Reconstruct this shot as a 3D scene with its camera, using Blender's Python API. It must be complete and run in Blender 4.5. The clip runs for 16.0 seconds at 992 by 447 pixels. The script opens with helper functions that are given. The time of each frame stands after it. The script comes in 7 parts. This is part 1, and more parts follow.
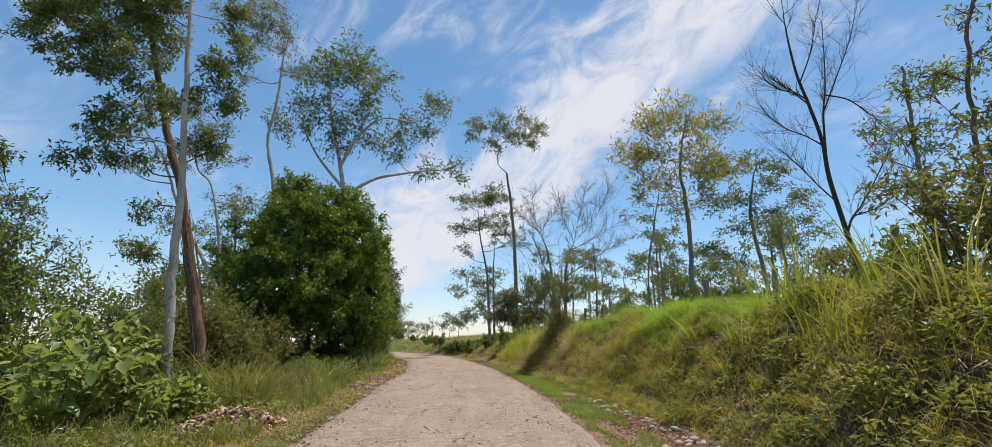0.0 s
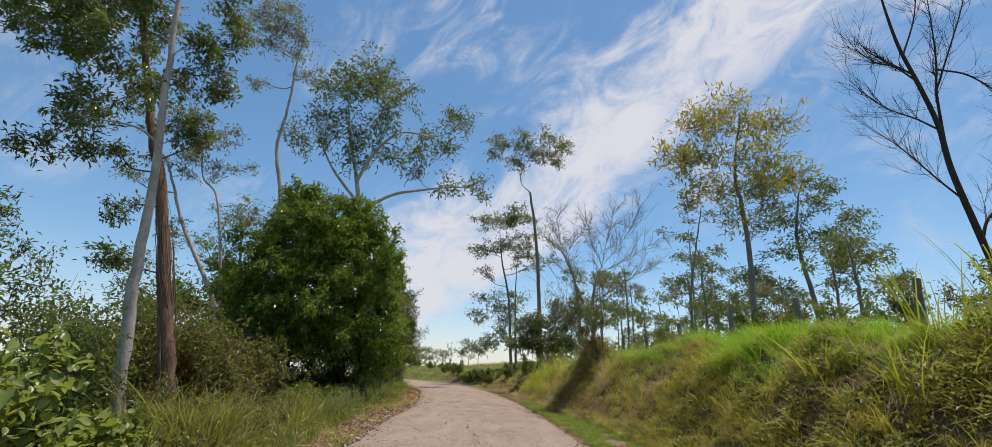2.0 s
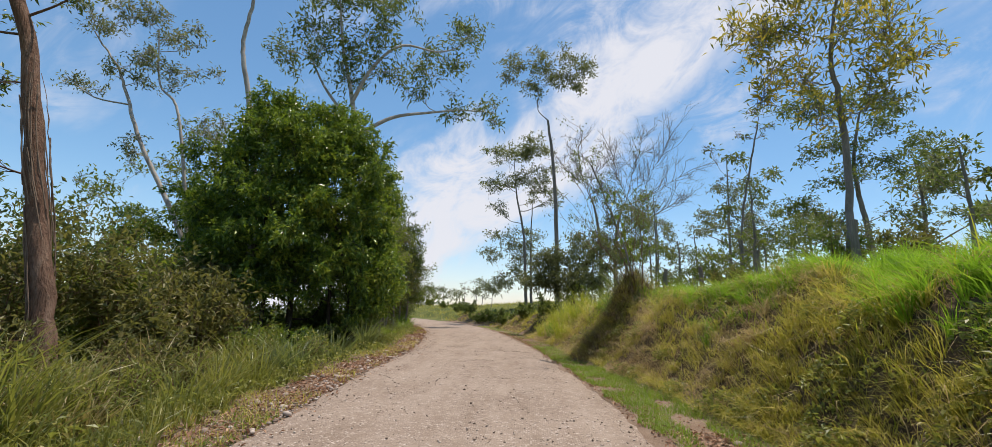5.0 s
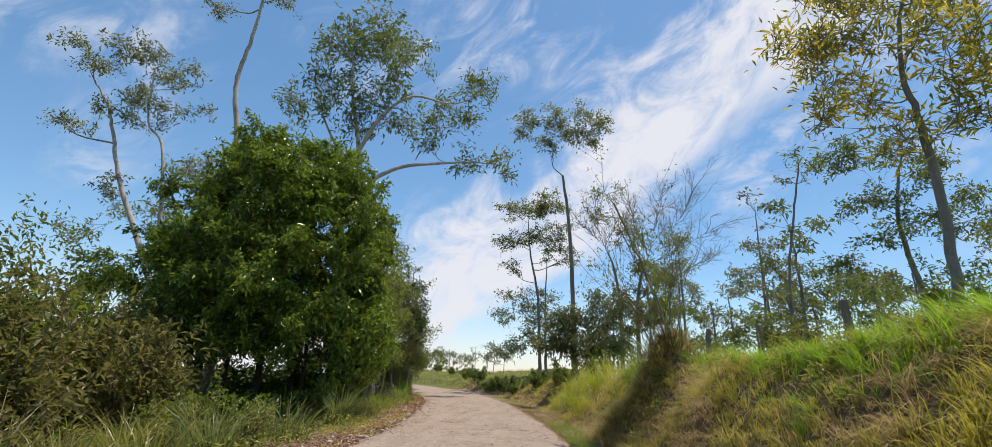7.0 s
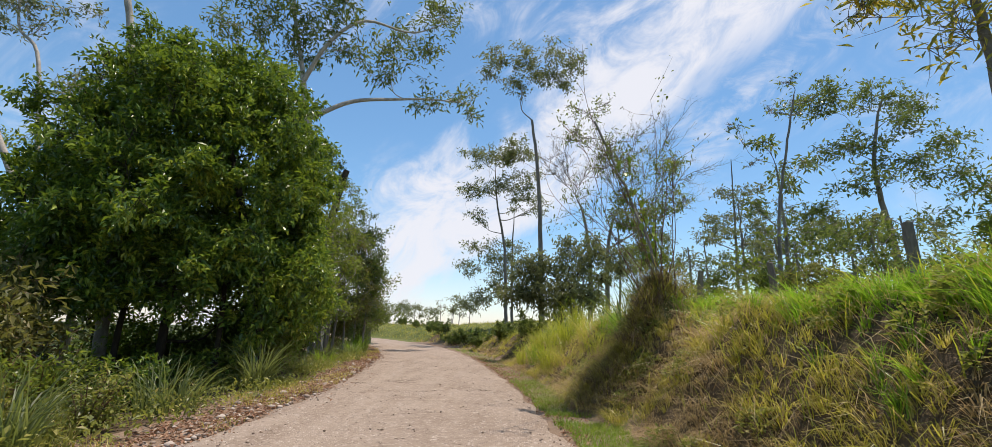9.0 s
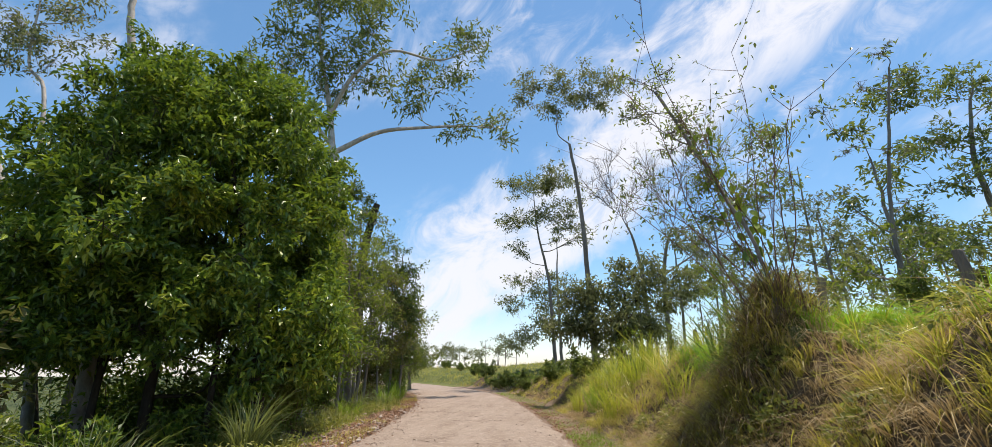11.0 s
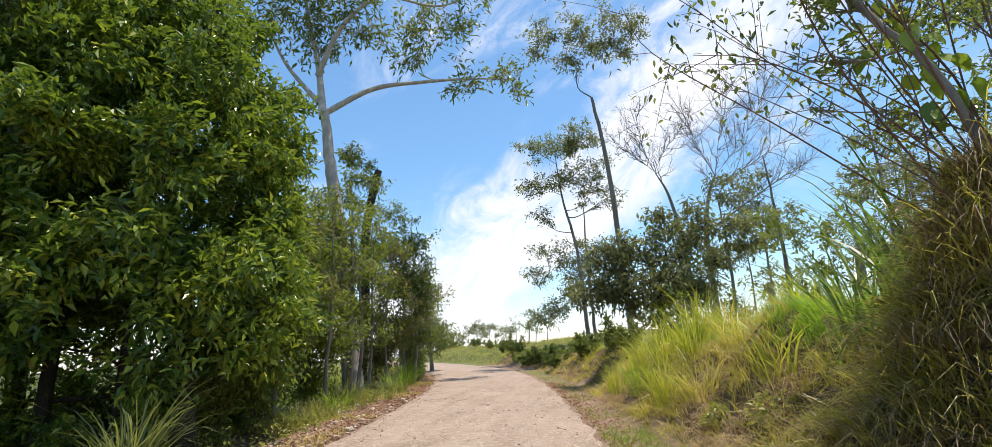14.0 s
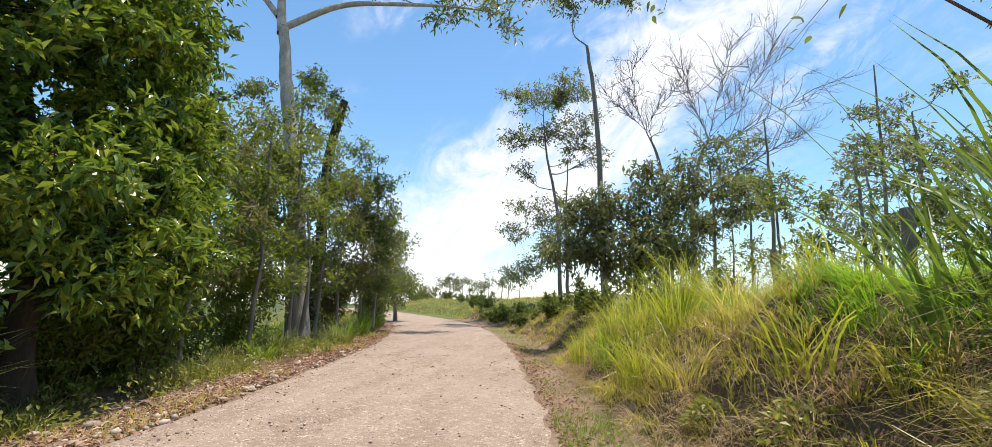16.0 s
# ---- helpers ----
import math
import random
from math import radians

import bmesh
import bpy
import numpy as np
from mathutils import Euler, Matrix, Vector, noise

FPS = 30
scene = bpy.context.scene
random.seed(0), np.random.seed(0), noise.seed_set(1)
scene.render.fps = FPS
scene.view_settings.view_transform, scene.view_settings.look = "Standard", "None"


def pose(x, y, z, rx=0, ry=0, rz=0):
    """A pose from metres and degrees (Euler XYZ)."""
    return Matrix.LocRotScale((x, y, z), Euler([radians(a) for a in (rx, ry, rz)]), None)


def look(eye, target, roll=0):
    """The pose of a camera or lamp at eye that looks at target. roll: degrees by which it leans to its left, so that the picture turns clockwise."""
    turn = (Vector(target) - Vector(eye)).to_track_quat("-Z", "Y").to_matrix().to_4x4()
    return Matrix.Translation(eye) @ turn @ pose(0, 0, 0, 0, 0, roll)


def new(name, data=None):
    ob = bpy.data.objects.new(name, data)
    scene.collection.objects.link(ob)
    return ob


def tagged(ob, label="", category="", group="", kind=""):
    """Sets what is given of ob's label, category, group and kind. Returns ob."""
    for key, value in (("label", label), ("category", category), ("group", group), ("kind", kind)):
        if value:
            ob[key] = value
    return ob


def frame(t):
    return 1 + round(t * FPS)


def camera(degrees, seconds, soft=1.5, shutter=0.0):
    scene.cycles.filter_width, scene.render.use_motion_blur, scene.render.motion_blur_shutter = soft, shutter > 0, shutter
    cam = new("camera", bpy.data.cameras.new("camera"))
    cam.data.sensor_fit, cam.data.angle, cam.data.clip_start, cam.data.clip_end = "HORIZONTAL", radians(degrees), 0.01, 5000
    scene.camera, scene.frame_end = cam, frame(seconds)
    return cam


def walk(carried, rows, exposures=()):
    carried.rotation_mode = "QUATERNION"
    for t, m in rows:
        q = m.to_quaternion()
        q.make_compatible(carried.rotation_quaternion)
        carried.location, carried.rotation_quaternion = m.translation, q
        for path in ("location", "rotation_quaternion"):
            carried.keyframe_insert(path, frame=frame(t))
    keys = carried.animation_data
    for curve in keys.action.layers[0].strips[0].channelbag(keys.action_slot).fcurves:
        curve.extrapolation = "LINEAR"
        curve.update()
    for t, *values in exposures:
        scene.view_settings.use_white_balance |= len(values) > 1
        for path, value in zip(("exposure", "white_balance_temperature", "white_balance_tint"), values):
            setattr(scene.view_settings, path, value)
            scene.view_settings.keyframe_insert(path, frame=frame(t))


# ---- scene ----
cam = camera(92.6, 16.0, soft=0.75)
PATH = [
    (0, (0.012, 0.034, 1.512), (0.011, 1.975, 1.994), 0.3),
    (0.5, (0.014, 0.743, 1.499), (-0.081, 2.646, 2.105), 2.0),
    (1, (0.048, 1.434, 1.517), (-0.018, 3.353, 2.075), -1.6),
    (1.5, (-0.02, 2.111, 1.505), (-0.133, 4.008, 2.129), 2.0),
    (2, (-0.171, 2.771, 1.552), (-0.262, 4.681, 2.141), 1.6),
    (2.4, (-0.137, 3.405, 1.58), (-0.119, 5.373, 1.934), 4.4),
    (2.5, (-0.124, 3.55, 1.577), (-0.019, 5.519, 1.914), 6.0),
    (3, (-0.182, 4.323, 1.544), (0.422, 6.226, 1.658), 7.8),
    (3.5, (-0.15, 5.045, 1.565), (0.48, 6.943, 1.603), 5.7),
    (3.9, (-0.265, 5.601, 1.592), (-0.198, 7.574, 1.912), 1.2),
    (4, (-0.273, 5.732, 1.595), (-0.233, 7.699, 1.954), 0.1),
    (4.5, (-0.198, 6.389, 1.604), (-0.191, 8.348, 2.01), -0.9),
    (5, (-0.216, 7.113, 1.572), (-0.368, 9.076, 1.926), 1.9),
    (5.2, (-0.233, 7.392, 1.629), (-0.389, 9.349, 2.015), 2.0),
    (7.3, (-0.088, 10.172, 1.554), (-0.313, 12.062, 2.169), 3.1),
    (7.5, (-0.112, 10.421, 1.569), (-0.253, 12.324, 2.168), 2.8),
    (8, (-0.056, 11.132, 1.576), (-0.079, 13.091, 1.98), 1.2),
    (8.5, (-0.041, 11.811, 1.566), (-0.145, 13.764, 1.981), 2.4),
    (9, (-0.039, 12.52, 1.567), (-0.122, 14.47, 2.003), 2.2),
    (9.2, (-0.036, 12.807, 1.588), (-0.112, 14.749, 2.061), 1.4),
    (11.3, (-0.138, 15.586, 1.54), (-0.423, 17.467, 2.157), 0.5),
    (11.5, (-0.11, 15.859, 1.547), (-0.419, 17.731, 2.18), 0.9),
    (12, (-0.1, 16.523, 1.513), (-0.511, 18.396, 2.083), 3.6),
    (12.5, (-0.112, 17.178, 1.532), (-0.53, 19.112, 1.826), -0.4),
    (13, (-0.007, 17.732, 1.57), (-0.423, 19.669, 1.848), -2.7),
    (13.5, (-0.053, 18.178, 1.573), (-0.396, 20.102, 1.994), -1.6),
    (14, (-0.003, 18.711, 1.549), (-0.38, 20.609, 2.054), -2.1),
    (14.5, (0.088, 19.262, 1.6), (-0.374, 21.2, 1.778), -2.5),
    (15, (0.056, 19.751, 1.628), (-0.175, 21.716, 1.918), 0.5),
    (15.5, (0.128, 20.234, 1.625), (-0.056, 22.185, 2.027), -1.0),
    (16, (0.166, 20.828, 1.593), (-0.149, 22.776, 1.92), 1.9),
]
walk(cam, [(t, look(eye, target, roll)) for t, eye, target, roll in PATH], [(0, -0.04, 6620, 15), (1, -0.12, 6620, 15), (2, -0.18, 6620, 15), (3, 0.02, 6620, 15), (5, -0.02, 6620, 15), (9, 0.08, 6620, 15), (11.5, 0.25, 6620, 15), (13, 0.38, 6620, 15), (16, 0.46, 6620, 15)])

# ---- light ----
SUN = Vector((0.15, 0.16, 0.975)).normalized()
sun = new("sun", bpy.data.lights.new("sun", "SUN"))
sun.data.energy, sun.data.angle, sun.data.color = 5.0, radians(0.53), (1.0, 0.915, 0.80)
sun.matrix_world = look(tuple(SUN * 60), (0, 0, 0))

world = bpy.data.worlds.new("world")
scene.world = world
world.use_nodes = True
wt = world.node_tree
wt.nodes.clear()


def node(tree, kind, **values):
    n = tree.nodes.new(kind)
    for key, value in values.items():
        if key in n.inputs:
            n.inputs[key].default_value = value
    return n


def wire(tree, a, b):
    tree.links.new(a, b)


def calc(tree, op, a, b=None, c=None):
    n = tree.nodes.new("ShaderNodeMath")
    n.operation = op
    for i, v in enumerate((a, b, c)):
        if v is None:
            continue
        if isinstance(v, (int, float)):
            n.inputs[i].default_value = v
        else:
            tree.links.new(v, n.inputs[i])
    return n.outputs[0]


def dot(tree, a, vec):
    n = tree.nodes.new("ShaderNodeVectorMath")
    n.operation = "DOT_PRODUCT"
    tree.links.new(a, n.inputs[0])
    n.inputs[1].default_value = vec
    return n.outputs["Value"]


def span(tree, v, a, b, lo=0.0, hi=1.0):
    n = tree.nodes.new("ShaderNodeMapRange")
    n.interpolation_type = "SMOOTHSTEP"
    tree.links.new(v, n.inputs[0])
    for i, x in enumerate((a, b, lo, hi)):
        n.inputs[i + 1].default_value = x
    return n.outputs[0]


def blend(tree, fac, a, b):
    n = tree.nodes.new("ShaderNodeMix")
    n.data_type = "RGBA"
    for slot, v in ((0, fac), (6, a), (7, b)):
        if isinstance(v, (int, float)):
            n.inputs[slot].default_value = v
        elif isinstance(v, tuple):
            n.inputs[slot].default_value = (*v, 1)
        else:
            tree.links.new(v, n.inputs[slot])
    return n.outputs[2]


# blue sky with one long band of cirrus and thin haze low down
sky = wt.nodes.new("ShaderNodeTexSky")
sky.sky_type, sky.sun_disc = "NISHITA", False
sky.sun_elevation, sky.sun_rotation = math.asin(SUN.z), math.atan2(SUN.x, SUN.y)
sky.air_density, sky.dust_density, sky.ozone_density = 1.0, 0.3, 4.0
way = wt.nodes.new("ShaderNodeTexCoord").outputs["Generated"]
ALONG, ACROSS, THIRD = (0.54, 0.46, 0.705), (0.607, 0.26, -0.751), (-0.55, 0.84, -0.12)
axes = wt.nodes.new("ShaderNodeCombineXYZ")
wire(wt, calc(wt, "MULTIPLY", dot(wt, way, ALONG), 1.0), axes.inputs[0])
wire(wt, calc(wt, "MULTIPLY", dot(wt, way, ACROSS), 1.7), axes.inputs[1])
wire(wt, dot(wt, way, THIRD), axes.inputs[2])
broad = node(wt, "ShaderNodeTexNoise", Scale=2.3, Detail=6.0, Roughness=0.58, Distortion=0.5)
fine = node(wt, "ShaderNodeTexNoise", Scale=6.0, Detail=9.0, Roughness=0.66, Distortion=1.1)
wire(wt, axes.outputs[0], broad.inputs["Vector"])
wire(wt, axes.outputs[0], fine.inputs["Vector"])
height = dot(wt, way, (0, 0, 1))
side = calc(wt, "ADD", dot(wt, way, ACROSS), calc(wt, "MULTIPLY_ADD", broad.outputs[0], 0.36, -0.18))
side = calc(wt, "ADD", side, calc(wt, "MULTIPLY_ADD", fine.outputs[0], 0.16, -0.08))
band = calc(wt, "MULTIPLY", span(wt, side, -0.16, -0.06), span(wt, side, 0.14, 0.06))
veil = calc(wt, "MULTIPLY", band, span(wt, fine.outputs[0], 0.30, 0.58, 0.45, 1.0))
wisps = calc(wt, "MULTIPLY", span(wt, broad.outputs[0], 0.46, 0.66), span(wt, fine.outputs[0], 0.40, 0.66))
low = calc(wt, "MULTIPLY", span(wt, height, 0.22, -0.02), span(wt, broad.outputs[0], 0.30, 0.62, 0.35, 1.0))
cover = calc(wt, "MAXIMUM", calc(wt, "MAXIMUM", veil, calc(wt, "MULTIPLY", wisps, 0.6)), calc(wt, "MULTIPLY", low, 0.45))
cover = calc(wt, "MULTIPLY", cover, 0.95)
backdrop = node(wt, "ShaderNodeBackground", Strength=0.15)
deep = node(wt, "ShaderNodeHueSaturation", Hue=0.488, Saturation=1.10, Value=1.03)
wire(wt, sky.outputs[0], deep.inputs["Color"])
wire(wt, blend(wt, cover, deep.outputs[0], (5.35, 5.6, 5.95)), backdrop.inputs["Color"])
out = wt.nodes.new("ShaderNodeOutputWorld")
wire(wt, backdrop.outputs[0], out.inputs[0])


# ---- materials ----
def fresh(name):
    m = bpy.data.materials.new(name)
    m.use_nodes = True
    m.node_tree.nodes.clear()
    t = m.node_tree
    return m, t, t.nodes.new("ShaderNodeOutputMaterial")


def ramp(t, fac, stops):
    n = t.nodes.new("ShaderNodeValToRGB")
    e = n.color_ramp.elements
    while len(e) < len(stops):
        e.new(0.5)
    for el, (p, c) in zip(e, stops):
        el.position, el.color = p, (*c, 1)
    wire(t, fac, n.inputs[0])
    return n.outputs[0]


def noise_at(t, scale, detail=4.0, rough=0.55, stretch=None, distort=0.0):
    src = t.nodes.new("ShaderNodeNewGeometry").outputs["Position"]
    if stretch:
        mp = t.nodes.new("ShaderNodeMapping")
        mp.inputs["Scale"].default_value = stretch
        wire(t, src, mp.inputs[0])
        src = mp.outputs[0]
    n = node(t, "ShaderNodeTexNoise", Scale=scale, Detail=detail, Roughness=rough, Distortion=distort)
    wire(t, src, n.inputs["Vector"])
    return n.outputs[0]


def leafy(name, stops, glow, through_light=0.42, rough=0.42, patch=1.1):
    """Leaf or blade: its own shade for each leaf, clumps of lighter and darker growth, light shining through."""
    m, t, o = fresh(name)
    own = t.nodes.new("ShaderNodeNewGeometry").outputs["Random Per Island"]
    pick = calc(t, "ADD", calc(t, "MULTIPLY", own, 0.6), calc(t, "MULTIPLY_ADD", noise_at(t, patch, 3.0), 1.0, -0.55))
    pick = calc(t, "ADD", pick, calc(t, "MULTIPLY", noise_at(t, patch * 0.21, 2.0), 0.5))
    col = ramp(t, pick, stops)
    vein = noise_at(t, 60.0, 2.0)
    col = blend(t, calc(t, "MULTIPLY", vein, 0.25), col, tuple(0.55 * c for c in stops[0][1]))
    p = node(t, "ShaderNodeBsdfPrincipled", Roughness=rough)
    p.inputs["Specular IOR Level"].default_value = 0.45
    wire(t, col, p.inputs["Base Color"])
    tr = t.nodes.new("ShaderNodeBsdfTranslucent")
    wire(t, blend(t, 0.55, col, glow), tr.inputs[0])
    mix = t.nodes.new("ShaderNodeMixShader")
    mix.inputs[0].default_value = through_light
    wire(t, p.outputs[0], mix.inputs[1])
    wire(t, tr.outputs[0], mix.inputs[2])
    wire(t, mix.outputs[0], o.inputs[0])
    return m


def solid(name, stops, scale=3.0, rough=0.85, bump=0.3, fine=40.0, stretch=None, depth=0.02, each=0.0):
    """Bark, earth, stone: two scales of mottling and fine relief."""
    m, t, o = fresh(name)
    a = noise_at(t, scale, 5.0, 0.6, stretch)
    b = noise_at(t, fine, 4.0, 0.6, stretch)
    fac = calc(t, "ADD", calc(t, "MULTIPLY", a, 0.7), calc(t, "MULTIPLY", b, 0.4))
    if each:
        own = t.nodes.new("ShaderNodeObjectInfo").outputs["Random"]
        isl = t.nodes.new("ShaderNodeNewGeometry").outputs["Random Per Island"]
        both = calc(t, "FRACT", calc(t, "ADD", own, isl))
        fac = calc(t, "ADD", calc(t, "MULTIPLY", fac, 1 - each), calc(t, "MULTIPLY", both, each))
    p = node(t, "ShaderNodeBsdfPrincipled", Roughness=rough)
    p.inputs["Specular IOR Level"].default_value = 0.25
    wire(t, ramp(t, fac, stops), p.inputs["Base Color"])
    bn = node(t, "ShaderNodeBump", Strength=bump, Distance=depth)
    wire(t, calc(t, "ADD", calc(t, "MULTIPLY", a, 0.6), b), bn.inputs["Height"])
    wire(t, bn.outputs[0], p.inputs["Normal"])
    wire(t, p.outputs[0], o.inputs[0])
    return m


def gravel(name):
    """Packed pinkish-grey river gravel, dusty, with darker loose chips and paler wheel tracks."""
    m, t, o = fresh(name)
    pos = t.nodes.new("ShaderNodeNewGeometry").outputs["Position"]
    big, mid, dust = noise_at(t, 0.55, 4.0), noise_at(t, 6.0, 5.0), noise_at(t, 90.0, 3.0)
    vo = node(t, "ShaderNodeTexVoronoi", Scale=34.0)
    wire(t, pos, vo.inputs["Vector"])
    v2 = node(t, "ShaderNodeTexVoronoi", Scale=85.0)
    wire(t, pos, v2.inputs["Vector"])
    base = ramp(t, calc(t, "ADD", calc(t, "MULTIPLY", big, 0.55), calc(t, "MULTIPLY", mid, 0.5)),
                [(0.3, (0.180, 0.130, 0.093)), (0.55, (0.290, 0.226, 0.172)), (0.8, (0.38, 0.31, 0.245))])
    hue = t.nodes.new("ShaderNodeSeparateColor")
    wire(t, vo.outputs["Color"], hue.inputs[0])
    chip = ramp(t, hue.outputs[0], [(0.0, (0.085, 0.062, 0.048)), (0.25, (0.20, 0.150, 0.115)), (0.55, (0.32, 0.250, 0.195)), (0.8, (0.43, 0.355, 0.29)), (1.0, (0.64, 0.57, 0.49))])
    stony = span(t, calc(t, "SUBTRACT", mid, vo.outputs["Distance"]), -0.05, 0.22)
    col = blend(t, calc(t, "MULTIPLY", stony, 0.9), base, chip)
    lane = noise_at(t, 2.2, 4.0, 0.55, (1.0, 0.10, 1.0))
    col = blend(t, span(t, lane, 0.35, 0.72, 0.0, 0.32), col, (0.42, 0.345, 0.275))
    col = blend(t, calc(t, "MULTIPLY", dust, 0.18), col, (0.36, 0.29, 0.23))
    p = node(t, "ShaderNodeBsdfPrincipled", Roughness=0.95)
    p.inputs["Specular IOR Level"].default_value = 0.15
    wire(t, col, p.inputs["Base Color"])
    bn = node(t, "ShaderNodeBump", Strength=0.8, Distance=0.014)
    h = calc(t, "ADD", calc(t, "MULTIPLY", vo.outputs["Distance"], -1.0), calc(t, "MULTIPLY", v2.outputs["Distance"], -0.5))
    wire(t, calc(t, "ADD", h, dust), bn.inputs["Height"])
    wire(t, bn.outputs[0], p.inputs["Normal"])
    wire(t, p.outputs[0], o.inputs[0])
    return m


G = (0.30, 0.38, 0.03)
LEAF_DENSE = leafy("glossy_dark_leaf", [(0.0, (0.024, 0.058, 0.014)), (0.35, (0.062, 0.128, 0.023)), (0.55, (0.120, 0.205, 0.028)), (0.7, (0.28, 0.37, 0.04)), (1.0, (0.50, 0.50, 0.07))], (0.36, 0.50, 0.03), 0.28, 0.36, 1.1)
LEAF_MID = leafy("tree_leaf", [(0.0, (0.040, 0.068, 0.020)), (0.5, (0.100, 0.150, 0.035)), (1.0, (0.22, 0.26, 0.065))], (0.30, 0.36, 0.06), 0.42, 0.36)
# slight haze is mixed into this leaf colour: paler and greyer than LEAF_MID
LEAF_GREY = leafy("haze_greyed_leaf", [(0.0, (0.064, 0.082, 0.040)), (0.5, (0.130, 0.152, 0.065)), (1.0, (0.24, 0.25, 0.11))], (0.38, 0.42, 0.13), 0.42, 0.45)
LEAF_YELLOW = leafy("yellowing_leaf", [(0.0, (0.060, 0.105, 0.026)), (0.4, (0.17, 0.23, 0.05)), (0.55, (0.40, 0.38, 0.06)), (0.75, (0.72, 0.50, 0.05)), (1.0, (0.66, 0.30, 0.05))], (0.72, 0.60, 0.10), 0.48, 0.45, 0.6)
LEAF_LIGHT = leafy("fresh_leaf", [(0.0, (0.048, 0.085, 0.014)), (0.5, (0.118, 0.175, 0.026)), (1.0, (0.25, 0.28, 0.05))], (0.42, 0.50, 0.05), 0.42, 0.42)
LEAF_BROAD = leafy("broad_shrub_leaf", [(0.0, (0.070, 0.115, 0.026)), (0.45, (0.170, 0.235, 0.050)), (0.8, (0.34, 0.38, 0.10)), (1.0, (0.50, 0.50, 0.26))], (0.46, 0.56, 0.08), 0.40, 0.38)
LEAF_OLIVE = leafy("olive_scrub_leaf", [(0.0, (0.050, 0.058, 0.016)), (0.4, (0.120, 0.130, 0.034)), (0.75, (0.22, 0.20, 0.06)), (1.0, (0.34, 0.26, 0.10))], (0.36, 0.36, 0.07), 0.38, 0.55, 1.6)
LEAF_HERB = leafy("bank_herb_leaf", [(0.0, (0.070, 0.090, 0.022)), (0.4, (0.16, 0.195, 0.040)), (0.72, (0.32, 0.31, 0.07)), (1.0, (0.56, 0.43, 0.20))], (0.50, 0.54, 0.08), 0.40, 0.45, 3.0)
LEAF_WEED = leafy("bank_weed_leaf", [(0.0, (0.080, 0.095, 0.022)), (0.45, (0.19, 0.215, 0.04)), (0.8, (0.38, 0.33, 0.09)), (1.0, (0.58, 0.44, 0.20))], (0.50, 0.48, 0.06), 0.42, 0.48, 2.6)
GRASS = leafy("bank_grass", [(0.0, (0.090, 0.105, 0.022)), (0.25, (0.24, 0.255, 0.038)), (0.5, (0.44, 0.41, 0.07)), (0.75, (0.64, 0.52, 0.17)), (1.0, (0.80, 0.66, 0.37))], (0.80, 0.72, 0.09), 0.46, 0.36, 3.4)
GRASS_FRESH = leafy("fresh_bank_grass", [(0.0, (0.055, 0.135, 0.014)), (0.4, (0.130, 0.270, 0.022)), (0.75, (0.27, 0.42, 0.034)), (1.0, (0.50, 0.53, 0.08))], (0.46, 0.78, 0.04), 0.47, 0.36, 2.6)
GRASS_YELLOW = leafy("yellow_cane_grass", [(0.0, (0.095, 0.140, 0.018)), (0.5, (0.25, 0.30, 0.030)), (0.8, (0.44, 0.45, 0.05)), (1.0, (0.62, 0.54, 0.16))], (0.66, 0.70, 0.05), 0.45, 0.40, 1.8)
GRASS_GREEN = leafy("green_grass", [(0.0, (0.055, 0.110, 0.014)), (0.5, (0.125, 0.230, 0.022)), (1.0, (0.28, 0.36, 0.04))], (0.48, 0.66, 0.04), 0.45, 0.42, 2.0)
CANE_GREEN = leafy("broad_cane_blade", [(0.0, (0.040, 0.085, 0.018)), (0.5, (0.085, 0.155, 0.028)), (1.0, (0.19, 0.27, 0.05))], (0.30, 0.46, 0.05), 0.38, 0.36, 2.0)
GRASS_OLD = leafy("half_dry_grass", [(0.0, (0.075, 0.070, 0.022)), (0.4, (0.20, 0.165, 0.055)), (0.75, (0.40, 0.32, 0.13)), (1.0, (0.62, 0.50, 0.26))], (0.50, 0.42, 0.12), 0.38, 0.5, 2.0)
GRASS_REED = leafy("blue_green_reed", [(0.0, (0.050, 0.075, 0.022)), (0.5, (0.110, 0.150, 0.045)), (1.0, (0.27, 0.28, 0.12))], (0.36, 0.42, 0.08), 0.40, 0.5, 1.0)
GRASS_DRY = leafy("dry_grass", [(0.0, (0.20, 0.140, 0.060)), (0.4, (0.42, 0.31, 0.14)), (0.75, (0.60, 0.46, 0.25)), (1.0, (0.74, 0.63, 0.41))], (0.58, 0.42, 0.18), 0.38, 0.75, 2.5)
GRASS_BROWN = leafy("hanging_root_grass", [(0.0, (0.050, 0.034, 0.018)), (0.4, (0.15, 0.105, 0.052)), (0.72, (0.33, 0.24, 0.12)), (1.0, (0.60, 0.47, 0.25))], (0.42, 0.29, 0.11), 0.30, 0.6, 3.0)
LITTER = leafy("fallen_leaf", [(0.0, (0.13, 0.062, 0.036)), (0.4, (0.31, 0.165, 0.095)), (0.75, (0.50, 0.32, 0.20)), (1.0, (0.66, 0.50, 0.34))], (0.34, 0.18, 0.08), 0.15, 0.7, 1.5)
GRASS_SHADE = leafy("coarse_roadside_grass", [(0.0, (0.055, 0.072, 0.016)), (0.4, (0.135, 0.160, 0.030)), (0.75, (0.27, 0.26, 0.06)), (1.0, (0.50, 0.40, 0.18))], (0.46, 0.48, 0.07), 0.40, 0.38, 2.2)
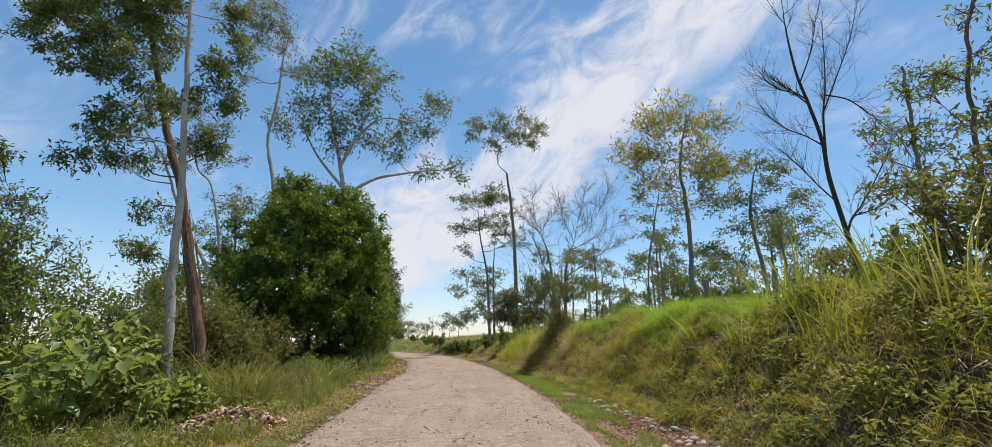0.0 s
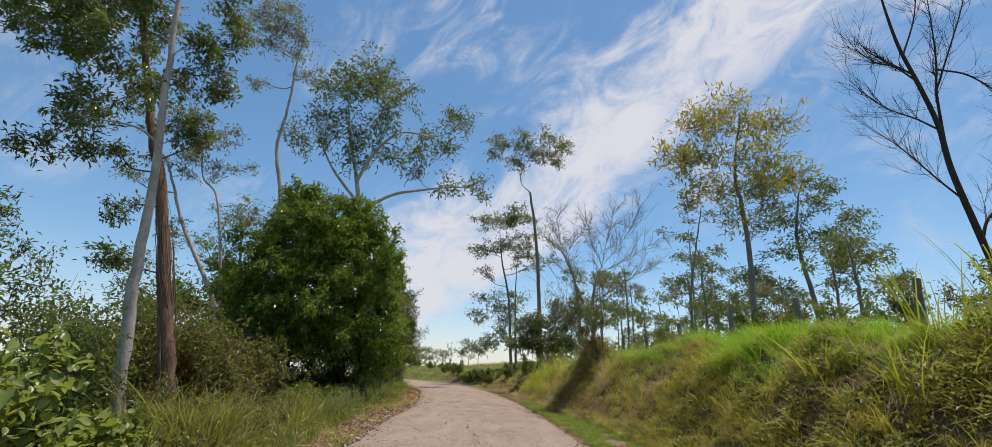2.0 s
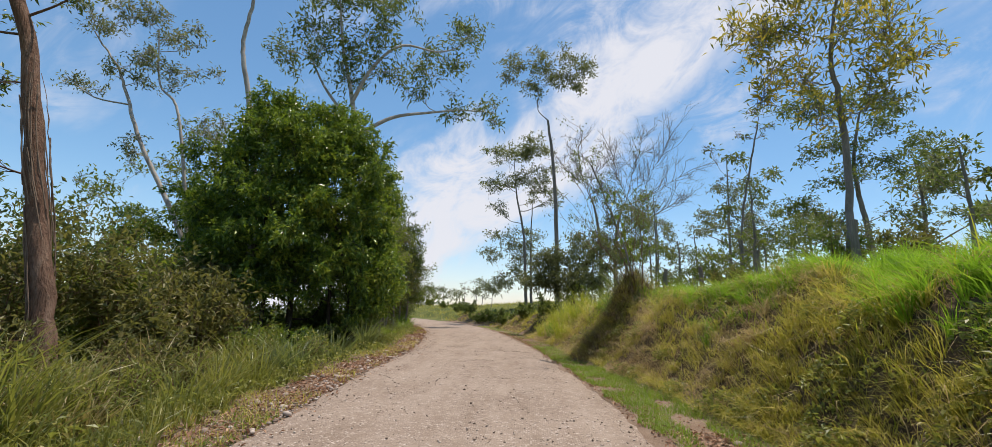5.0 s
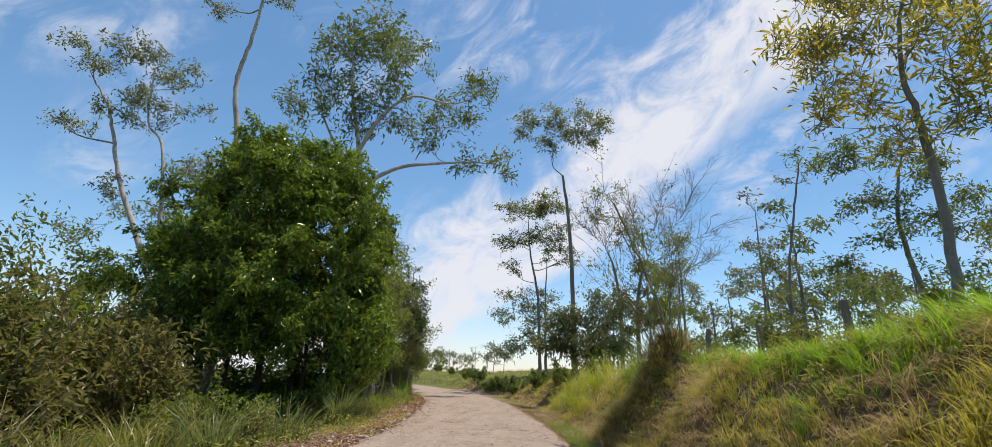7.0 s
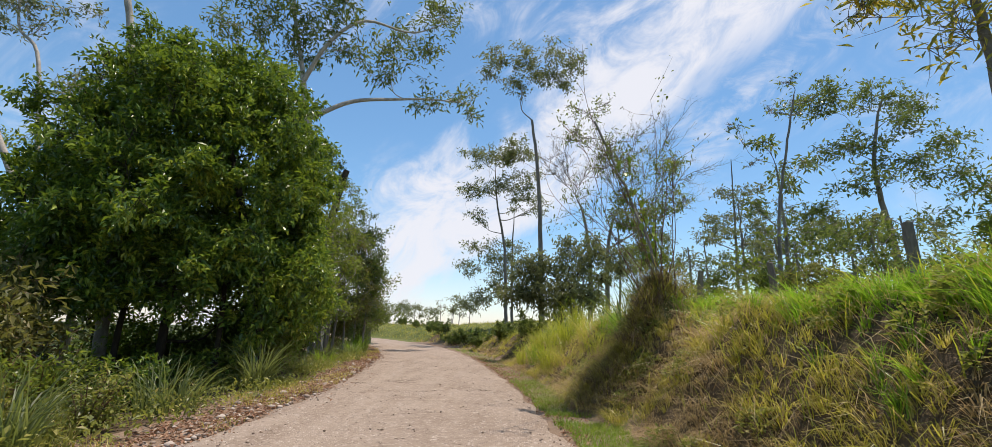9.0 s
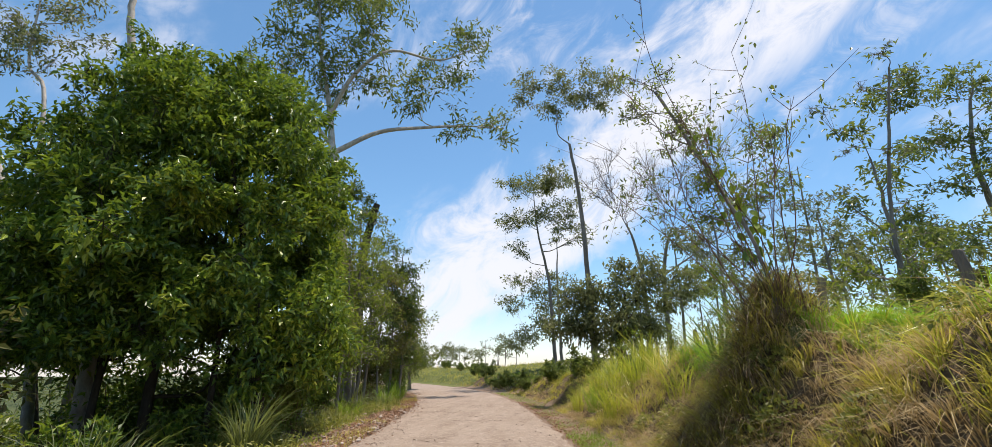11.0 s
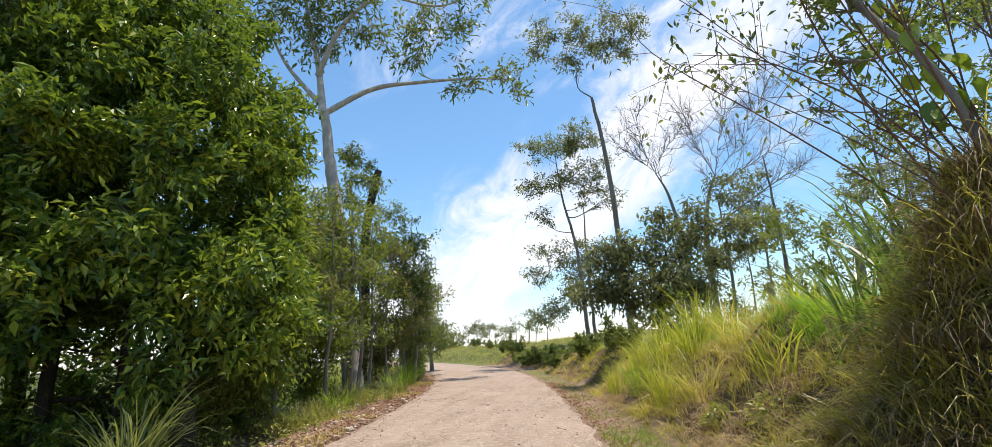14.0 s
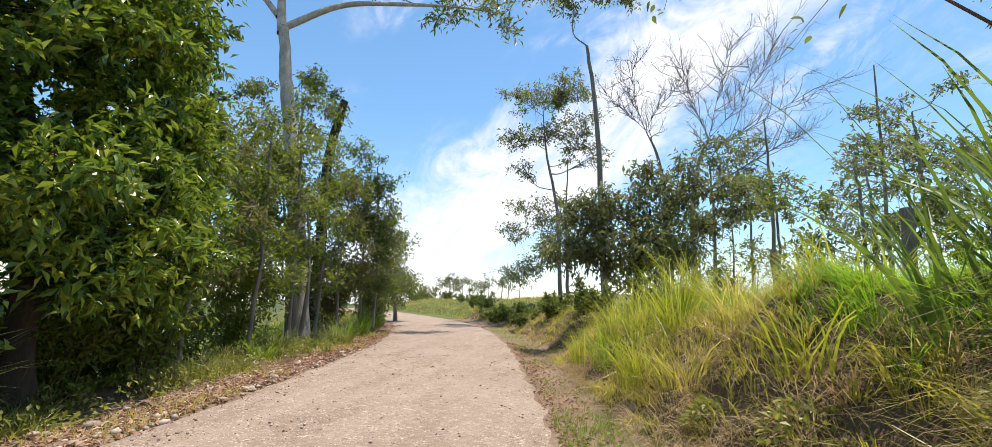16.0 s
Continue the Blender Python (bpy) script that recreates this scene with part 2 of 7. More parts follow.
HUSK = solid("dry_husk", [(0.15, (0.12, 0.058, 0.038)), (0.4, (0.28, 0.145, 0.095)), (0.65, (0.42, 0.26, 0.18)), (0.82, (0.64, 0.50, 0.39)), (1.0, (0.78, 0.67, 0.55))], 14.0, 0.85, 0.5, 60.0, None, 0.01, 0.6)
BARK_PALE = solid("pale_mottled_bark", [(0.25, (0.13, 0.11, 0.088)), (0.5, (0.33, 0.295, 0.25)), (0.75, (0.54, 0.50, 0.44))], 3.2, 0.9, 0.5, 24.0, (1, 1, 0.5))
BARK_BROWN = solid("rough_brown_bark", [(0.25, (0.065, 0.036, 0.022)), (0.55, (0.18, 0.105, 0.068)), (0.8, (0.33, 0.225, 0.155))], 6.0, 0.95, 1.0, 26.0, (1, 1, 0.22), 0.06)
BARK_DARK = solid("dark_bark", [(0.25, (0.022, 0.017, 0.012)), (0.6, (0.062, 0.049, 0.037)), (0.9, (0.12, 0.10, 0.078))], 4.0, 0.95, 0.6, 30.0, (1, 1, 0.3))
BARK_GREY = solid("grey_bark", [(0.25, (0.10, 0.088, 0.074)), (0.55, (0.20, 0.18, 0.155)), (0.85, (0.33, 0.30, 0.265))], 3.0, 0.9, 0.5, 26.0, (1, 1, 0.35))
VINE = solid("dry_vine", [(0.3, (0.11, 0.072, 0.046)), (0.8, (0.30, 0.215, 0.15))], 6.0, 0.9, 0.3)
# humus soil; its colour also takes in the shade beneath the bank grass
SOIL = solid("shade_darkened_soil", [(0.25, (0.040, 0.028, 0.016)), (0.5, (0.085, 0.060, 0.034)), (0.8, (0.16, 0.115, 0.07))], 1.6, 1.0, 0.9, 18.0, None, 0.05)
MEADOW = solid("meadow_turf", [(0.25, (0.055, 0.072, 0.020)), (0.5, (0.105, 0.125, 0.032)), (0.8, (0.19, 0.18, 0.060))], 0.35, 1.0, 1.0, 4.0, None, 0.25)
WOODLAND = solid("far_wooded_land", [(0.25, (0.030, 0.046, 0.020)), (0.5, (0.055, 0.075, 0.028)), (0.8, (0.105, 0.118, 0.046))], 0.03, 1.0, 0.9, 0.35, None, 1.2)
EARTH = solid("trodden_earth", [(0.25, (0.105, 0.066, 0.042)), (0.5, (0.20, 0.137, 0.092)), (0.8, (0.31, 0.235, 0.17))], 1.3, 1.0, 0.8, 30.0, None, 0.04)
ROAD = gravel("gravel_road")
STONE = solid("river_stone", [(0.15, (0.17, 0.125, 0.095)), (0.45, (0.33, 0.26, 0.205)), (0.75, (0.46, 0.385, 0.32)), (1.0, (0.60, 0.53, 0.45))], 5.0, 0.9, 0.25, 60.0, None, 0.01, 0.6)
CHIP = solid("gravel_chip", [(0.1, (0.115, 0.085, 0.064)), (0.35, (0.20, 0.150, 0.115)), (0.6, (0.31, 0.245, 0.19)), (0.85, (0.45, 0.375, 0.31)), (1.0, (0.66, 0.60, 0.52))], 9.0, 0.95, 0.2, 80.0, None, 0.004, 0.8)
WOOD = solid("weathered_post_wood", [(0.25, (0.075, 0.060, 0.048)), (0.55, (0.19, 0.16, 0.13)), (0.85, (0.33, 0.295, 0.25))], 6.0, 0.95, 0.7, 50.0, (1, 1, 0.12), 0.012)


# ---- builders ----
def mesh(name, v, f, material, smooth=False):
    v, f = np.ascontiguousarray(v, dtype=np.float32), np.ascontiguousarray(f, dtype=np.int32)
    me = bpy.data.meshes.new(name)
    k = f.shape[1]
    me.vertices.add(len(v))
    me.vertices.foreach_set("co", v.ravel())
    me.loops.add(f.size)
    me.loops.foreach_set("vertex_index", f.ravel())
    me.polygons.add(len(f))
    me.polygons.foreach_set("loop_start", np.arange(0, f.size, k, dtype=np.int32))
    me.polygons.foreach_set("use_smooth", np.full(len(f), smooth, dtype=bool))
    me.update(calc_edges=True)
    me.validate()
    for m in material if isinstance(material, (list, tuple)) else [material]:
        me.materials.append(m)
    return me


def part(name, me, parent, label="", base=None):
    ob = new(name, me)
    ob.parent = parent
    if base is not None:
        ob.location = base
    return tagged(ob, label)


def unit(a):
    return a / np.maximum(np.linalg.norm(a, axis=-1, keepdims=True), 1e-9)


def curve(pts, per=5):
    """A smooth line through the points."""
    p = np.asarray(pts, float)
    if len(p) < 3:
        return np.array([p[0] + (p[-1] - p[0]) * s for s in np.linspace(0, 1, per + 1)])
    q = np.vstack([2 * p[0] - p[1], p, 2 * p[-1] - p[-2]])
    res = []
    for i in range(1, len(q) - 2):
        for s in np.arange(per) / per:
            a, b, c, d = q[i - 1], q[i], q[i + 1], q[i + 2]
            res.append(0.5 * (2 * b + (c - a) * s + (2 * a - 5 * b + 4 * c - d) * s * s + (3 * b - a - 3 * c + d) * s ** 3))
    return np.array(res + [p[-1]])


def tubes(lines, sides=6):
    """Round stems of changing thickness, joined: lines of (points, radii)."""
    V, F, n0 = [], [], 0
    ang = np.arange(sides) * 2 * np.pi / sides
    for pts, rad in lines:
        pts = np.asarray(pts, float)
        k = len(pts)
        tan = unit(np.gradient(pts, axis=0))
        mean = unit(pts[-1] - pts[0])
        ref = np.array([0, 0, 1.0]) if abs(mean[2]) < 0.8 else np.array([1.0, 0, 0])
        a = unit(np.cross(tan, ref))
        b = np.cross(tan, a)
        ring = pts[:, None] + np.asarray(rad)[:, None, None] * (a[:, None] * np.cos(ang)[None, :, None] + b[:, None] * np.sin(ang)[None, :, None])
        V.append(ring.reshape(-1, 3))
        i = np.arange(k - 1)[:, None] * sides
        j = np.arange(sides)[None]
        j2 = (j + 1) % sides
        F.append(np.stack([i + j, i + j2, i + sides + j2, i + sides + j], -1).reshape(-1, 4) + n0)
        n0 += k * sides
    return np.vstack(V), np.vstack(F)


def leaves(rng, pos, way_, length, width, fold=0.25, up=0.6, bend=0.15):
    """Pointed leaves, folded on the midrib: two faces each."""
    n = len(pos)
    d = unit(way_ + rng.normal(0, 1e-3, (n, 3)))
    nrm = rng.normal(0, 1, (n, 3))
    nrm[:, 2] += up * 3
    s = unit(np.cross(d, nrm))
    nn = np.cross(s, d)
    L = np.asarray(length).reshape(-1, 1) * np.ones((n, 1))
    Wd = np.asarray(width).reshape(-1, 1) * np.ones((n, 1))
    mid = pos + d * L * 0.45
    v = np.stack([pos, mid + s * Wd * 0.5 + nn * Wd * fold, pos + d * L - nn * L * bend, mid - s * Wd * 0.5 + nn * Wd * fold], 1).reshape(-1, 3)
    i = np.arange(n)[:, None] * 4
    return v, np.concatenate([i + [[0, 1, 2]], i + [[0, 2, 3]]], 1).reshape(-1, 3)


def broad_leaves(rng, pos, way_, length, width, up=0.6, droop=0.35):
    """Large oval leaves of eight faces, cupped and drooping."""
    n = len(pos)
    d = unit(way_)
    nrm = rng.normal(0, 0.6, (n, 3))
    nrm[:, 2] += up * 3
    s = unit(np.cross(d, nrm))
    nn = np.cross(s, d)
    L = np.asarray(length).reshape(-1, 1) * np.ones((n, 1))
    Wd = np.asarray(width).reshape(-1, 1) * np.ones((n, 1))
    rows = []
    for u, w in ((0.0, 0.10), (0.28, 0.46), (0.6, 0.44), (0.88, 0.2), (1.0, 0.02)):
        c = pos + d * L * u - nn * L * droop * u * u
        rows += [c + s * Wd * w + nn * Wd * 0.16, c, c - s * Wd * w + nn * Wd * 0.16]
    v = np.stack(rows, 1).reshape(-1, 3)
    q = []
    for r in range(4):
        for c in range(2):
            q.append([r * 3 + c, r * 3 + c + 1, r * 3 + c + 4, r * 3 + c + 3])
    f = (np.arange(n)[:, None, None] * 15 + np.array(q)[None]).reshape(-1, 4)
    return v, f


def blades(rng, pos, h, w, lean, bow, segs=3, twist=0.6):
    """Grass blades: tapering bent strips. lean: sideways travel as a share of the height, bow: how far the tip hangs over."""
    n = len(pos)
    az = rng.uniform(0, 2 * np.pi, n) if np.ndim(lean) == 1 else np.arctan2(lean[:, 1], lean[:, 0])
    mag = lean if np.ndim(lean) == 1 else np.linalg.norm(lean, axis=1)
    dx = np.stack([np.cos(az), np.sin(az), np.zeros(n)], 1)
    az2 = az + np.pi / 2 + rng.normal(0, twist, n)
    sx = np.stack([np.cos(az2), np.sin(az2), rng.normal(0, 0.2, n)], 1)
    rows = []
    for i in range(segs + 1):
        u = i / segs
        c = pos + dx * (h * mag * u ** 1.6)[:, None]
        c[:, 2] += h * (u - bow * u ** 3)
        ww = (w * (1 - u) ** 0.7 * 0.5 + 0.0004)[:, None]
        rows += [c - sx * ww, c + sx * ww]
    v = np.stack(rows, 1).reshape(-1, 3)
    q = [[2 * i, 2 * i + 1, 2 * i + 3, 2 * i + 2] for i in range(segs)]
    f = (np.arange(n)[:, None, None] * (2 * segs + 2) + np.array(q)[None]).reshape(-1, 4)
    return v, f


def joined(pieces):
    V, F, n0 = [], [], 0
    for v, f in pieces:
        V.append(v)
        F.append(f + n0)
        n0 += len(v)
    return np.vstack(V), np.vstack(F)


# ---- lie of the land ----
YS = np.array([-60, 0, 7, 12, 15, 19, 22, 25, 28, 31, 36, 41, 46, 52, 60, 70, 90.0])
ROAD_L = np.array([-2.6, -2.6, -2.9, -3.4, -3.7, -4.1, -4.3, -4.5, -5.0, -5.5, -6.4, -7.7, -9.3, -11.6, -15.5, -22, -38])
YR = np.array([-60, 0, 8, 14, 19, 23, 27, 31, 35, 40, 46, 52, 58, 66, 75, 90.0])
ROAD_R = np.array([1.6, 1.6, 1.6, 1.35, 0.9, 0.45, -0.05, -0.7, -1.4, -2.4, -3.9, -5.8, -8.5, -13, -19, -31])
YB = np.array([-60, 0, 8, 12, 16, 20, 23, 27, 30, 35, 40, 50, 58, 70, 90.0])
BANK = np.array([3.5, 3.5, 3.35, 2.9, 2.5, 1.95, 1.45, 0.95, 0.45, -0.35, -1.2, -3.9, -6.8, -13.5, -29])
YH = np.array([-60, 0, 10, 18, 24, 29, 34, 40, 50, 60, 80, 120])
RISE = np.array([2.0, 2.0, 2.05, 2.0, 1.95, 1.5, 1.15, 1.0, 0.9, 0.8, 0.8, 0.8])


def lattice(ix, iy, seed):
    h = np.sin(ix * 127.1 + iy * 311.7 + seed * 74.7) * 43758.5453
    return h - np.floor(h)


def rough_field(x, y, size, seed=0):
    """Smooth value noise, -1 to 1."""
    x, y = np.asarray(x) / size, np.asarray(y) / size
    ix, iy = np.floor(x), np.floor(y)
    fx, fy = x - ix, y - iy
    fx, fy = fx * fx * (3 - 2 * fx), fy * fy * (3 - 2 * fy)
    a, b = lattice(ix, iy, seed), lattice(ix + 1, iy, seed)
    c, d = lattice(ix, iy + 1, seed), lattice(ix + 1, iy + 1, seed)
    return 2 * (a + (b - a) * fx + (c - a) * fy + (a - b - c + d) * fx * fy) - 1


def ease(a, b, v):
    s = np.clip((v - a) / (b - a), 0, 1)
    return s * s * (3 - 2 * s)


def land(x, y):
    """Height of the ground: a level road, a cut bank and field on one side, a slope into a valley on the other."""
    x, y = np.asarray(x, float), np.asarray(y, float)
    base = np.interp(y, YB, BANK)
    left = np.interp(y, YS, ROAD_L)
    right = np.interp(y, YR, ROAD_R)
    spur = np.exp(-((y - 22.95) / 0.55) ** 2)
    u = x - base + 0.45 * spur
    rise = np.interp(y, YH, RISE)
    lump = 0.34 * rough_field(x, y, 1.15, 1) + 0.16 * rough_field(x, y, 0.55, 2)
    bank = rise * ease(-0.1, 1.9, u) + lump * ease(0.1, 1.0, u) + 0.5 * np.exp(-((x - 3.0) / 0.5) ** 2 - ((y - 22.9) / 0.45) ** 2) - 0.5 * np.exp(-((x - 3.8) / 0.9) ** 2 - ((y - 21.4) / 0.85) ** 2) + 0.75 * ease(1.5, 9, u) + 1.6 * ease(9, 40, u) * ease(18, 45, y)
    d = left - x
    slope = -0.10 * ease(0.6, 2.2, d) - 0.035 * np.clip(d - 1.5, 0, 6) - 0.16 * np.clip(d - 7.5, 0, 30) - 0.22 * np.clip(d - 16, 0, 75)
    slope = slope - 0.34 * np.clip(d - 3.0, 0, 13) * ease(20.5, 25, y) * (1 - 0.6 * ease(31, 40, y))
    slope = slope + 0.12 * rough_field(x, y, 1.1, 3) * ease(0.8, 2.5, d)
    slope = slope + 12 * ease(120, 330, d) + (4 * rough_field(x, y, 90, 4) + 1.2 * rough_field(x, y, 30, 5)) * ease(60, 160, d)
    z = np.where(x - base > -0.1 - 0.45 * spur, bank, np.where(d > 0, slope, 0.0))
    verge = (x > right) & (u <= 0)
    z = np.where(verge, 0.03 * rough_field(x, y, 0.6, 6) + 0.02, z)
    on_road = (x > left - 0.05) & (x < right + 0.05)
    z = np.where(on_road, -0.06, z)
    far = np.hypot(x, y)
    z = z - np.where(d > 0, 0.0, 1.0) * 0.012 * np.clip(far - 130, 0, None) - 0.012 * np.clip(far - 600, 0, None) * (d > 0)
    return z


def on_land(x, y, dz=0.0):
    return np.stack([x, y, land(x, y) + dz], 1)


# ---- ground and road ----
def steps(*runs):
    res = []
    for a, b, n in runs:
        res += list(np.linspace(a, b, n, endpoint=False))
    return np.array(res + [runs[-1][1]])


gx = steps((-3500, -600, 12), (-600, -120, 40), (-120, -24, 32), (-24, 9, 96), (9, 40, 31), (40, 200, 20), (200, 3500, 14))
gy = steps((-3500, -300, 10), (-300, -12, 16), (-12, 48, 170), (48, 90, 70), (90, 220, 32), (220, 700, 24), (700, 3500, 12))
GX, GY = np.meshgrid(gx, gy)
v = np.stack([GX.ravel(), GY.ravel(), land(GX.ravel(), GY.ravel())], 1)
nx, ny = len(gx), len(gy)
ii = (np.arange(ny - 1)[:, None] * nx + np.arange(nx - 1)[None]).ravel()
f = np.stack([ii, ii + 1, ii + nx + 1, ii + nx], 1)
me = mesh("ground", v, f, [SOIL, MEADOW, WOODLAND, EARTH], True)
c = v[f].mean(1)
lft, rgt, bnk = np.interp(c[:, 1], YS, ROAD_L), np.interp(c[:, 1], YR, ROAD_R), np.interp(c[:, 1], YB, BANK)
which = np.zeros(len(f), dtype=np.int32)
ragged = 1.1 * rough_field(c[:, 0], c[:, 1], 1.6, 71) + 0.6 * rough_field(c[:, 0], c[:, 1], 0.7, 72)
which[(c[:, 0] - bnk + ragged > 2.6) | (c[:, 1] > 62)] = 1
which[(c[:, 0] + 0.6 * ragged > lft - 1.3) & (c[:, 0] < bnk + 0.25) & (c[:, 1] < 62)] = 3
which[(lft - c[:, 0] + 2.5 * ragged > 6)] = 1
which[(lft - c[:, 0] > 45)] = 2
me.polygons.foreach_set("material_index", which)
ground = tagged(new("ground", me), "earth and turf sloping from the road cut down to a wooded valley", "ground", kind="structure")

ry = np.arange(-14, 88, 0.2)
ru = np.linspace(0, 1, 29)
RY, RU = np.meshgrid(ry, ru, indexing="ij")
lo, hi = np.interp(RY, YS, ROAD_L) - 0.12, np.interp(RY, YR, ROAD_R) + 0.12
wob = 0.10 * rough_field(RY, RU * 0 + 3, 0.9, 11) + 0.05 * rough_field(RY, RU * 0 + 9, 0.35, 12)
RX = lo + (hi - lo) * RU + wob * (2 * RU - 1)
edge = np.minimum(RU, 1 - RU)
rut = np.exp(-((RU - 0.30) / 0.07) ** 2) + np.exp(-((RU - 0.66) / 0.07) ** 2)
RZ = -0.055 + 0.075 * ease(0, 0.06, edge) + 0.03 * (1 - (2 * RU - 1) ** 2) - 0.02 * rut + 0.012 * rough_field(RX, RY, 0.45, 13) + 0.007 * rough_field(RX, RY, 0.2, 14)
v = np.stack([RX.ravel(), RY.ravel(), RZ.ravel()], 1)
n1 = len(ru)
ii = (np.arange(len(ry) - 1)[:, None] * n1 + np.arange(n1 - 1)[None]).ravel()
road = tagged(new("road", mesh("road", v, np.stack([ii, ii + n1, ii + n1 + 1, ii + 1], 1), ROAD, True)), "dusty pinkish-grey gravel road with worn wheel tracks", "road", kind="structure")


def road_z(x, y):
    l, r = np.interp(y, YS, ROAD_L) - 0.12, np.interp(y, YR, ROAD_R) + 0.12
    u = np.clip((x - l) / (r - l), 0, 1)
    rt = np.exp(-((u - 0.30) / 0.07) ** 2) + np.exp(-((u - 0.66) / 0.07) ** 2)
    return -0.055 + 0.075 * ease(0, 0.06, np.minimum(u, 1 - u)) + 0.03 * (1 - (2 * u - 1) ** 2) - 0.02 * rt


# ---- trees ----
TREE_GROUP = "roadside trees"


def rooted(trunk):
    """The trunk's line, begun on the ground."""
    x, y, _ = trunk[0]
    z = float(land(x, y))
    return [(x, y, z)] + [p for p in trunk[1:] if p[2] > z + 0.4]


def sprigs(groups):
    """Many thin three-sided twigs at once: groups of (n, k, 3) points and (n, k) radii."""
    p, rr = np.concatenate([a for a, _ in groups]), np.concatenate([b for _, b in groups])
    n, k, _ = p.shape
    tan = unit(np.gradient(p, axis=1))
    ref = np.where((np.abs(unit(p[:, -1] - p[:, 0])[:, 2:3]) < 0.8), [[0, 0, 1.0]], [[1.0, 0, 0]])[:, None].repeat(k, 1)
    a = unit(np.cross(tan, ref))
    b = np.cross(tan, a)
    ang = np.arange(3) * 2 * np.pi / 3
    ring = p[:, :, None] + rr[:, :, None, None] * (a[:, :, None] * np.cos(ang)[:, None] + b[:, :, None] * np.sin(ang)[:, None])
    i = (np.arange(k - 1) * 3)[:, None]
    j = np.arange(3)[None]
    q = np.stack([i + j, i + (j + 1) % 3, i + 3 + (j + 1) % 3, i + 3 + j], -1).reshape(-1, 4)
    return ring.reshape(-1, 3), (np.arange(n)[:, None, None] * (3 * k) + q[None]).reshape(-1, 4)


def tree(name, label, seed, trunk, r0, clumps, leaf, size, count, bark, r1=0.03, squash=0.75, droop=0.15, spread=1.15, limb_r=0.4, twigs=11,
         group=TREE_GROUP, extra=(), limb_rise=0.25, sats=3, twig_mat=None, slim=0.36, sides=9, flare=0.35, stem_from=0.25):
    """A tree: a tapered trunk, a limb to each mass of foliage, twigs, and leaves on the twigs. clumps: centre and radius of each mass; count: leaves per square metre of its outline."""
    rng = np.random.default_rng(seed)
    trunk = rooted(trunk)
    base = np.array(trunk[0], float)
    root = tagged(new(name), label, "tree" if "tree" in name else "shrub", group)
    root.location = base
    tl = curve(np.array(trunk) - base, 6)
    s = np.linspace(0, 1, len(tl))
    tl = tl + rng.normal(0, 0.02, tl.shape) * (s > 0.05)[:, None]
    rad = r1 + (r0 - r1) * (1 - s) ** 0.8 + r0 * flare * np.exp(-s * 22)
    tl[0, 2] -= 0.35
    part("trunk", mesh("trunk", *tubes([(tl, rad)], sides), bark, True), root)
    for line, ra, rb in extra:
        pts = curve(np.array(line) - base, 5)
        part("limb", mesh("limb", *tubes([(pts, np.linspace(ra, rb, len(pts)))], 7), bark, True), root)
    starts = [tl] + [curve(np.array(l) - base, 5) for l, _, _ in extra]
    pool = np.vstack(starts)
    pool_r = np.concatenate([rad] + [np.linspace(a, b, len(q)) for (_, a, b), q in zip(extra, starts[1:])])
    cut = tl[:, 2].max() * stem_from
    masses = []
    for cx, cy, cz, cr in clumps:
        masses.append((cx, cy, cz, cr * 0.8))
        for i in range(sats):
            q = unit(rng.normal(0, 1, 3)) * cr * rng.uniform(0.8, 1.5) * [1, 1, 0.7]
            masses.append((cx + q[0], cy + q[1], cz + q[2], cr * rng.uniform(0.4, 0.65)))
    masses.sort(key=lambda c: np.linalg.norm(pool - (np.array(c[:3]) - base), axis=1).min())
    mains, fines, spots, ways, sizes = [], [], [], [], []
    for cx, cy, cz, cr in masses:
        cen = np.array([cx, cy, cz]) - base
        dd = pool - cen
        hor = np.hypot(dd[:, 0], dd[:, 1])
        cost = np.linalg.norm(dd, axis=1) + 2.0 * np.clip(pool[:, 2] - cen[2] + 0.35 * hor, 0, None) + 3.0 * np.clip(cut - pool[:, 2], 0, None)
        k = int(np.argmin(cost))
        a = pool[k]
        far = np.linalg.norm(cen - a)
        limb = curve([a, a + (cen - a) * 0.45 + [rng.normal(0, 0.10) * far, rng.normal(0, 0.10) * far, rng.normal(-0.03, 0.08) * far], cen, cen + unit(cen - a) * cr * 0.5 + [0, 0, cr * 0.15]], 4)
        ra = max(min(pool_r[k] * 0.6, limb_r * r0, 0.012 + 0.014 * far), 0.008)
        lr = np.linspace(ra, 0.006, len(limb))
        part("limb", mesh("limb", *tubes([(limb, lr)], 5), bark, True), root)
        pool, pool_r = np.vstack([pool, limb[2:]]), np.concatenate([pool_r, lr[2:]])
        q = unit(rng.normal(0, 1, (twigs, 3))) * rng.uniform(0.35, 1.0, (twigs, 1)) ** 0.6
        end = cen + q * cr * spread * np.array([1, 1, squash])
        st = limb[rng.integers(len(limb) // 3, len(limb), twigs)]
        m = (st + end) / 2 + rng.normal(0, 0.12, (twigs, 3)) * cr + [0, 0, -0.08 * cr]
        u = np.linspace(0, 1, 4)[None, :, None]
        tw = st[:, None] * (1 - u) ** 2 + 2 * m[:, None] * u * (1 - u) + end[:, None] * u * u
        mains.append((tw, np.linspace(max(0.010, ra * 0.3), 0.003, 4)[None].repeat(twigs, 0)))
        pick = np.repeat(np.arange(twigs), 2)
        b = tw[pick, rng.integers(1, 4, len(pick))]
        e2 = b + (unit(end - st)[pick] * 0.5 + unit(rng.normal(0, 1, (len(pick), 3)))) * cr * 0.36 * [1, 1, squash]
        fines.append((np.stack([b, e2], 1), np.array([[0.005, 0.002]]).repeat(len(pick), 0)))
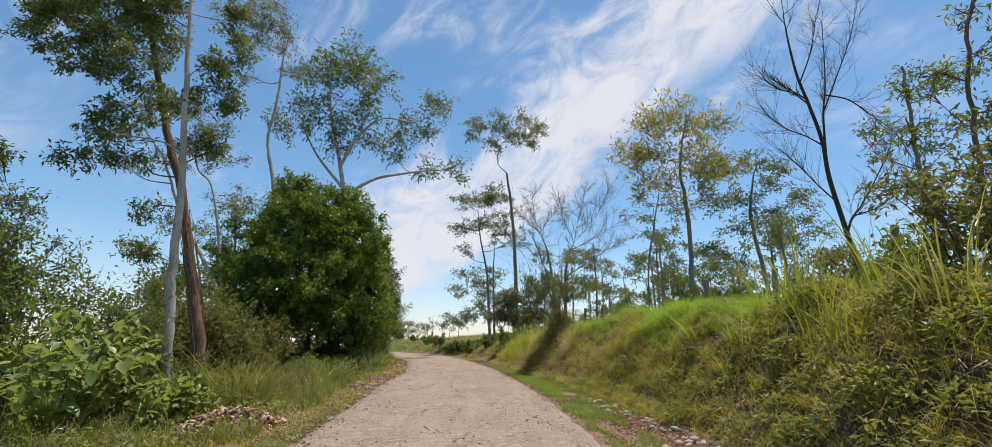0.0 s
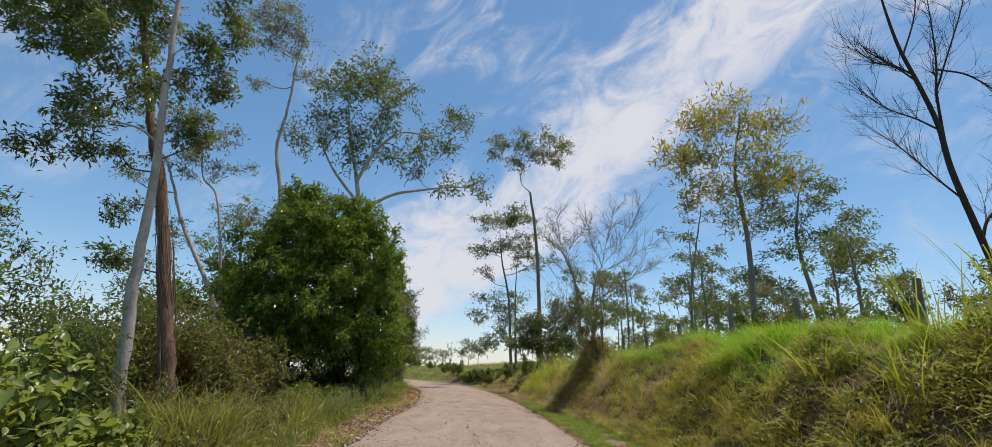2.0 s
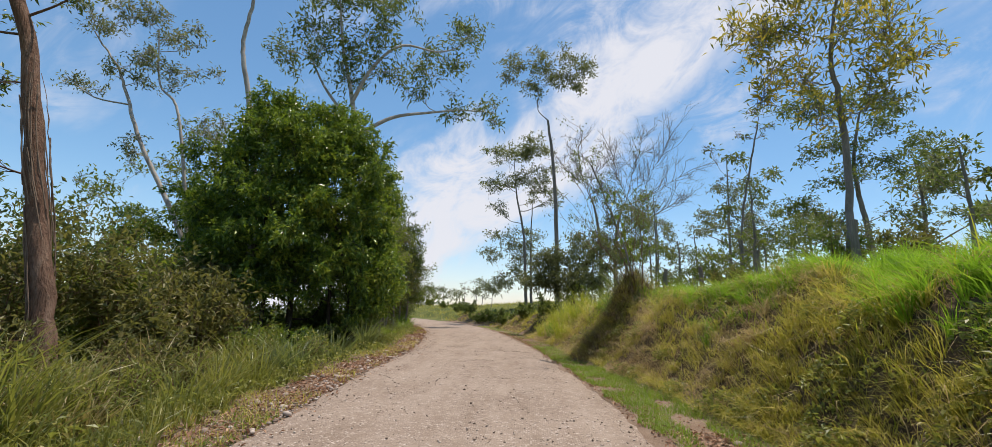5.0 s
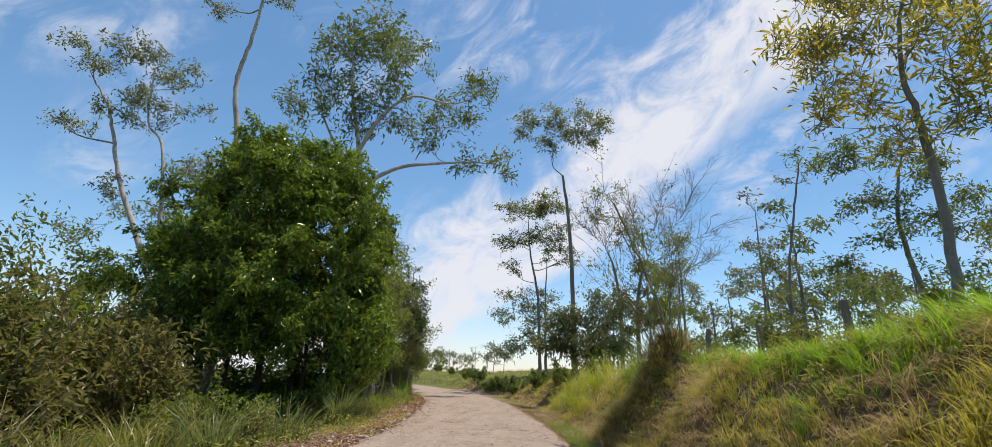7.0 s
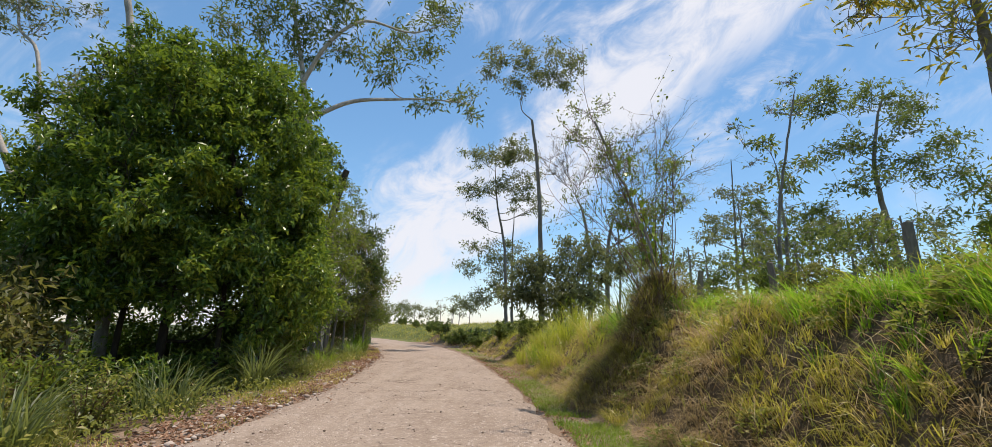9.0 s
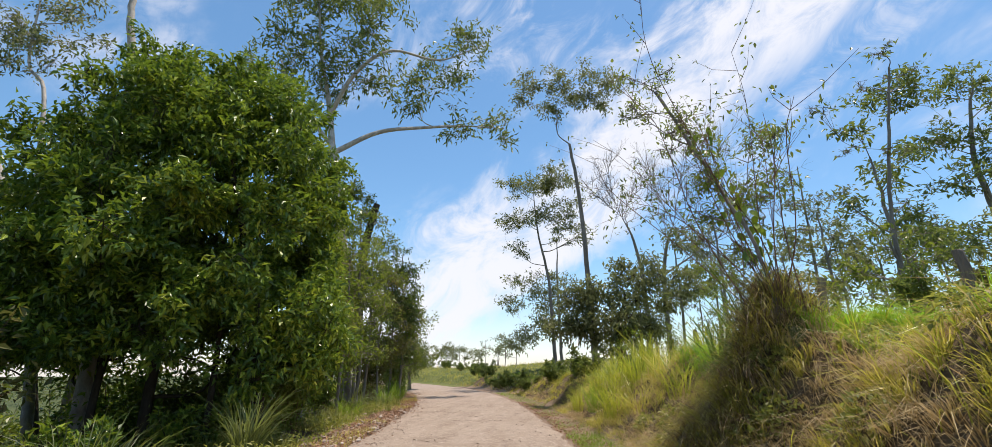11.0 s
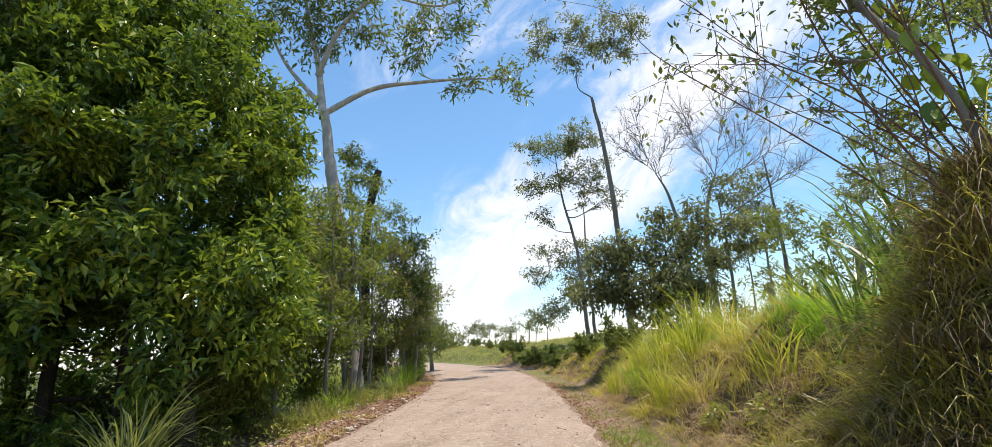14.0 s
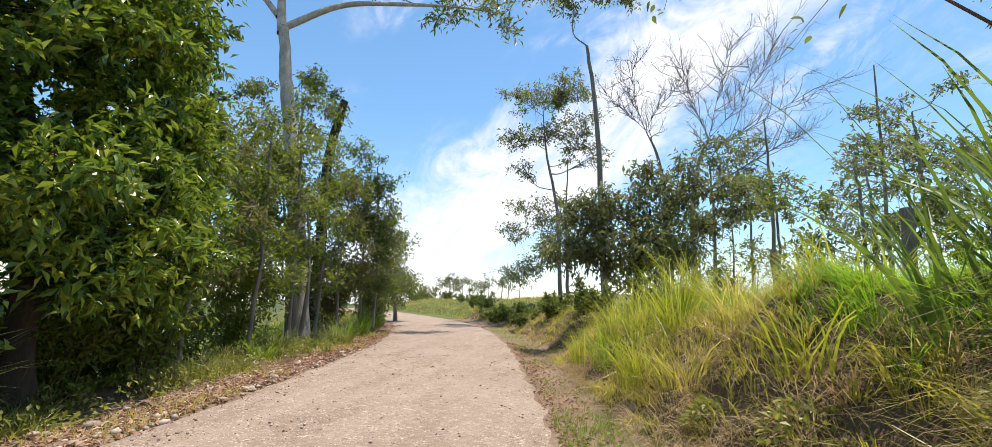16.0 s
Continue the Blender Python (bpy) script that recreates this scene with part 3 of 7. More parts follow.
        x = np.array([0.25, 0.5, 0.75, 1.0])[None, :, None]
        spots.append((b[:, None] + (e2 - b)[:, None] * x).reshape(-1, 3))
        ways.append(np.repeat(unit(e2 - b), 4, 0))
        sizes.append(np.full(len(spots[-1]), cr * cr))
    part("twig_spray", mesh("twig_spray", *joined([sprigs(mains), sprigs(fines)]), twig_mat or bark, True), root)["kind"] = "stuff"
    n = int(count * sum(4 * c[3] ** 2 for c in clumps))
    sp, wy, share = np.vstack(spots), np.vstack(ways), np.concatenate(sizes)
    pick = rng.choice(len(sp), n, p=share / share.sum())
    pos = sp[pick] + rng.normal(0, 0.5, (n, 3)) * size
    d = unit(wy[pick] * 0.7 + rng.normal(0, 0.75, (n, 3)) + [0, 0, -droop])
    L = size * rng.uniform(0.6, 1.25, n)
    part("crown", mesh("crown", *leaves(rng, pos, d, L, L * slim), leaf), root)
    return root


def dead_tree(name, label, seed, trunk, r0, ends, bark, depth=3, fan=0.55, group="bare trees", arms=()):
    """A leafless tree whose limbs fork again and again into fine upward twigs."""
    rng = np.random.default_rng(seed)
    trunk = rooted(trunk)
    base = np.array(trunk[0], float)
    root = tagged(new(name), label, "tree", group)
    root.location = base
    tl = curve(np.array(trunk) - base, 6)
    s = np.linspace(0, 1, len(tl))
    tl[0, 2] -= 0.4
    rad = 0.012 + (r0 - 0.012) * (1 - s) ** 0.7
    part("trunk", mesh("trunk", *tubes([(tl, rad)], 8), bark, True), root)
    lines = []

    def fork(a, d, length, r, level):
        pts = [a]
        for i in range(4):
            d = unit(d + rng.normal(0, 0.16, 3) + [0, 0, 0.10])
            pts.append(pts[-1] + d * length / 4)
        pts = np.array(pts)
        lines.append((pts if level else pts[::2], np.linspace(r, r * 0.45, 5 if level else 3)))
        if level:
            for i in range(4 if level > 1 else 5):
                k = rng.integers(1, 5)
                fork(pts[k], unit(d + rng.normal(0, fan, 3)), length * rng.uniform(0.42, 0.68), r * 0.5, level - 1)

    for j, e in enumerate(ends):
        e = np.array(e) - base
        k = min(range(len(tl)), key=lambda q: np.linalg.norm(tl[q] - e) + 2.5 * max(0, tl[q][2] - e[2] + 0.6 * np.hypot(*(tl[q] - e)[:2])) + (4 if q < len(tl) * 0.3 else 0))
        a = tl[k]
        far = np.linalg.norm(e - a)
        limb = curve([a, a + (e - a) * 0.5 + rng.normal(0, 0.05, 3) * far, e], 5)
        part("limb", mesh("limb", *tubes([(limb, np.linspace(max(0.02, rad[k] * 0.6), 0.010, len(limb)))], 6), bark, True), root)
        for q in range(2, len(limb)):
            for i in range(2):
                fork(limb[q], unit((e - a) / far + rng.normal(0, fan, 3)), far * rng.uniform(0.22, 0.40), max(0.014, r0 * 0.14), depth - 1)
    for arm, ra in arms:
        pts = curve(np.array(arm) - base, 5)
        part("limb", mesh("limb", *tubes([(pts, np.linspace(ra, 0.008, len(pts)))], 6), bark, True), root)
        for q in range(4, len(pts)):
            for i in range(2):
                fork(pts[q], unit(unit(pts[q] - pts[q - 1]) + rng.normal(0, fan, 3)), rng.uniform(0.5, 1.15), max(0.007, ra * 0.22), depth - 1)
    for q in range(len(tl) - 4, len(tl)):
        fork(tl[q], unit(np.array([rng.normal(0, 0.6), rng.normal(0, 0.6), 1.0])), np.linalg.norm(tl[-1]) * rng.uniform(0.08, 0.16), r0 * 0.18, depth - 1)
    part("twig_spray", mesh("twig_spray", *tubes(lines, 3), bark, True), root)["kind"] = "stuff"
    return root


def shrub(name, label, seed, base, spreadx, height, leaf, size, n_leaf, stem_mat, stems=14, slim=0.4, category="shrub", group="roadside scrub", up=0.5):
    """A bush of many stems from the ground with leaves along their upper part."""
    rng = np.random.default_rng(seed)
    base = np.array(base, float)
    root = tagged(new(name), label, category, group)
    root.location = base
    lines, sp, wy = [], [], []
    for i in range(stems):
        az, q = rng.uniform(0, 2 * np.pi), rng.uniform(0.1, 1) ** 0.6
        end = np.array([np.cos(az) * spreadx * q, np.sin(az) * spreadx * q, height * rng.uniform(0.55, 1.0) * (1 - 0.35 * q * q)])
        st = np.array([np.cos(az), np.sin(az), 0]) * 0.25 * spreadx * q + [0, 0, -0.15]
        ln = curve([st, (st + end) / 2 * [0.75, 0.75, 1.15], end], 4)
        lines.append((ln, np.linspace(0.018, 0.005, len(ln))))
        for j in range(9):
            b = ln[rng.integers(2, len(ln))]
            e2 = b + unit(rng.normal(0, 1, 3) + [0, 0, 0.35]) * height * rng.uniform(0.10, 0.24)
            lines.append((np.array([b, (b + e2) / 2, e2]), np.array([0.006, 0.004, 0.003])))
            sp.append(np.vstack([b + (e2 - b) * x for x in (0.2, 0.45, 0.7, 1.0)]))
            wy.append(np.repeat(unit(e2 - b)[None], 4, 0))
    part("stem_spray", mesh("stem_spray", *tubes(lines, 3), stem_mat, True), root)["kind"] = "stuff"
    sp, wy = np.vstack(sp), np.vstack(wy)
    pick = rng.integers(0, len(sp), n_leaf)
    pos = sp[pick] + rng.normal(0, 0.03 * height, (n_leaf, 3))
    pos[:, 2] = np.maximum(pos[:, 2], 0.02)
    d = unit(wy[pick] * 0.6 + rng.normal(0, 0.8, (n_leaf, 3)))
    L = size * rng.uniform(0.6, 1.3, n_leaf)
    part("foliage", mesh("foliage", *leaves(rng, pos, d, L, L * slim, up=up), leaf), root)
    return root


def tussock(name, label, seed, base, n, h, w, leaf, spreadr=0.25, lean=0.55, bow=0.45, group="tall grass clumps", segs=5):
    """A clump of long arching grass blades."""
    rng = np.random.default_rng(seed)
    root = tagged(new(name), label, "grass clump", group)
    root.location = base
    az, q = rng.uniform(0, 2 * np.pi, n), np.sqrt(rng.uniform(0, 1, n)) * spreadr
    pos = np.stack([np.cos(az) * q, np.sin(az) * q, np.full(n, -0.06)], 1)
    a2 = az + rng.normal(0, 0.7, n)
    mag = lean * rng.uniform(0.25, 1.6, n)
    ln = np.stack([np.cos(a2) * mag, np.sin(a2) * mag], 1)
    part("blade_tuft", mesh("blade_tuft", *blades(rng, pos, h * rng.uniform(0.45, 1.1, n), w * rng.uniform(0.6, 1.2, n), ln, bow * rng.uniform(0.3, 1.3, n), segs), leaf), root)["kind"] = "stuff"
    return root


tree("tall_pale_tree", "tall slender tree with smooth pale bark and open dark foliage", 11,
     [(-8.94, 13.8, -0.1), (-9.04, 13.8, 0.4), (-9.35, 13.8, 2.51), (-9.47, 13.8, 3.98), (-9.61, 13.8, 6.13), (-9.98, 13.8, 9.12), (-10.34, 13.8, 12.67), (-10.6, 13.8, 15.0)], 0.17,
     [(-9.4, 14.7, 10.7, 0.75), (-9.2, 14.6, 9.4, 0.7), (-9.1, 14.3, 7.9, 0.61), (-11.0, 14.4, 9.3, 0.85), (-11.7, 13.8, 8.2, 0.8), (-13.0, 14.1, 8.2, 0.61), (-12.8, 13.6, 6.8, 0.5), (-13.8, 13.9, 11.0, 1.05), (-16.1, 14.5, 12.4, 1.0), (-12.2, 13.5, 9.9, 0.91), (-9.6, 14.8, 12.6, 0.8), (-12.0, 13.6, 11.4, 1.0), (-11.9, 14.4, 13.5, 1.2), (-14.8, 14.3, 13.9, 1.35), (-13.3, 13.8, 12.3, 1.1), (-12.0, 13.4, 12.6, 1.0), (-14.3, 13.9, 12.6, 1.0)],
     LEAF_MID, 0.17, 380, BARK_PALE, squash=0.8)
tree("vine_covered_tree", "leaning brown tree trunk hung with dry vines", 12,
     [(-9.04, 15.5, -0.29), (-9.49, 15.5, 1.84), (-10.16, 15.5, 4.29), (-10.8, 15.5, 6.48), (-11.75, 15.5, 9.06), (-12.58, 15.5, 11.6), (-13.42, 15.5, 14.04), (-14.05, 15.5, 16.35)], 0.21,
     [(-9.5, 15.2, 7.7, 0.43), (-12.2, 15.4, 7.5, 0.55), (-12.1, 15.7, 5.9, 0.48), (-13.1, 15.2, 7.7, 0.48), (-13.6, 15.5, 13.2, 0.95), (-12.7, 16.0, 12.7, 0.85), (-11.7, 15.3, 4.2, 0.52)],
     LEAF_MID, 0.17, 280, BARK_BROWN, squash=0.8)
tree("white_limbed_tree", "tree with crooked whitish limbs and sparse leaves", 13,
     [(-13.81, 27.0, -1.6), (-14.81, 27.0, 2.17), (-16.73, 27.0, 5.83), (-18.4, 27.0, 8.37), (-19.43, 27.0, 10.57), (-20.31, 27.0, 12.36), (-21.95, 27.0, 14.4)], 0.14,
     [(-21.4, 26.3, 14.6, 0.91), (-19.9, 26.9, 15.5, 0.93), (-17.9, 27.4, 14.2, 0.94), (-16.3, 26.5, 11.9, 0.83), (-20.2, 27.0, 12.4, 1.07), (-22.5, 27.4, 11.9, 0.69), (-18.1, 26.7, 12.5, 0.66), (-19.1, 27.1, 14.8, 0.81), (-15.9, 27.5, 9.3, 0.66), (-14.7, 26.9, 9.1, 0.52), (-19.4, 27.2, 8.6, 0.6)],
     LEAF_GREY, 0.2, 140, BARK_PALE, extra=[([(-15.4, 27, 3.2), (-16.0, 26.7, 7.4), (-16.9, 26.8, 10.4), (-18.0, 26.9, 11.6), (-18.6, 27, 14.5)], 0.09, 0.03)])
tree("slim_bent_tree", "slim bent pale tree with thin twiggy crown", 14,
     [(-11.57, 26.0, -1.0), (-12.17, 26.0, 6.91), (-12.49, 26.0, 8.75), (-13.13, 26.0, 11.42), (-13.5, 26.0, 13.21), (-13.25, 26.0, 15.26), (-13.21, 26.0, 17.61), (-12.97, 26.0, 20.74)], 0.15,
     [(-13.6, 24.9, 20.3, 1.53), (-15.1, 25.8, 19.7, 1.18), (-13.1, 26.5, 20.2, 1.21), (-15.9, 25.4, 21.2, 1.02), (-12.4, 26.0, 17.6, 0.7), (-15.7, 26.3, 17.3, 0.55)],
     LEAF_GREY, 0.19, 105, BARK_PALE, twigs=20, sats=4)
tree("spreading_tree", "large pale-barked tree with a long limb reaching over the road", 15,
     [(-10.67, 39.0, -0.4), (-10.67, 39.0, 0.12), (-11.14, 39.0, 3.73), (-11.83, 39.0, 7.73), (-12.45, 39.0, 10.76), (-12.9, 39.0, 13.64)], 0.42,
     [(-17.2, 38.8, 26.2, 1.63), (-15.2, 39.7, 26.1, 1.96), (-13.1, 40.8, 26.8, 2.01), (-10.7, 39.1, 24.5, 1.62), (-16.2, 40.0, 23.0, 1.94), (-18.7, 40.8, 21.5, 1.54), (-13.9, 39.2, 20.7, 1.88), (-12.1, 40.2, 22.5, 1.65), (-10.2, 43.0, 21.3, 1.24), (-8.0, 44.0, 23.1, 1.53), (-5.6, 45.0, 25.1, 1.45), (-10.1, 43.0, 18.6, 0.98), (-6.7, 45.0, 18.4, 1.02), (-4.2, 46.0, 18.8, 1.04), (-3.6, 47.0, 17.8, 0.59), (-14.5, 40.0, 18.0, 1.26), (-10.7, 40.5, 19.2, 0.93)],
     LEAF_MID, 0.44, 52, BARK_PALE, r1=0.22, squash=0.85, spread=1.55, sats=4, slim=0.30, limb_r=0.28,
     extra=[([(-13.0, 39, 13.4), (-14.2, 40, 17.6), (-15.2, 40, 21.5), (-15.6, 39.6, 25.4)], 0.22, 0.05),
            ([(-13.9, 39.6, 16.4), (-12.4, 39.4, 19.2), (-10.6, 40.5, 21.6), (-8.0, 43.2, 22.6), (-5.2, 45, 25.0)], 0.16, 0.03),
            ([(-12.9, 39, 13.7), (-10.9, 40.4, 15.6), (-8.6, 42.5, 16.9), (-6.4, 44.6, 18.0), (-3.8, 46.4, 18.6)], 0.17, 0.03),
            ([(-13.4, 39.2, 14.4), (-16.3, 40, 17.9), (-18.2, 40, 21.6)], 0.15, 0.04)])
LEVELS = [(1.6, -8.0, 1.7, 2.0, 0.75, 4, -1.0, 2.2), (2.6, -8.8, 2.5, 2.7, 0.95, 8, -1.7, 3.6), (2.6, -11.4, 2.6, 2.4, 1.0, 10, 0.9, 6.28), (3.0, -10.8, 1.2, 1.0, 1.0, 3, 0.4, 6.28), (3.6, -10.3, 3.6, 3.0, 1.15, 14, 0.0, 6.28), (5.2, -10.5, 3.7, 3.1, 1.2, 15, 0.3, 6.28), (6.9, -10.3, 3.2, 2.8, 1.15, 14, 0.1, 6.28), (8.4, -10.2, 2.5, 2.3, 1.1, 11, 0.4, 6.28),
          (9.5, -10.4, 1.8, 1.6, 1.0, 8, 0.0, 6.28), (10.3, -11.4, 0.6, 0.6, 0.8, 3, 0.5, 6.28), (4.2, -10.3, 1.6, 1.5, 1.5, 5, 0.0, 6.28), (6.4, -10.3, 1.4, 1.3, 1.5, 4, 0.5, 6.28), (8.4, -10.4, 0.6, 0.6, 1.4, 2, 0.5, 6.28)]
lobes = np.random.default_rng(160)
masses = [(cx + a * lobes.uniform(0.86, 1.1) * math.cos(o + w * k / n), 26.8 + b * lobes.uniform(0.86, 1.1) * math.sin(o + w * k / n), z + lobes.normal(0, 0.2), r * lobes.uniform(0.85, 1.12)) for z, cx, a, b, r, n, o, w in LEVELS for k in range(n)]
tree("dense_tree", "dense rounded broad-leaved tree, dark and glossy", 16,
     [(-7.5, 26.6, 0), (-7.7, 26.6, 2.0), (-8.8, 26.8, 5.2), (-9.8, 26.8, 8.0)], 0.22, masses,
     LEAF_DENSE, 0.195, 275, BARK_DARK, twigs=12, squash=0.9, slim=0.42, sats=1, stem_from=0.1, droop=0.2,
     extra=[([(-10.7, 25.4, -1.2), (-10.75, 25.4, 1.6), (-10.6, 25.8, 4.2)], 0.10, 0.05), ([(-9.9, 26.0, -1.1), (-9.95, 26.0, 2.2), (-10.1, 26.4, 5.4)], 0.15, 0.06), ([(-8.3, 26.0, -0.9), (-8.35, 26.0, 2.0), (-8.7, 26.2, 4.6)], 0.09, 0.04), ([(-11.9, 26.2, -1.3), (-11.95, 26.2, 2.4), (-11.5, 26.3, 5.6)], 0.13, 0.06)])
tree("dense_tree", "broad dark tree with low spreading branches", 17,
     [(-15.54, 28.5, -1.8), (-15.54, 28.5, -1.14), (-16.38, 28.5, 1.53), (-16.54, 28.5, 4.24)], 0.26,
     [(-17.5, 27.7, 4.6, 1.11), (-16.3, 28.3, 6.6, 1.1), (-16.9, 29.1, 4.6, 1.46), (-18.0, 27.9, 2.8, 0.98), (-14.5, 28.5, 3.8, 1.39), (-20.7, 29.0, 4.4, 0.93), (-13.8, 28.0, 5.5, 1.13), (-17.3, 28.6, 2.7, 1.01), (-14.6, 28.2, 2.4, 1.0), (-15.8, 27.6, 2.2, 0.9), (-19.4, 28.6, 2.4, 1.0), (-13.6, 27.6, 2.6, 0.9)],
     LEAF_DENSE, 0.22, 400, BARK_DARK, twigs=14, squash=0.85, stem_from=0.15,
     extra=[([(-13.6, 28.2, -1.4), (-13.9, 28.2, 2.2), (-14.2, 28.4, 4.6)], 0.2, 0.06)])
tree("slope_tree", "light green leafy tree standing down the slope", 48,
     [(-16.56, 30.0, -2), (-16.56, 30.0, 5.28), (-16.79, 30.0, 6.9), (-16.93, 30.0, 9.42)], 0.16,
     [(-17.6, 29.2, 9.6, 1.05), (-16.5, 29.8, 10.2, 1.08), (-15.4, 30.4, 10.6, 0.93), (-17.8, 29.4, 8.0, 1.12), (-16.5, 30.0, 8.1, 1.15), (-19.8, 30.5, 8.7, 0.83), (-22.3, 29.6, 7.2, 0.88), (-23.8, 30.1, 7.2, 0.73), (-21.9, 30.5, 8.7, 0.75), (-15.4, 29.7, 8.5, 0.9)],
     LEAF_LIGHT, 0.24, 45, BARK_GREY, twigs=10)
tree("roadside_tree", "leafy tree on grey stems tangled with climbers", 18,
     [(-10.08, 37.5, -0.4), (-10.08, 37.5, 0.35), (-10.26, 37.5, 2.7), (-10.78, 37.5, 4.91)], 0.2,
     [(-11.2, 36.8, 6.7, 0.97), (-12.2, 37.4, 4.9, 1.04), (-11.1, 38.0, 3.7, 1.13), (-11.6, 37.0, 2.4, 0.9), (-10.5, 37.5, 5.7, 0.74), (-13.0, 38.0, 3.7, 0.92), (-10.6, 37.1, 2.2, 0.85)],
     LEAF_LIGHT, 0.2, 300, BARK_GREY, twigs=18, stem_from=0.1,
     extra=[([(-9.6, 37.2, -0.3), (-9.5, 37.3, 2.4), (-9.9, 37.3, 5.4)], 0.09, 0.03), ([(-10.6, 38.1, -0.4), (-10.9, 38.0, 3.0), (-11.4, 37.9, 6.0)], 0.11, 0.03)])
tree("broken_top_tree", "tree with a broken blackened top and drooping leaves", 19,
     [(-12.16, 42.5, -0.57), (-12.1, 42.5, 3.68), (-12.07, 42.5, 8.54), (-11.49, 42.5, 11.6)], 0.3,
     [(-12.8, 41.8, 12.4, 0.97), (-11.9, 42.4, 10.9, 0.65), (-16.8, 42.9, 12.7, 0.9), (-11.6, 41.9, 7.1, 1.06), (-10.6, 42.5, 7.2, 0.95), (-9.4, 43.0, 7.0, 0.83), (-10.1, 42.0, 4.9, 1.16), (-9.1, 42.6, 4.4, 0.93), (-12.7, 43.4, 3.1, 1.36), (-10.1, 42.2, 2.8, 1.09), (-13.7, 42.7, 10.0, 0.73)],
     LEAF_MID, 0.25, 180, BARK_DARK, r1=0.2, twigs=16, droop=0.55, stem_from=0.1)
tree("sapling_tree", "thin sunlit sapling with light green leaves", 41,
     [(-8.3, 32.6, 0), (-8.2, 32.6, 3), (-8.4, 32.7, 6.4)], 0.06,
     [(-8.2, 32.5, 6.2, 0.8), (-8.8, 32.9, 5.0, 0.9), (-7.9, 32.4, 4.4, 0.8), (-8.6, 33.2, 3.2, 0.9), (-9.6, 33.6, 5.8, 0.9), (-7.9, 33.0, 2.4, 0.7), (-9.8, 33.2, 4.0, 1.0)],
     LEAF_LIGHT, 0.18, 170, BARK_GREY, twigs=9)
tree("sapling_tree", "thin sunlit sapling with light green leaves", 42,
     [(-8.9, 35.4, 0), (-9.0, 35.4, 4), (-9.3, 35.5, 8.2)], 0.07,
     [(-9.3, 35.5, 8.0, 0.9), (-8.8, 35.2, 6.6, 0.9), (-9.6, 35.8, 6.2, 1.0), (-8.7, 35.6, 4.6, 0.9), (-9.9, 35.4, 4.4, 1.0), (-8.8, 35.2, 3.0, 0.8)],
     LEAF_LIGHT, 0.19, 150, BARK_GREY, twigs=9)
tree("sapling_tree", "tangled young tree with olive leaves", 44,
     [(-8.6, 30.6, 0), (-8.5, 30.7, 3), (-8.8, 30.9, 6.0)], 0.06,
     [(-8.8, 30.8, 5.8, 0.8), (-8.2, 30.6, 4.6, 0.8), (-9.2, 31.2, 4.4, 0.9), (-8.0, 31.0, 3.2, 0.8), (-8.4, 31.4, 2.2, 0.8)],
     LEAF_OLIVE, 0.17, 150, BARK_GREY, twigs=9)
tree("sapling_tree", "tangled young tree with olive leaves", 45,
     [(-9.7, 40.2, 0), (-9.8, 40.2, 3), (-9.6, 40.3, 6.2)], 0.06,
     [(-9.6, 40.3, 6.0, 0.9), (-9.1, 40.0, 4.6, 0.9), (-10.4, 40.6, 4.8, 1.0), (-9.2, 40.6, 3.2, 0.9), (-9.8, 41.0, 2.2, 0.9)],
     LEAF_OLIVE, 0.19, 140, BARK_GREY, twigs=9)
tree("sapling_tree", "thin sunlit sapling with light green leaves", 46,
     [(-10.6, 47.5, 0), (-10.7, 47.5, 3), (-10.8, 47.6, 6.2)], 0.07,
     [(-10.8, 47.5, 6.0, 1.1), (-10.1, 47.2, 4.6, 1.1), (-11.6, 48.0, 5.0, 1.2), (-10.4, 47.8, 3.0, 1.1), (-11.2, 48.6, 2.6, 1.1)],
     LEAF_MID, 0.21, 120, BARK_GREY, twigs=9)
tree("sapling_tree", "leafy young tree crowding between the trunks", 51,
     [(-10.2, 34.6, 0), (-10.2, 34.6, 3), (-10.4, 34.7, 6.8)], 0.07,
     [(-10.4, 34.7, 6.8, 1.0), (-9.7, 34.4, 5.4, 1.0), (-10.9, 34.9, 5.2, 1.1), (-9.8, 34.8, 3.8, 1.0), (-10.8, 34.4, 3.4, 1.0), (-9.9, 34.2, 2.2, 0.9)],
     LEAF_MID, 0.2, 130, BARK_GREY, twigs=9)
tree("sapling_tree", "leafy young tree crowding between the trunks", 52,
     [(-9.7, 38.4, 0), (-9.6, 38.4, 3), (-9.8, 38.5, 7.2)], 0.07,
     [(-9.8, 38.5, 7.2, 1.0), (-9.2, 38.2, 5.8, 1.0), (-10.4, 38.7, 5.6, 1.1), (-9.1, 38.6, 4.0, 1.0), (-10.2, 38.2, 3.6, 1.0), (-9.3, 38.0, 2.2, 0.9)],
     LEAF_LIGHT, 0.2, 120, BARK_GREY, twigs=9)
tree("sapling_tree", "leafy young tree crowding between the trunks", 53,
     [(-10.2, 43.4, 0), (-10.2, 43.4, 3), (-10.4, 43.5, 6.6)], 0.07,
     [(-10.4, 43.5, 6.6, 1.1), (-9.7, 43.2, 5.2, 1.1), (-11.0, 43.7, 5.0, 1.1), (-9.7, 43.6, 3.4, 1.0), (-10.8, 43.2, 3.0, 1.1)],
     LEAF_OLIVE, 0.21, 110, BARK_GREY, twigs=9)
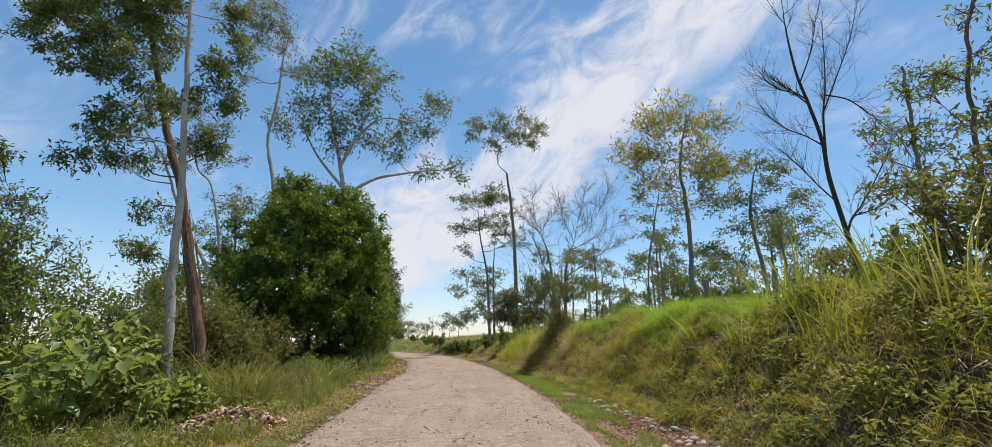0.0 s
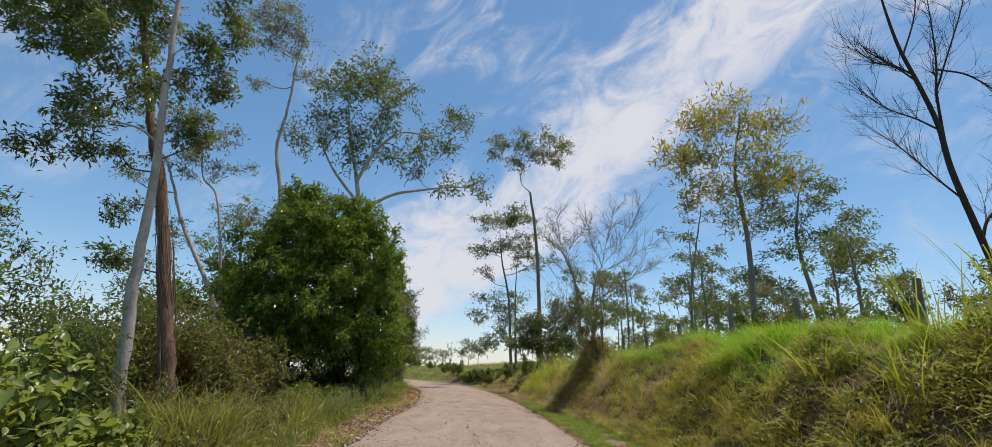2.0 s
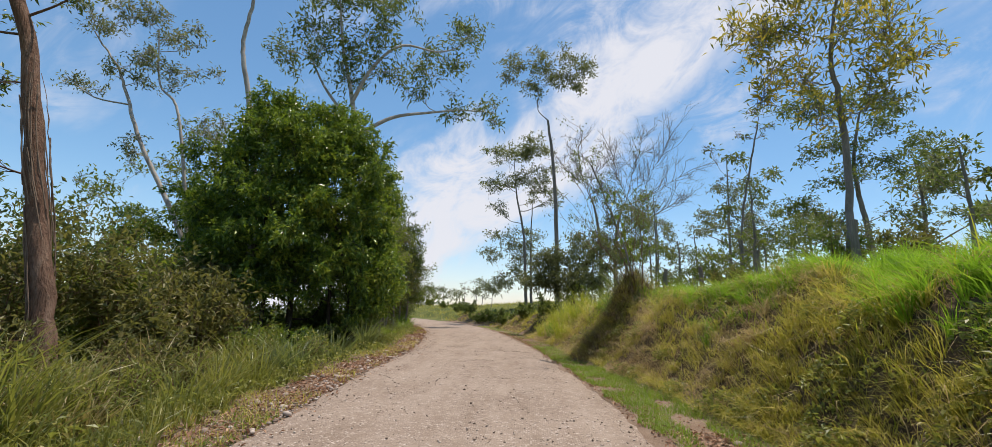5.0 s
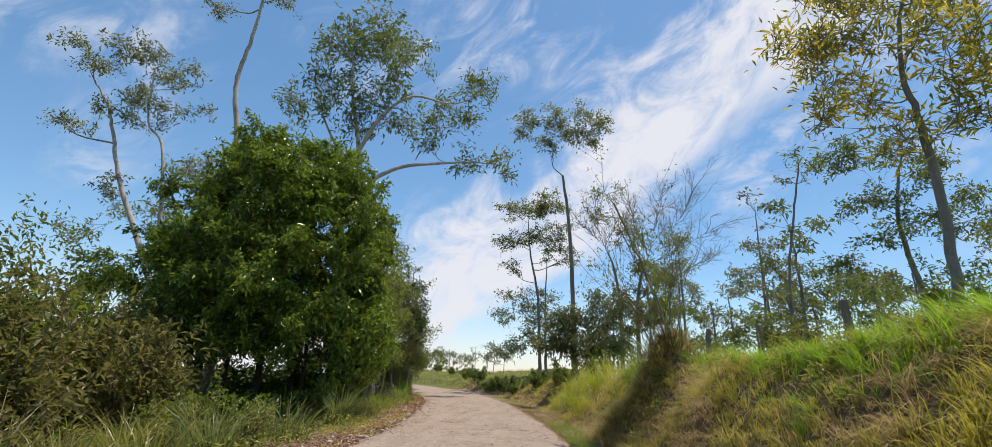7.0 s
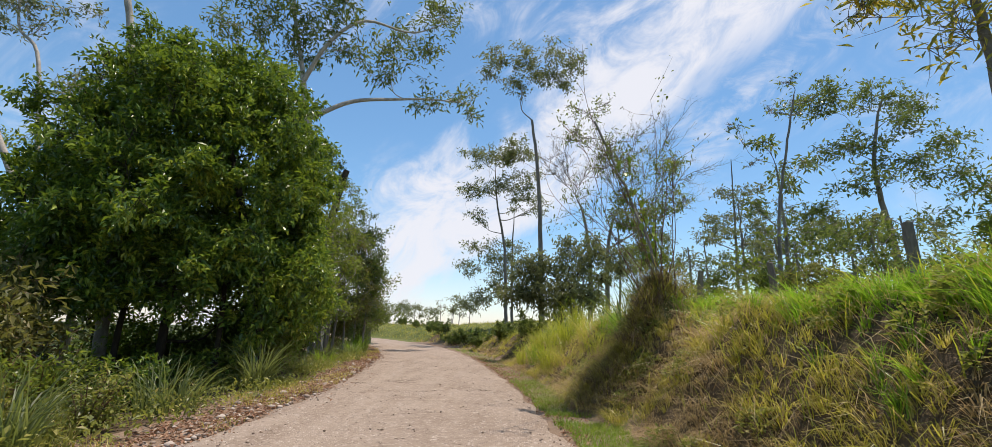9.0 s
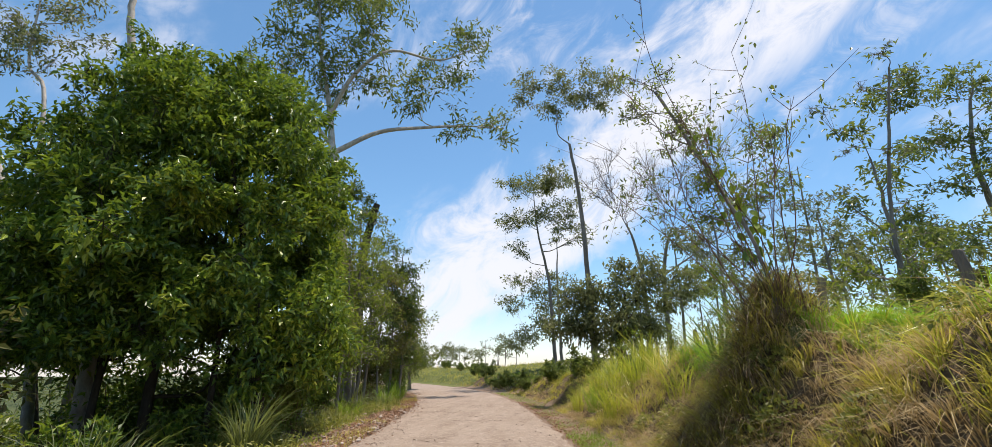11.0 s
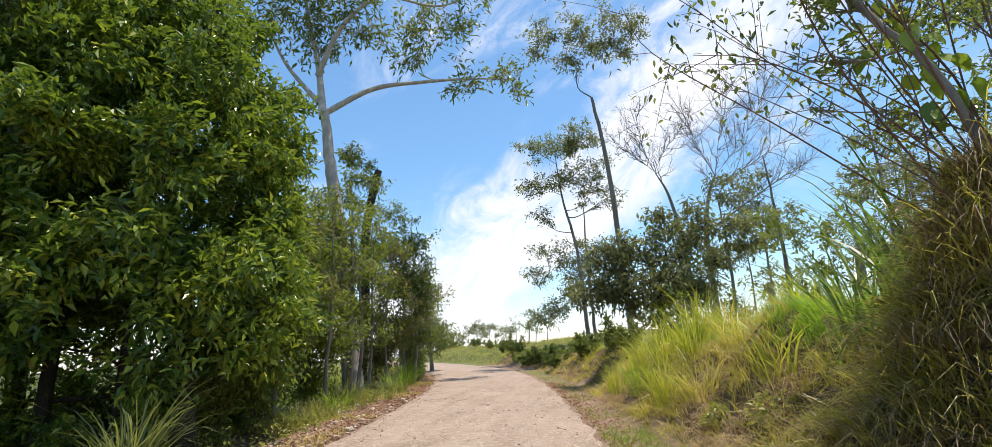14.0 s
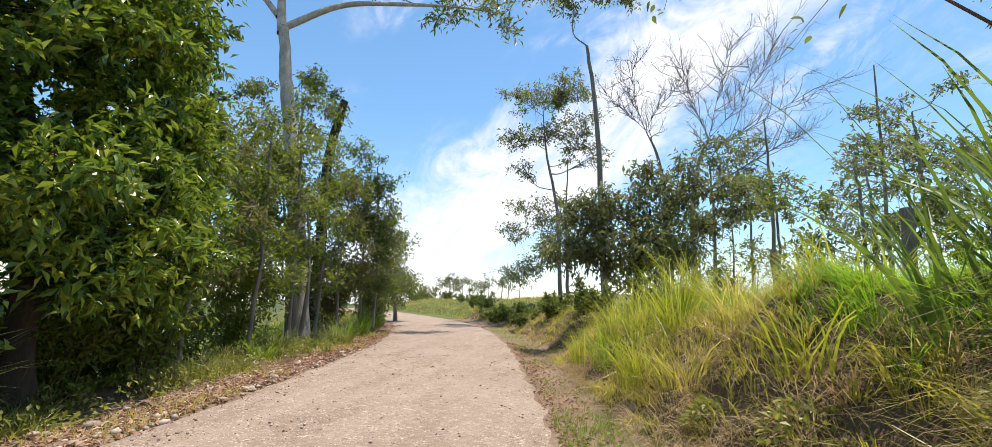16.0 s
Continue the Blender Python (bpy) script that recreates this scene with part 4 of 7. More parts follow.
tree("sapling_tree", "leafy young tree leaning out from the trunks towards the road", 54,
     [(-10.0, 44.6, 0), (-9.9, 44.5, 3), (-10.2, 44.3, 8.6)], 0.08,
     [(-9.9, 44.0, 7.6, 1.0), (-10.1, 44.2, 5.5, 1.1), (-8.9, 44.0, 3.9, 1.0), (-11.5, 44.4, 9.4, 0.9), (-8.4, 44.2, 2.3, 0.9), (-9.2, 43.8, 5.6, 0.9), (-10.6, 43.6, 8.8, 0.8)],
     LEAF_LIGHT, 0.21, 120, BARK_GREY, twigs=10)
tree("thicket_tree", "leaning thin tree with fine light foliage on the mound", 43,
     [(3.05, 22.7, 0), (2.85, 22.8, 3.6), (2.35, 23.2, 5.2), (1.85, 23.6, 6.7)], 0.03,
     [(2.6, 23.5, 5.5, 0.5), (3.4, 23.6, 5.4, 0.5), (2.5, 23.3, 4.6, 0.5), (3.2, 23.6, 4.4, 0.5), (3.8, 23.8, 4.9, 0.45), (2.9, 23.5, 3.6, 0.45), (1.75, 23.7, 6.9, 0.42), (2.2, 23.4, 6.0, 0.35), (1.5, 23.5, 6.2, 0.3)],
     LEAF_LIGHT, 0.10, 330, BARK_GREY, twigs=10, slim=0.32)
tree("roadside_tree", "low leafy tree where the road bends", 20,
     [(-12.29, 54.0, -0.3), (-12.29, 54.0, 0.34), (-12.48, 54.0, 3.04)], 0.16,
     [(-12.4, 53.1, 3.4, 1.26), (-11.7, 53.9, 3.1, 0.92), (-13.8, 54.5, 4.9, 1.33), (-13.4, 53.3, 2.5, 1.18), (-11.9, 54.0, 1.5, 0.73)],
     LEAF_MID, 0.22, 200, BARK_GREY, twigs=16, stem_from=0.05)
tree("yellowing_tree", "slender tree with yellow and orange turning leaves", 21,
     [(8.55, 20.7, 2.5), (8.55, 20.7, 3.61), (8.65, 20.7, 6.78), (8.56, 20.7, 8.27), (8.52, 20.7, 9.5), (9.05, 20.7, 12.07)], 0.12,
     [(7.2, 20.1, 11.4, 0.82), (8.3, 20.6, 12.0, 0.84), (6.4, 21.0, 9.9, 0.78), (7.3, 20.2, 9.7, 0.92), (9.4, 20.7, 11.4, 0.96), (11.0, 21.0, 11.9, 0.61), (9.3, 20.3, 9.3, 1.03), (10.8, 20.8, 9.4, 0.65), (8.2, 21.2, 8.7, 0.71), (6.5, 20.6, 8.2, 0.46), (8.2, 20.8, 7.4, 0.52), (9.6, 20.3, 7.8, 0.57)],
     LEAF_YELLOW, 0.27, 150, BARK_GREY, twigs=12, slim=0.24, droop=-0.45, spread=1.6, squash=1.1, sats=4)
tree("field_tree", "dark green spreading tree in the field behind the fence", 22,
     [(25.8, 45.0, 3.2), (25.7, 45.0, 7.0), (25.3, 45.0, 10.0), (25.0, 45.0, 13.5), (25.6, 45.0, 17.0), (26.4, 45.0, 19.5)], 0.26,
     [(25.3, 44.2, 13.2, 1.3), (26.4, 45.6, 19.4, 1.5), (20.0, 45.4, 18.3, 1.3), (22.6, 44.4, 18.9, 1.4), (24.2, 46.0, 15.6, 1.4), (23.3, 43.9, 12.3, 1.3), (28.8, 44.5, 13.3, 1.3), (20.6, 45.2, 10.5, 1.3), (23.4, 45.8, 9.1, 1.1), (28.6, 45.0, 9.8, 1.2), (31.0, 45.5, 16.0, 1.3), (29.2, 46.0, 18.6, 1.3), (31.6, 44.6, 12.0, 1.0), (21.6, 44.8, 14.6, 1.0), (26.8, 44.0, 16.6, 1.2)],
     LEAF_MID, 0.36, 62, BARK_GREY, twigs=12, squash=0.4, spread=1.7, sats=4, limb_r=0.35)
dead_tree("bare_tree", "leafless dark tree on top of the bank", 23,
     [(10.17, 13.3, 2.4), (10.17, 13.3, 3.92), (10.08, 13.3, 4.61), (9.85, 13.3, 6.24), (9.83, 13.3, 7.41), (9.61, 13.3, 8.63), (9.4, 13.3, 9.59), (9.3, 13.3, 10.72), (9.27, 13.3, 11.83)], 0.08,
     [(8.7, 13.3, 9.4)], BARK_DARK, depth=2, fan=0.45,
     arms=[([(9.82, 13.3, 6.38), (9.99, 13.3, 8.21), (10.17, 13.3, 9.02), (10.32, 13.3, 10.02), (10.47, 13.3, 11.53)], 0.036), ([(10.1, 13.3, 4.58), (10.31, 13.3, 5.02), (10.65, 13.3, 5.41), (11.37, 13.3, 6.46), (12.0, 13.3, 7.53)], 0.036), ([(10.15, 13.3, 8.96), (10.85, 13.3, 8.8), (11.44, 13.3, 8.31), (12.06, 13.3, 7.72), (12.43, 13.3, 6.93)], 0.024), ([(9.64, 13.3, 8.59), (9.19, 13.3, 9.01), (8.71, 13.3, 9.18), (8.3, 13.3, 9.55)], 0.024), ([(9.86, 13.3, 7.26), (9.37, 13.3, 7.57), (8.76, 13.3, 7.85), (8.27, 13.3, 8.3)], 0.024), ([(9.99, 13.3, 5.46), (9.49, 13.3, 6.01), (9.05, 13.3, 6.56), (8.59, 13.3, 7.05)], 0.024), ([(10.04, 13.3, 8.41), (10.62, 13.3, 9.58), (11.22, 13.3, 10.82), (11.7, 13.3, 12.13)], 0.024), ([(9.43, 13.3, 9.34), (9.95, 13.3, 10.47), (10.31, 13.3, 11.76)], 0.024), ([(10.4, 13.3, 5.1), (11.23, 13.3, 5.41), (12.08, 13.3, 6.16), (12.73, 13.3, 7.12)], 0.024)])
tree("bank_tree", "young tree with airy foliage behind the fence", 34,
     [(10.97, 11.5, 2.6), (10.97, 11.5, 3.55), (10.9, 11.5, 5.23), (10.91, 11.5, 7.19), (11.01, 11.5, 8.81)], 0.07,
     [(9.7, 11.2, 7.0, 0.42), (11.3, 11.4, 7.0, 0.46), (13.1, 11.7, 7.3, 0.5), (9.8, 11.4, 6.1, 0.22), (12.1, 11.5, 8.3, 0.61), (11.4, 11.8, 8.6, 0.61), (11.5, 11.4, 6.4, 0.29)],
     LEAF_MID, 0.15, 150, BARK_GREY, twigs=9, squash=0.5, spread=1.4, slim=0.3)
tree("drooping_tree", "dark round-crowned tree with drooping leathery leaves", 24,
     [(2.43, 37.5, 1.2), (2.43, 37.5, 2.54), (2.56, 37.5, 3.83), (2.89, 37.5, 4.94)], 0.17,
     [(1.4, 36.8, 5.0, 0.9), (2.7, 37.4, 5.8, 0.79), (4.0, 37.8, 6.0, 0.8), (4.9, 37.1, 5.5, 0.71), (5.5, 37.5, 4.8, 0.51), (1.0, 37.9, 4.1, 0.81), (2.2, 37.1, 4.2, 0.9), (3.5, 37.6, 4.7, 0.65), (4.6, 37.8, 4.5, 0.48), (0.7, 37.3, 5.1, 0.62), (1.4, 37.0, 3.5, 0.9), (2.8, 37.0, 3.3, 0.9), (0.5, 37.4, 3.6, 0.8), (3.9, 37.4, 3.6, 0.8), (2.0, 38.0, 3.0, 0.9)],
     LEAF_GREY, 0.24, 260, BARK_DARK, twigs=14, spread=1.3, droop=0.6, stem_from=0.1)
tree("layered_tree", "tall thin tree with flat layers of fine foliage", 25,
     [(-0.79, 62.0, 0.8), (-0.79, 62.0, 3.22), (-1.13, 62.0, 9.84), (-2.03, 62.0, 14.47), (-2.51, 62.0, 19.29)], 0.22,
     [(-4.0, 60.9, 19.4, 1.59), (-1.2, 61.8, 20.4, 1.61), (1.0, 62.6, 20.7, 1.46), (-4.6, 61.2, 16.3, 1.42), (-1.8, 62.0, 17.1, 1.38), (0.2, 62.7, 15.8, 1.27), (-4.0, 61.6, 13.5, 0.85), (1.6, 62.1, 18.0, 1.03), (2.5, 62.8, 15.2, 1.14)],
     LEAF_GREY, 0.34, 95, BARK_GREY, twigs=13, squash=0.45, spread=2.0, slim=0.34)
tree("layered_tree", "thin tree with flat airy layers of grey-green leaves", 26,
     [(-0.16, 64.0, 0.8), (-0.16, 64.0, 3.32), (-0.32, 64.0, 9.06), (-0.25, 64.0, 15.06)], 0.2,
     [(-4.0, 62.9, 10.0, 1.49), (-2.3, 63.8, 9.0, 1.39), (-4.7, 64.4, 7.9, 1.06), (-3.9, 63.3, 4.9, 1.25), (-2.3, 64.0, 5.5, 1.26), (-0.0, 64.7, 10.4, 1.18), (-4.8, 63.7, 3.8, 0.69), (-1.2, 64.2, 7.3, 1.16)],
     LEAF_GREY, 0.34, 85, BARK_GREY, twigs=13, squash=0.45, spread=2.0, slim=0.34, stem_from=0.05)
tree("tall_bare_stemmed_tree", "very tall bare-stemmed tree with an umbrella crown", 27,
     [(2.6700000000000004, 57.0, 0.9), (2.47, 57.0, 6.37), (2.23, 57.0, 13.08), (1.83, 57.0, 18.24), (1.31, 57.0, 22.28)], 0.26,
     [(-2.1, 56.0, 28.0, 1.42), (0.4, 56.8, 29.4, 1.45), (3.1, 57.6, 29.6, 1.47), (5.6, 56.2, 27.7, 1.41), (-0.5, 57.0, 26.5, 1.17), (4.1, 57.7, 26.9, 1.19), (-3.6, 56.7, 27.5, 0.78), (1.8, 57.2, 27.7, 1.18)],
     LEAF_GREY, 0.36, 75, BARK_GREY, r1=0.12, twigs=13, squash=0.5, spread=1.5, stem_from=0.7, limb_r=0.3)
dead_tree("bare_tree", "leafless grey tree with a fan of fine twigs", 28,
     [(6.23, 52.0, 1.3), (6.23, 52.0, 7.43), (5.73, 52.0, 11.23), (4.96, 52.0, 13.2)], 0.2,
     [(4.2, 52.0, 18.0), (2.5, 52.0, 15.8), (7.5, 52.0, 16.5)], BARK_GREY, depth=3)
dead_tree("bare_tree", "leafless grey tree with a fan of fine twigs", 29,
     [(7.29, 50.0, 1.3), (7.29, 50.0, 7.45), (7.75, 50.0, 10.37), (8.35, 50.0, 11.76)], 0.2,
     [(7.0, 50.0, 16.4), (9.7, 50.0, 17.5), (12.2, 50.0, 17.4), (13.8, 50.0, 14.4), (12.9, 50.0, 11.7)], BARK_GREY, depth=3)
tree("thin_field_tree", "thin field tree with tiers of small leaves", 30,
     [(16.39, 48.0, 3.2), (16.39, 48.0, 5.74), (16.49, 48.0, 10.6), (16.52, 48.0, 15.1)], 0.13,
     [(16.2, 47.3, 12.1, 0.96), (15.5, 47.9, 10.0, 0.97), (17.6, 48.4, 10.7, 0.98), (18.2, 47.5, 9.4, 0.85), (15.4, 48.0, 12.3, 0.54), (17.0, 48.4, 8.5, 0.76), (18.6, 47.7, 7.3, 0.74)],
     LEAF_GREY, 0.3, 85, BARK_GREY, twigs=12, squash=0.45)
tree("thin_field_tree", "wispy young tree behind the fence", 31,
     [(9.62, 30.0, 2.9), (9.62, 30.0, 3.98), (9.77, 30.0, 6.35), (10.33, 30.0, 9.13), (10.75, 30.0, 11.0)], 0.07,
     [(10.3, 29.8, 11.4, 0.35), (9.9, 30.0, 10.2, 0.34), (11.2, 30.2, 10.8, 0.4), (8.4, 29.8, 9.5, 0.29), (8.9, 30.0, 8.1, 0.24), (10.3, 30.2, 6.4, 0.43), (10.1, 29.9, 8.1, 0.24)],
     LEAF_MID, 0.2, 70, BARK_GREY, twigs=9)
tree("bank_tree", "leafy young tree growing on top of the bank", 32,
     [(9.66, 9.0, 2.6), (9.66, 9.0, 4.08), (9.82, 9.0, 5.84), (10.18, 9.0, 7.92), (10.78, 9.0, 9.54)], 0.055,
     [(8.2, 8.7, 5.7, 0.44), (9.4, 8.9, 7.0, 0.4), (10.1, 9.2, 6.0, 0.6), (8.7, 8.7, 4.5, 0.49), (8.5, 9.0, 6.6, 0.33), (10.7, 9.3, 7.8, 0.56), (8.0, 8.8, 4.4, 0.37), (10.6, 9.1, 8.8, 0.42)],
     LEAF_LIGHT, 0.17, 110, BARK_BROWN, twigs=10, slim=0.3)
tree("thin_field_tree", "thin layered field tree seen against the sky", 60,
     [(11.5, 33, 0), (11.6, 33, 6.2), (11.5, 33, 9.2)], 0.1,
     [(11.9, 33.7, 9.0, 0.66), (12.2, 34.3, 6.0, 0.54), (12.8, 33.4, 9.4, 0.45), (11.4, 32.2, 8.0, 0.57), (10.0, 32.2, 7.0, 0.65), (12.3, 32.0, 9.0, 0.46), (11.9, 31.9, 5.9, 0.64), (10.6, 32.1, 9.7, 0.64)],
     LEAF_MID, 0.26, 75, BARK_GREY, twigs=8, squash=0.5, sats=1)
tree("thin_field_tree", "thin layered field tree seen against the sky", 61,
     [(13.5, 41, 0), (13.6, 41, 6.5), (13.5, 41, 9.6)], 0.1,
     [(12.7, 42.7, 8.4, 0.71), (12.4, 42.6, 9.0, 0.8), (14.9, 40.3, 7.6, 0.55), (12.2, 39.4, 7.4, 0.69), (11.7, 41.6, 7.5, 0.6), (14.6, 40.9, 7.4, 0.65), (14.2, 39.4, 10.2, 0.51), (14.4, 42.2, 6.2, 0.75)],
     LEAF_GREY, 0.26, 75, BARK_GREY, twigs=8, squash=0.5, sats=1)
tree("thin_field_tree", "thin layered field tree seen against the sky", 62,
     [(9.2, 44, 0), (9.3, 44, 7.0), (9.2, 44, 10.6)], 0.1,
     [(8.7, 44.3, 6.5, 0.55), (8.0, 45.7, 7.4, 0.78), (10.8, 45.7, 8.2, 0.65), (9.3, 45.0, 7.0, 0.77), (10.3, 45.4, 6.7, 0.84), (7.6, 43.4, 9.4, 0.83), (8.6, 45.6, 9.1, 0.63), (8.5, 42.8, 6.9, 0.58)],
     LEAF_GREY, 0.26, 75, BARK_GREY, twigs=8, squash=0.5, sats=1)
tree("thin_field_tree", "thin layered field tree seen against the sky", 63,
     [(20, 52, 0), (20.1, 52, 7.5), (20, 52, 11.5)], 0.1,
     [(20.9, 54.4, 7.8, 0.69), (22.3, 52.2, 9.1, 0.77), (20.5, 53.6, 9.4, 0.84), (17.9, 54.0, 7.1, 0.87), (21.6, 50.2, 10.9, 1.06), (20.6, 53.4, 7.5, 0.85), (18.3, 53.7, 8.5, 0.86), (22.4, 53.7, 12.2, 0.86)],
     LEAF_MID, 0.26, 75, BARK_GREY, twigs=8, squash=0.5, sats=1)
tree("thin_field_tree", "thin layered field tree seen against the sky", 64,
     [(24, 47, 0), (24.1, 47, 7.0), (24, 47, 10.6)], 0.1,
     [(23.9, 48.1, 8.8, 0.79), (23.5, 45.3, 8.3, 1.08), (26.2, 47.6, 8.9, 0.81), (22.0, 45.9, 10.3, 1.03), (23.3, 48.4, 10.2, 0.96), (24.8, 48.2, 8.2, 0.96), (22.9, 46.9, 10.2, 0.95), (23.0, 49.1, 9.6, 0.91)],
     LEAF_GREY, 0.26, 75, BARK_GREY, twigs=8, squash=0.5, sats=1)
tree("thin_field_tree", "thin layered field tree seen against the sky", 65,
     [(12.5, 56, 0), (12.6, 56, 7.5), (12.5, 56, 11.5)], 0.1,
     [(10.4, 56.2, 8.3, 0.87), (12.3, 57.4, 10.4, 0.91), (11.8, 56.6, 10.9, 0.93), (11.8, 57.5, 11.6, 0.87), (14.6, 58.0, 9.7, 0.81), (11.0, 57.5, 12.0, 0.79), (13.3, 57.0, 10.8, 0.68), (13.7, 56.4, 10.5, 0.77)],
     LEAF_GREY, 0.26, 75, BARK_GREY, twigs=8, squash=0.5, sats=1)
tree("thin_field_tree", "thin layered field tree seen against the sky", 66,
     [(28, 38, 0), (28.1, 38, 6.5), (28, 38, 9.6)], 0.1,
     [(28.5, 39.2, 8.8, 0.89), (25.9, 36.5, 8.0, 0.86), (26.8, 38.8, 8.7, 0.63), (27.9, 36.8, 6.3, 0.67), (27.2, 36.6, 6.9, 0.63), (27.8, 37.5, 8.7, 0.84), (26.8, 39.8, 6.1, 0.77), (27.0, 37.6, 6.6, 0.93)],
     LEAF_MID, 0.26, 75, BARK_GREY, twigs=8, squash=0.5, sats=1)
tree("thin_field_tree", "thin layered field tree seen against the sky", 67,
     [(17, 29, 0), (17.1, 29, 6.0), (17, 29, 8.7)], 0.1,
     [(16.5, 27.3, 7.9, 0.53), (17.2, 28.4, 7.8, 0.8), (18.1, 28.7, 8.6, 0.7), (16.5, 27.7, 7.8, 0.68), (18.6, 30.7, 7.9, 0.61), (18.4, 27.2, 6.1, 0.68), (17.4, 27.7, 8.0, 0.78), (16.6, 28.8, 6.5, 0.59)],
     LEAF_GREY, 0.26, 75, BARK_GREY, twigs=8, squash=0.5, sats=1)
tree("thin_field_tree", "thin layered field tree seen against the sky", 68,
     [(7.5, 47, 0), (7.6, 47, 6.5), (7.5, 47, 9.6)], 0.1,
     [(9.2, 46.6, 10.1, 0.78), (7.8, 46.1, 10.2, 0.66), (7.2, 46.3, 10.2, 0.65), (6.7, 46.9, 6.6, 0.69), (7.3, 46.3, 9.4, 0.76), (5.7, 47.1, 7.2, 0.79), (8.5, 46.1, 7.2, 0.55), (9.3, 46.3, 8.7, 0.65)],
     LEAF_GREY, 0.26, 75, BARK_GREY, twigs=8, squash=0.5, sats=1)
tree("thin_field_tree", "thin layered field tree seen against the sky", 69,
     [(15, 24.5, 0), (15.1, 24.5, 5.5), (15, 24.5, 7.8)], 0.1,
     [(15.4, 24.8, 7.5, 0.42), (15.7, 23.9, 6.9, 0.47), (14.4, 24.6, 6.7, 0.48), (15.7, 24.8, 5.4, 0.45), (14.9, 25.7, 8.0, 0.52), (13.6, 25.3, 6.6, 0.53), (15.6, 24.9, 6.7, 0.61), (14.7, 24.2, 7.9, 0.44)],
     LEAF_MID, 0.26, 75, BARK_GREY, twigs=8, squash=0.5, sats=1)
tree("young_field_tree", "young leafy tree growing in the field behind the fence", 80,
     [(8.5, 36, 0), (8.6, 36, 4.6), (8.5, 36, 5.9)], 0.06,
     [(7.8, 37.1, 3.7, 0.6), (9.1, 35.8, 4.2, 0.58), (9.8, 34.9, 4.8, 0.52), (8.5, 35.5, 3.9, 0.53), (9.5, 34.6, 4.1, 0.59), (9.4, 36.5, 3.6, 0.57), (10.0, 37.6, 5.3, 0.4), (9.6, 35.1, 5.2, 0.63), (9.2, 34.8, 4.3, 0.62)],
     LEAF_MID, 0.24, 80, BARK_GREY, twigs=6, squash=0.7, sats=1, stem_from=0.05)
tree("young_field_tree", "young leafy tree growing in the field behind the fence", 81,
     [(10.5, 39, 0), (10.6, 39, 5.1), (10.5, 39, 6.8)], 0.06,
     [(9.2, 39.4, 5.0, 0.48), (10.9, 37.4, 4.0, 0.54), (9.0, 37.4, 5.6, 0.65), (11.9, 37.7, 5.1, 0.52), (10.9, 39.0, 6.9, 0.54), (8.9, 39.7, 4.1, 0.61), (10.5, 40.5, 5.5, 0.61), (9.6, 39.2, 4.5, 0.65), (10.6, 37.7, 4.4, 0.54)],
     LEAF_GREY, 0.24, 80, BARK_GREY, twigs=6, squash=0.7, sats=1, stem_from=0.05)
tree("young_field_tree", "young leafy tree growing in the field behind the fence", 82,
     [(7.8, 40, 0), (7.9, 40, 4.7), (7.8, 40, 6.1)], 0.06,
     [(8.6, 39.0, 5.5, 0.55), (6.5, 40.5, 3.8, 0.42), (8.1, 39.2, 6.0, 0.51), (7.2, 40.9, 3.6, 0.57), (6.4, 38.9, 6.2, 0.56), (6.9, 38.8, 6.3, 0.55), (8.8, 38.8, 5.3, 0.47), (7.0, 39.5, 5.2, 0.47), (7.4, 38.8, 5.9, 0.55)],
     LEAF_LIGHT, 0.24, 80, BARK_GREY, twigs=6, squash=0.7, sats=1, stem_from=0.05)
tree("young_field_tree", "young leafy tree growing in the field behind the fence", 83,
     [(12.5, 34, 0), (12.6, 34, 4.5), (12.5, 34, 5.7)], 0.06,
     [(13.5, 33.8, 5.6, 0.52), (12.8, 34.2, 5.3, 0.49), (11.2, 32.5, 4.0, 0.39), (13.7, 33.9, 5.4, 0.38), (12.4, 35.2, 5.0, 0.49), (12.4, 32.7, 3.8, 0.42), (12.1, 33.6, 5.7, 0.42), (11.7, 33.3, 3.9, 0.46), (11.7, 33.9, 3.5, 0.62)],
     LEAF_MID, 0.24, 80, BARK_GREY, twigs=6, squash=0.7, sats=1, stem_from=0.05)
tree("young_field_tree", "young leafy tree growing in the field behind the fence", 84,
     [(14, 38, 0), (14.1, 38, 5.2), (14, 38, 7.0)], 0.06,
     [(13.5, 39.7, 6.2, 0.66), (13.9, 39.7, 4.1, 0.66), (13.2, 38.7, 6.4, 0.51), (12.9, 36.2, 4.5, 0.48), (13.6, 39.8, 5.0, 0.55), (13.9, 37.2, 6.4, 0.67), (12.7, 37.0, 6.2, 0.74), (14.6, 37.7, 7.3, 0.46), (12.3, 39.1, 5.2, 0.47)],
     LEAF_GREY, 0.24, 80, BARK_GREY, twigs=6, squash=0.7, sats=1, stem_from=0.05)
tree("young_field_tree", "young leafy tree growing in the field behind the fence", 85,
     [(9.5, 30, 0), (9.6, 30, 4.2), (9.5, 30, 5.2)], 0.06,
     [(9.6, 31.2, 4.4, 0.36), (8.5, 29.0, 5.2, 0.38), (10.5, 28.9, 3.9, 0.3), (9.3, 28.9, 3.9, 0.37), (9.0, 28.9, 3.5, 0.47), (8.7, 30.0, 4.2, 0.39), (8.5, 29.6, 3.6, 0.39), (10.5, 30.2, 5.1, 0.33), (8.3, 30.1, 4.4, 0.4)],
     LEAF_LIGHT, 0.24, 80, BARK_GREY, twigs=6, squash=0.7, sats=1, stem_from=0.05)
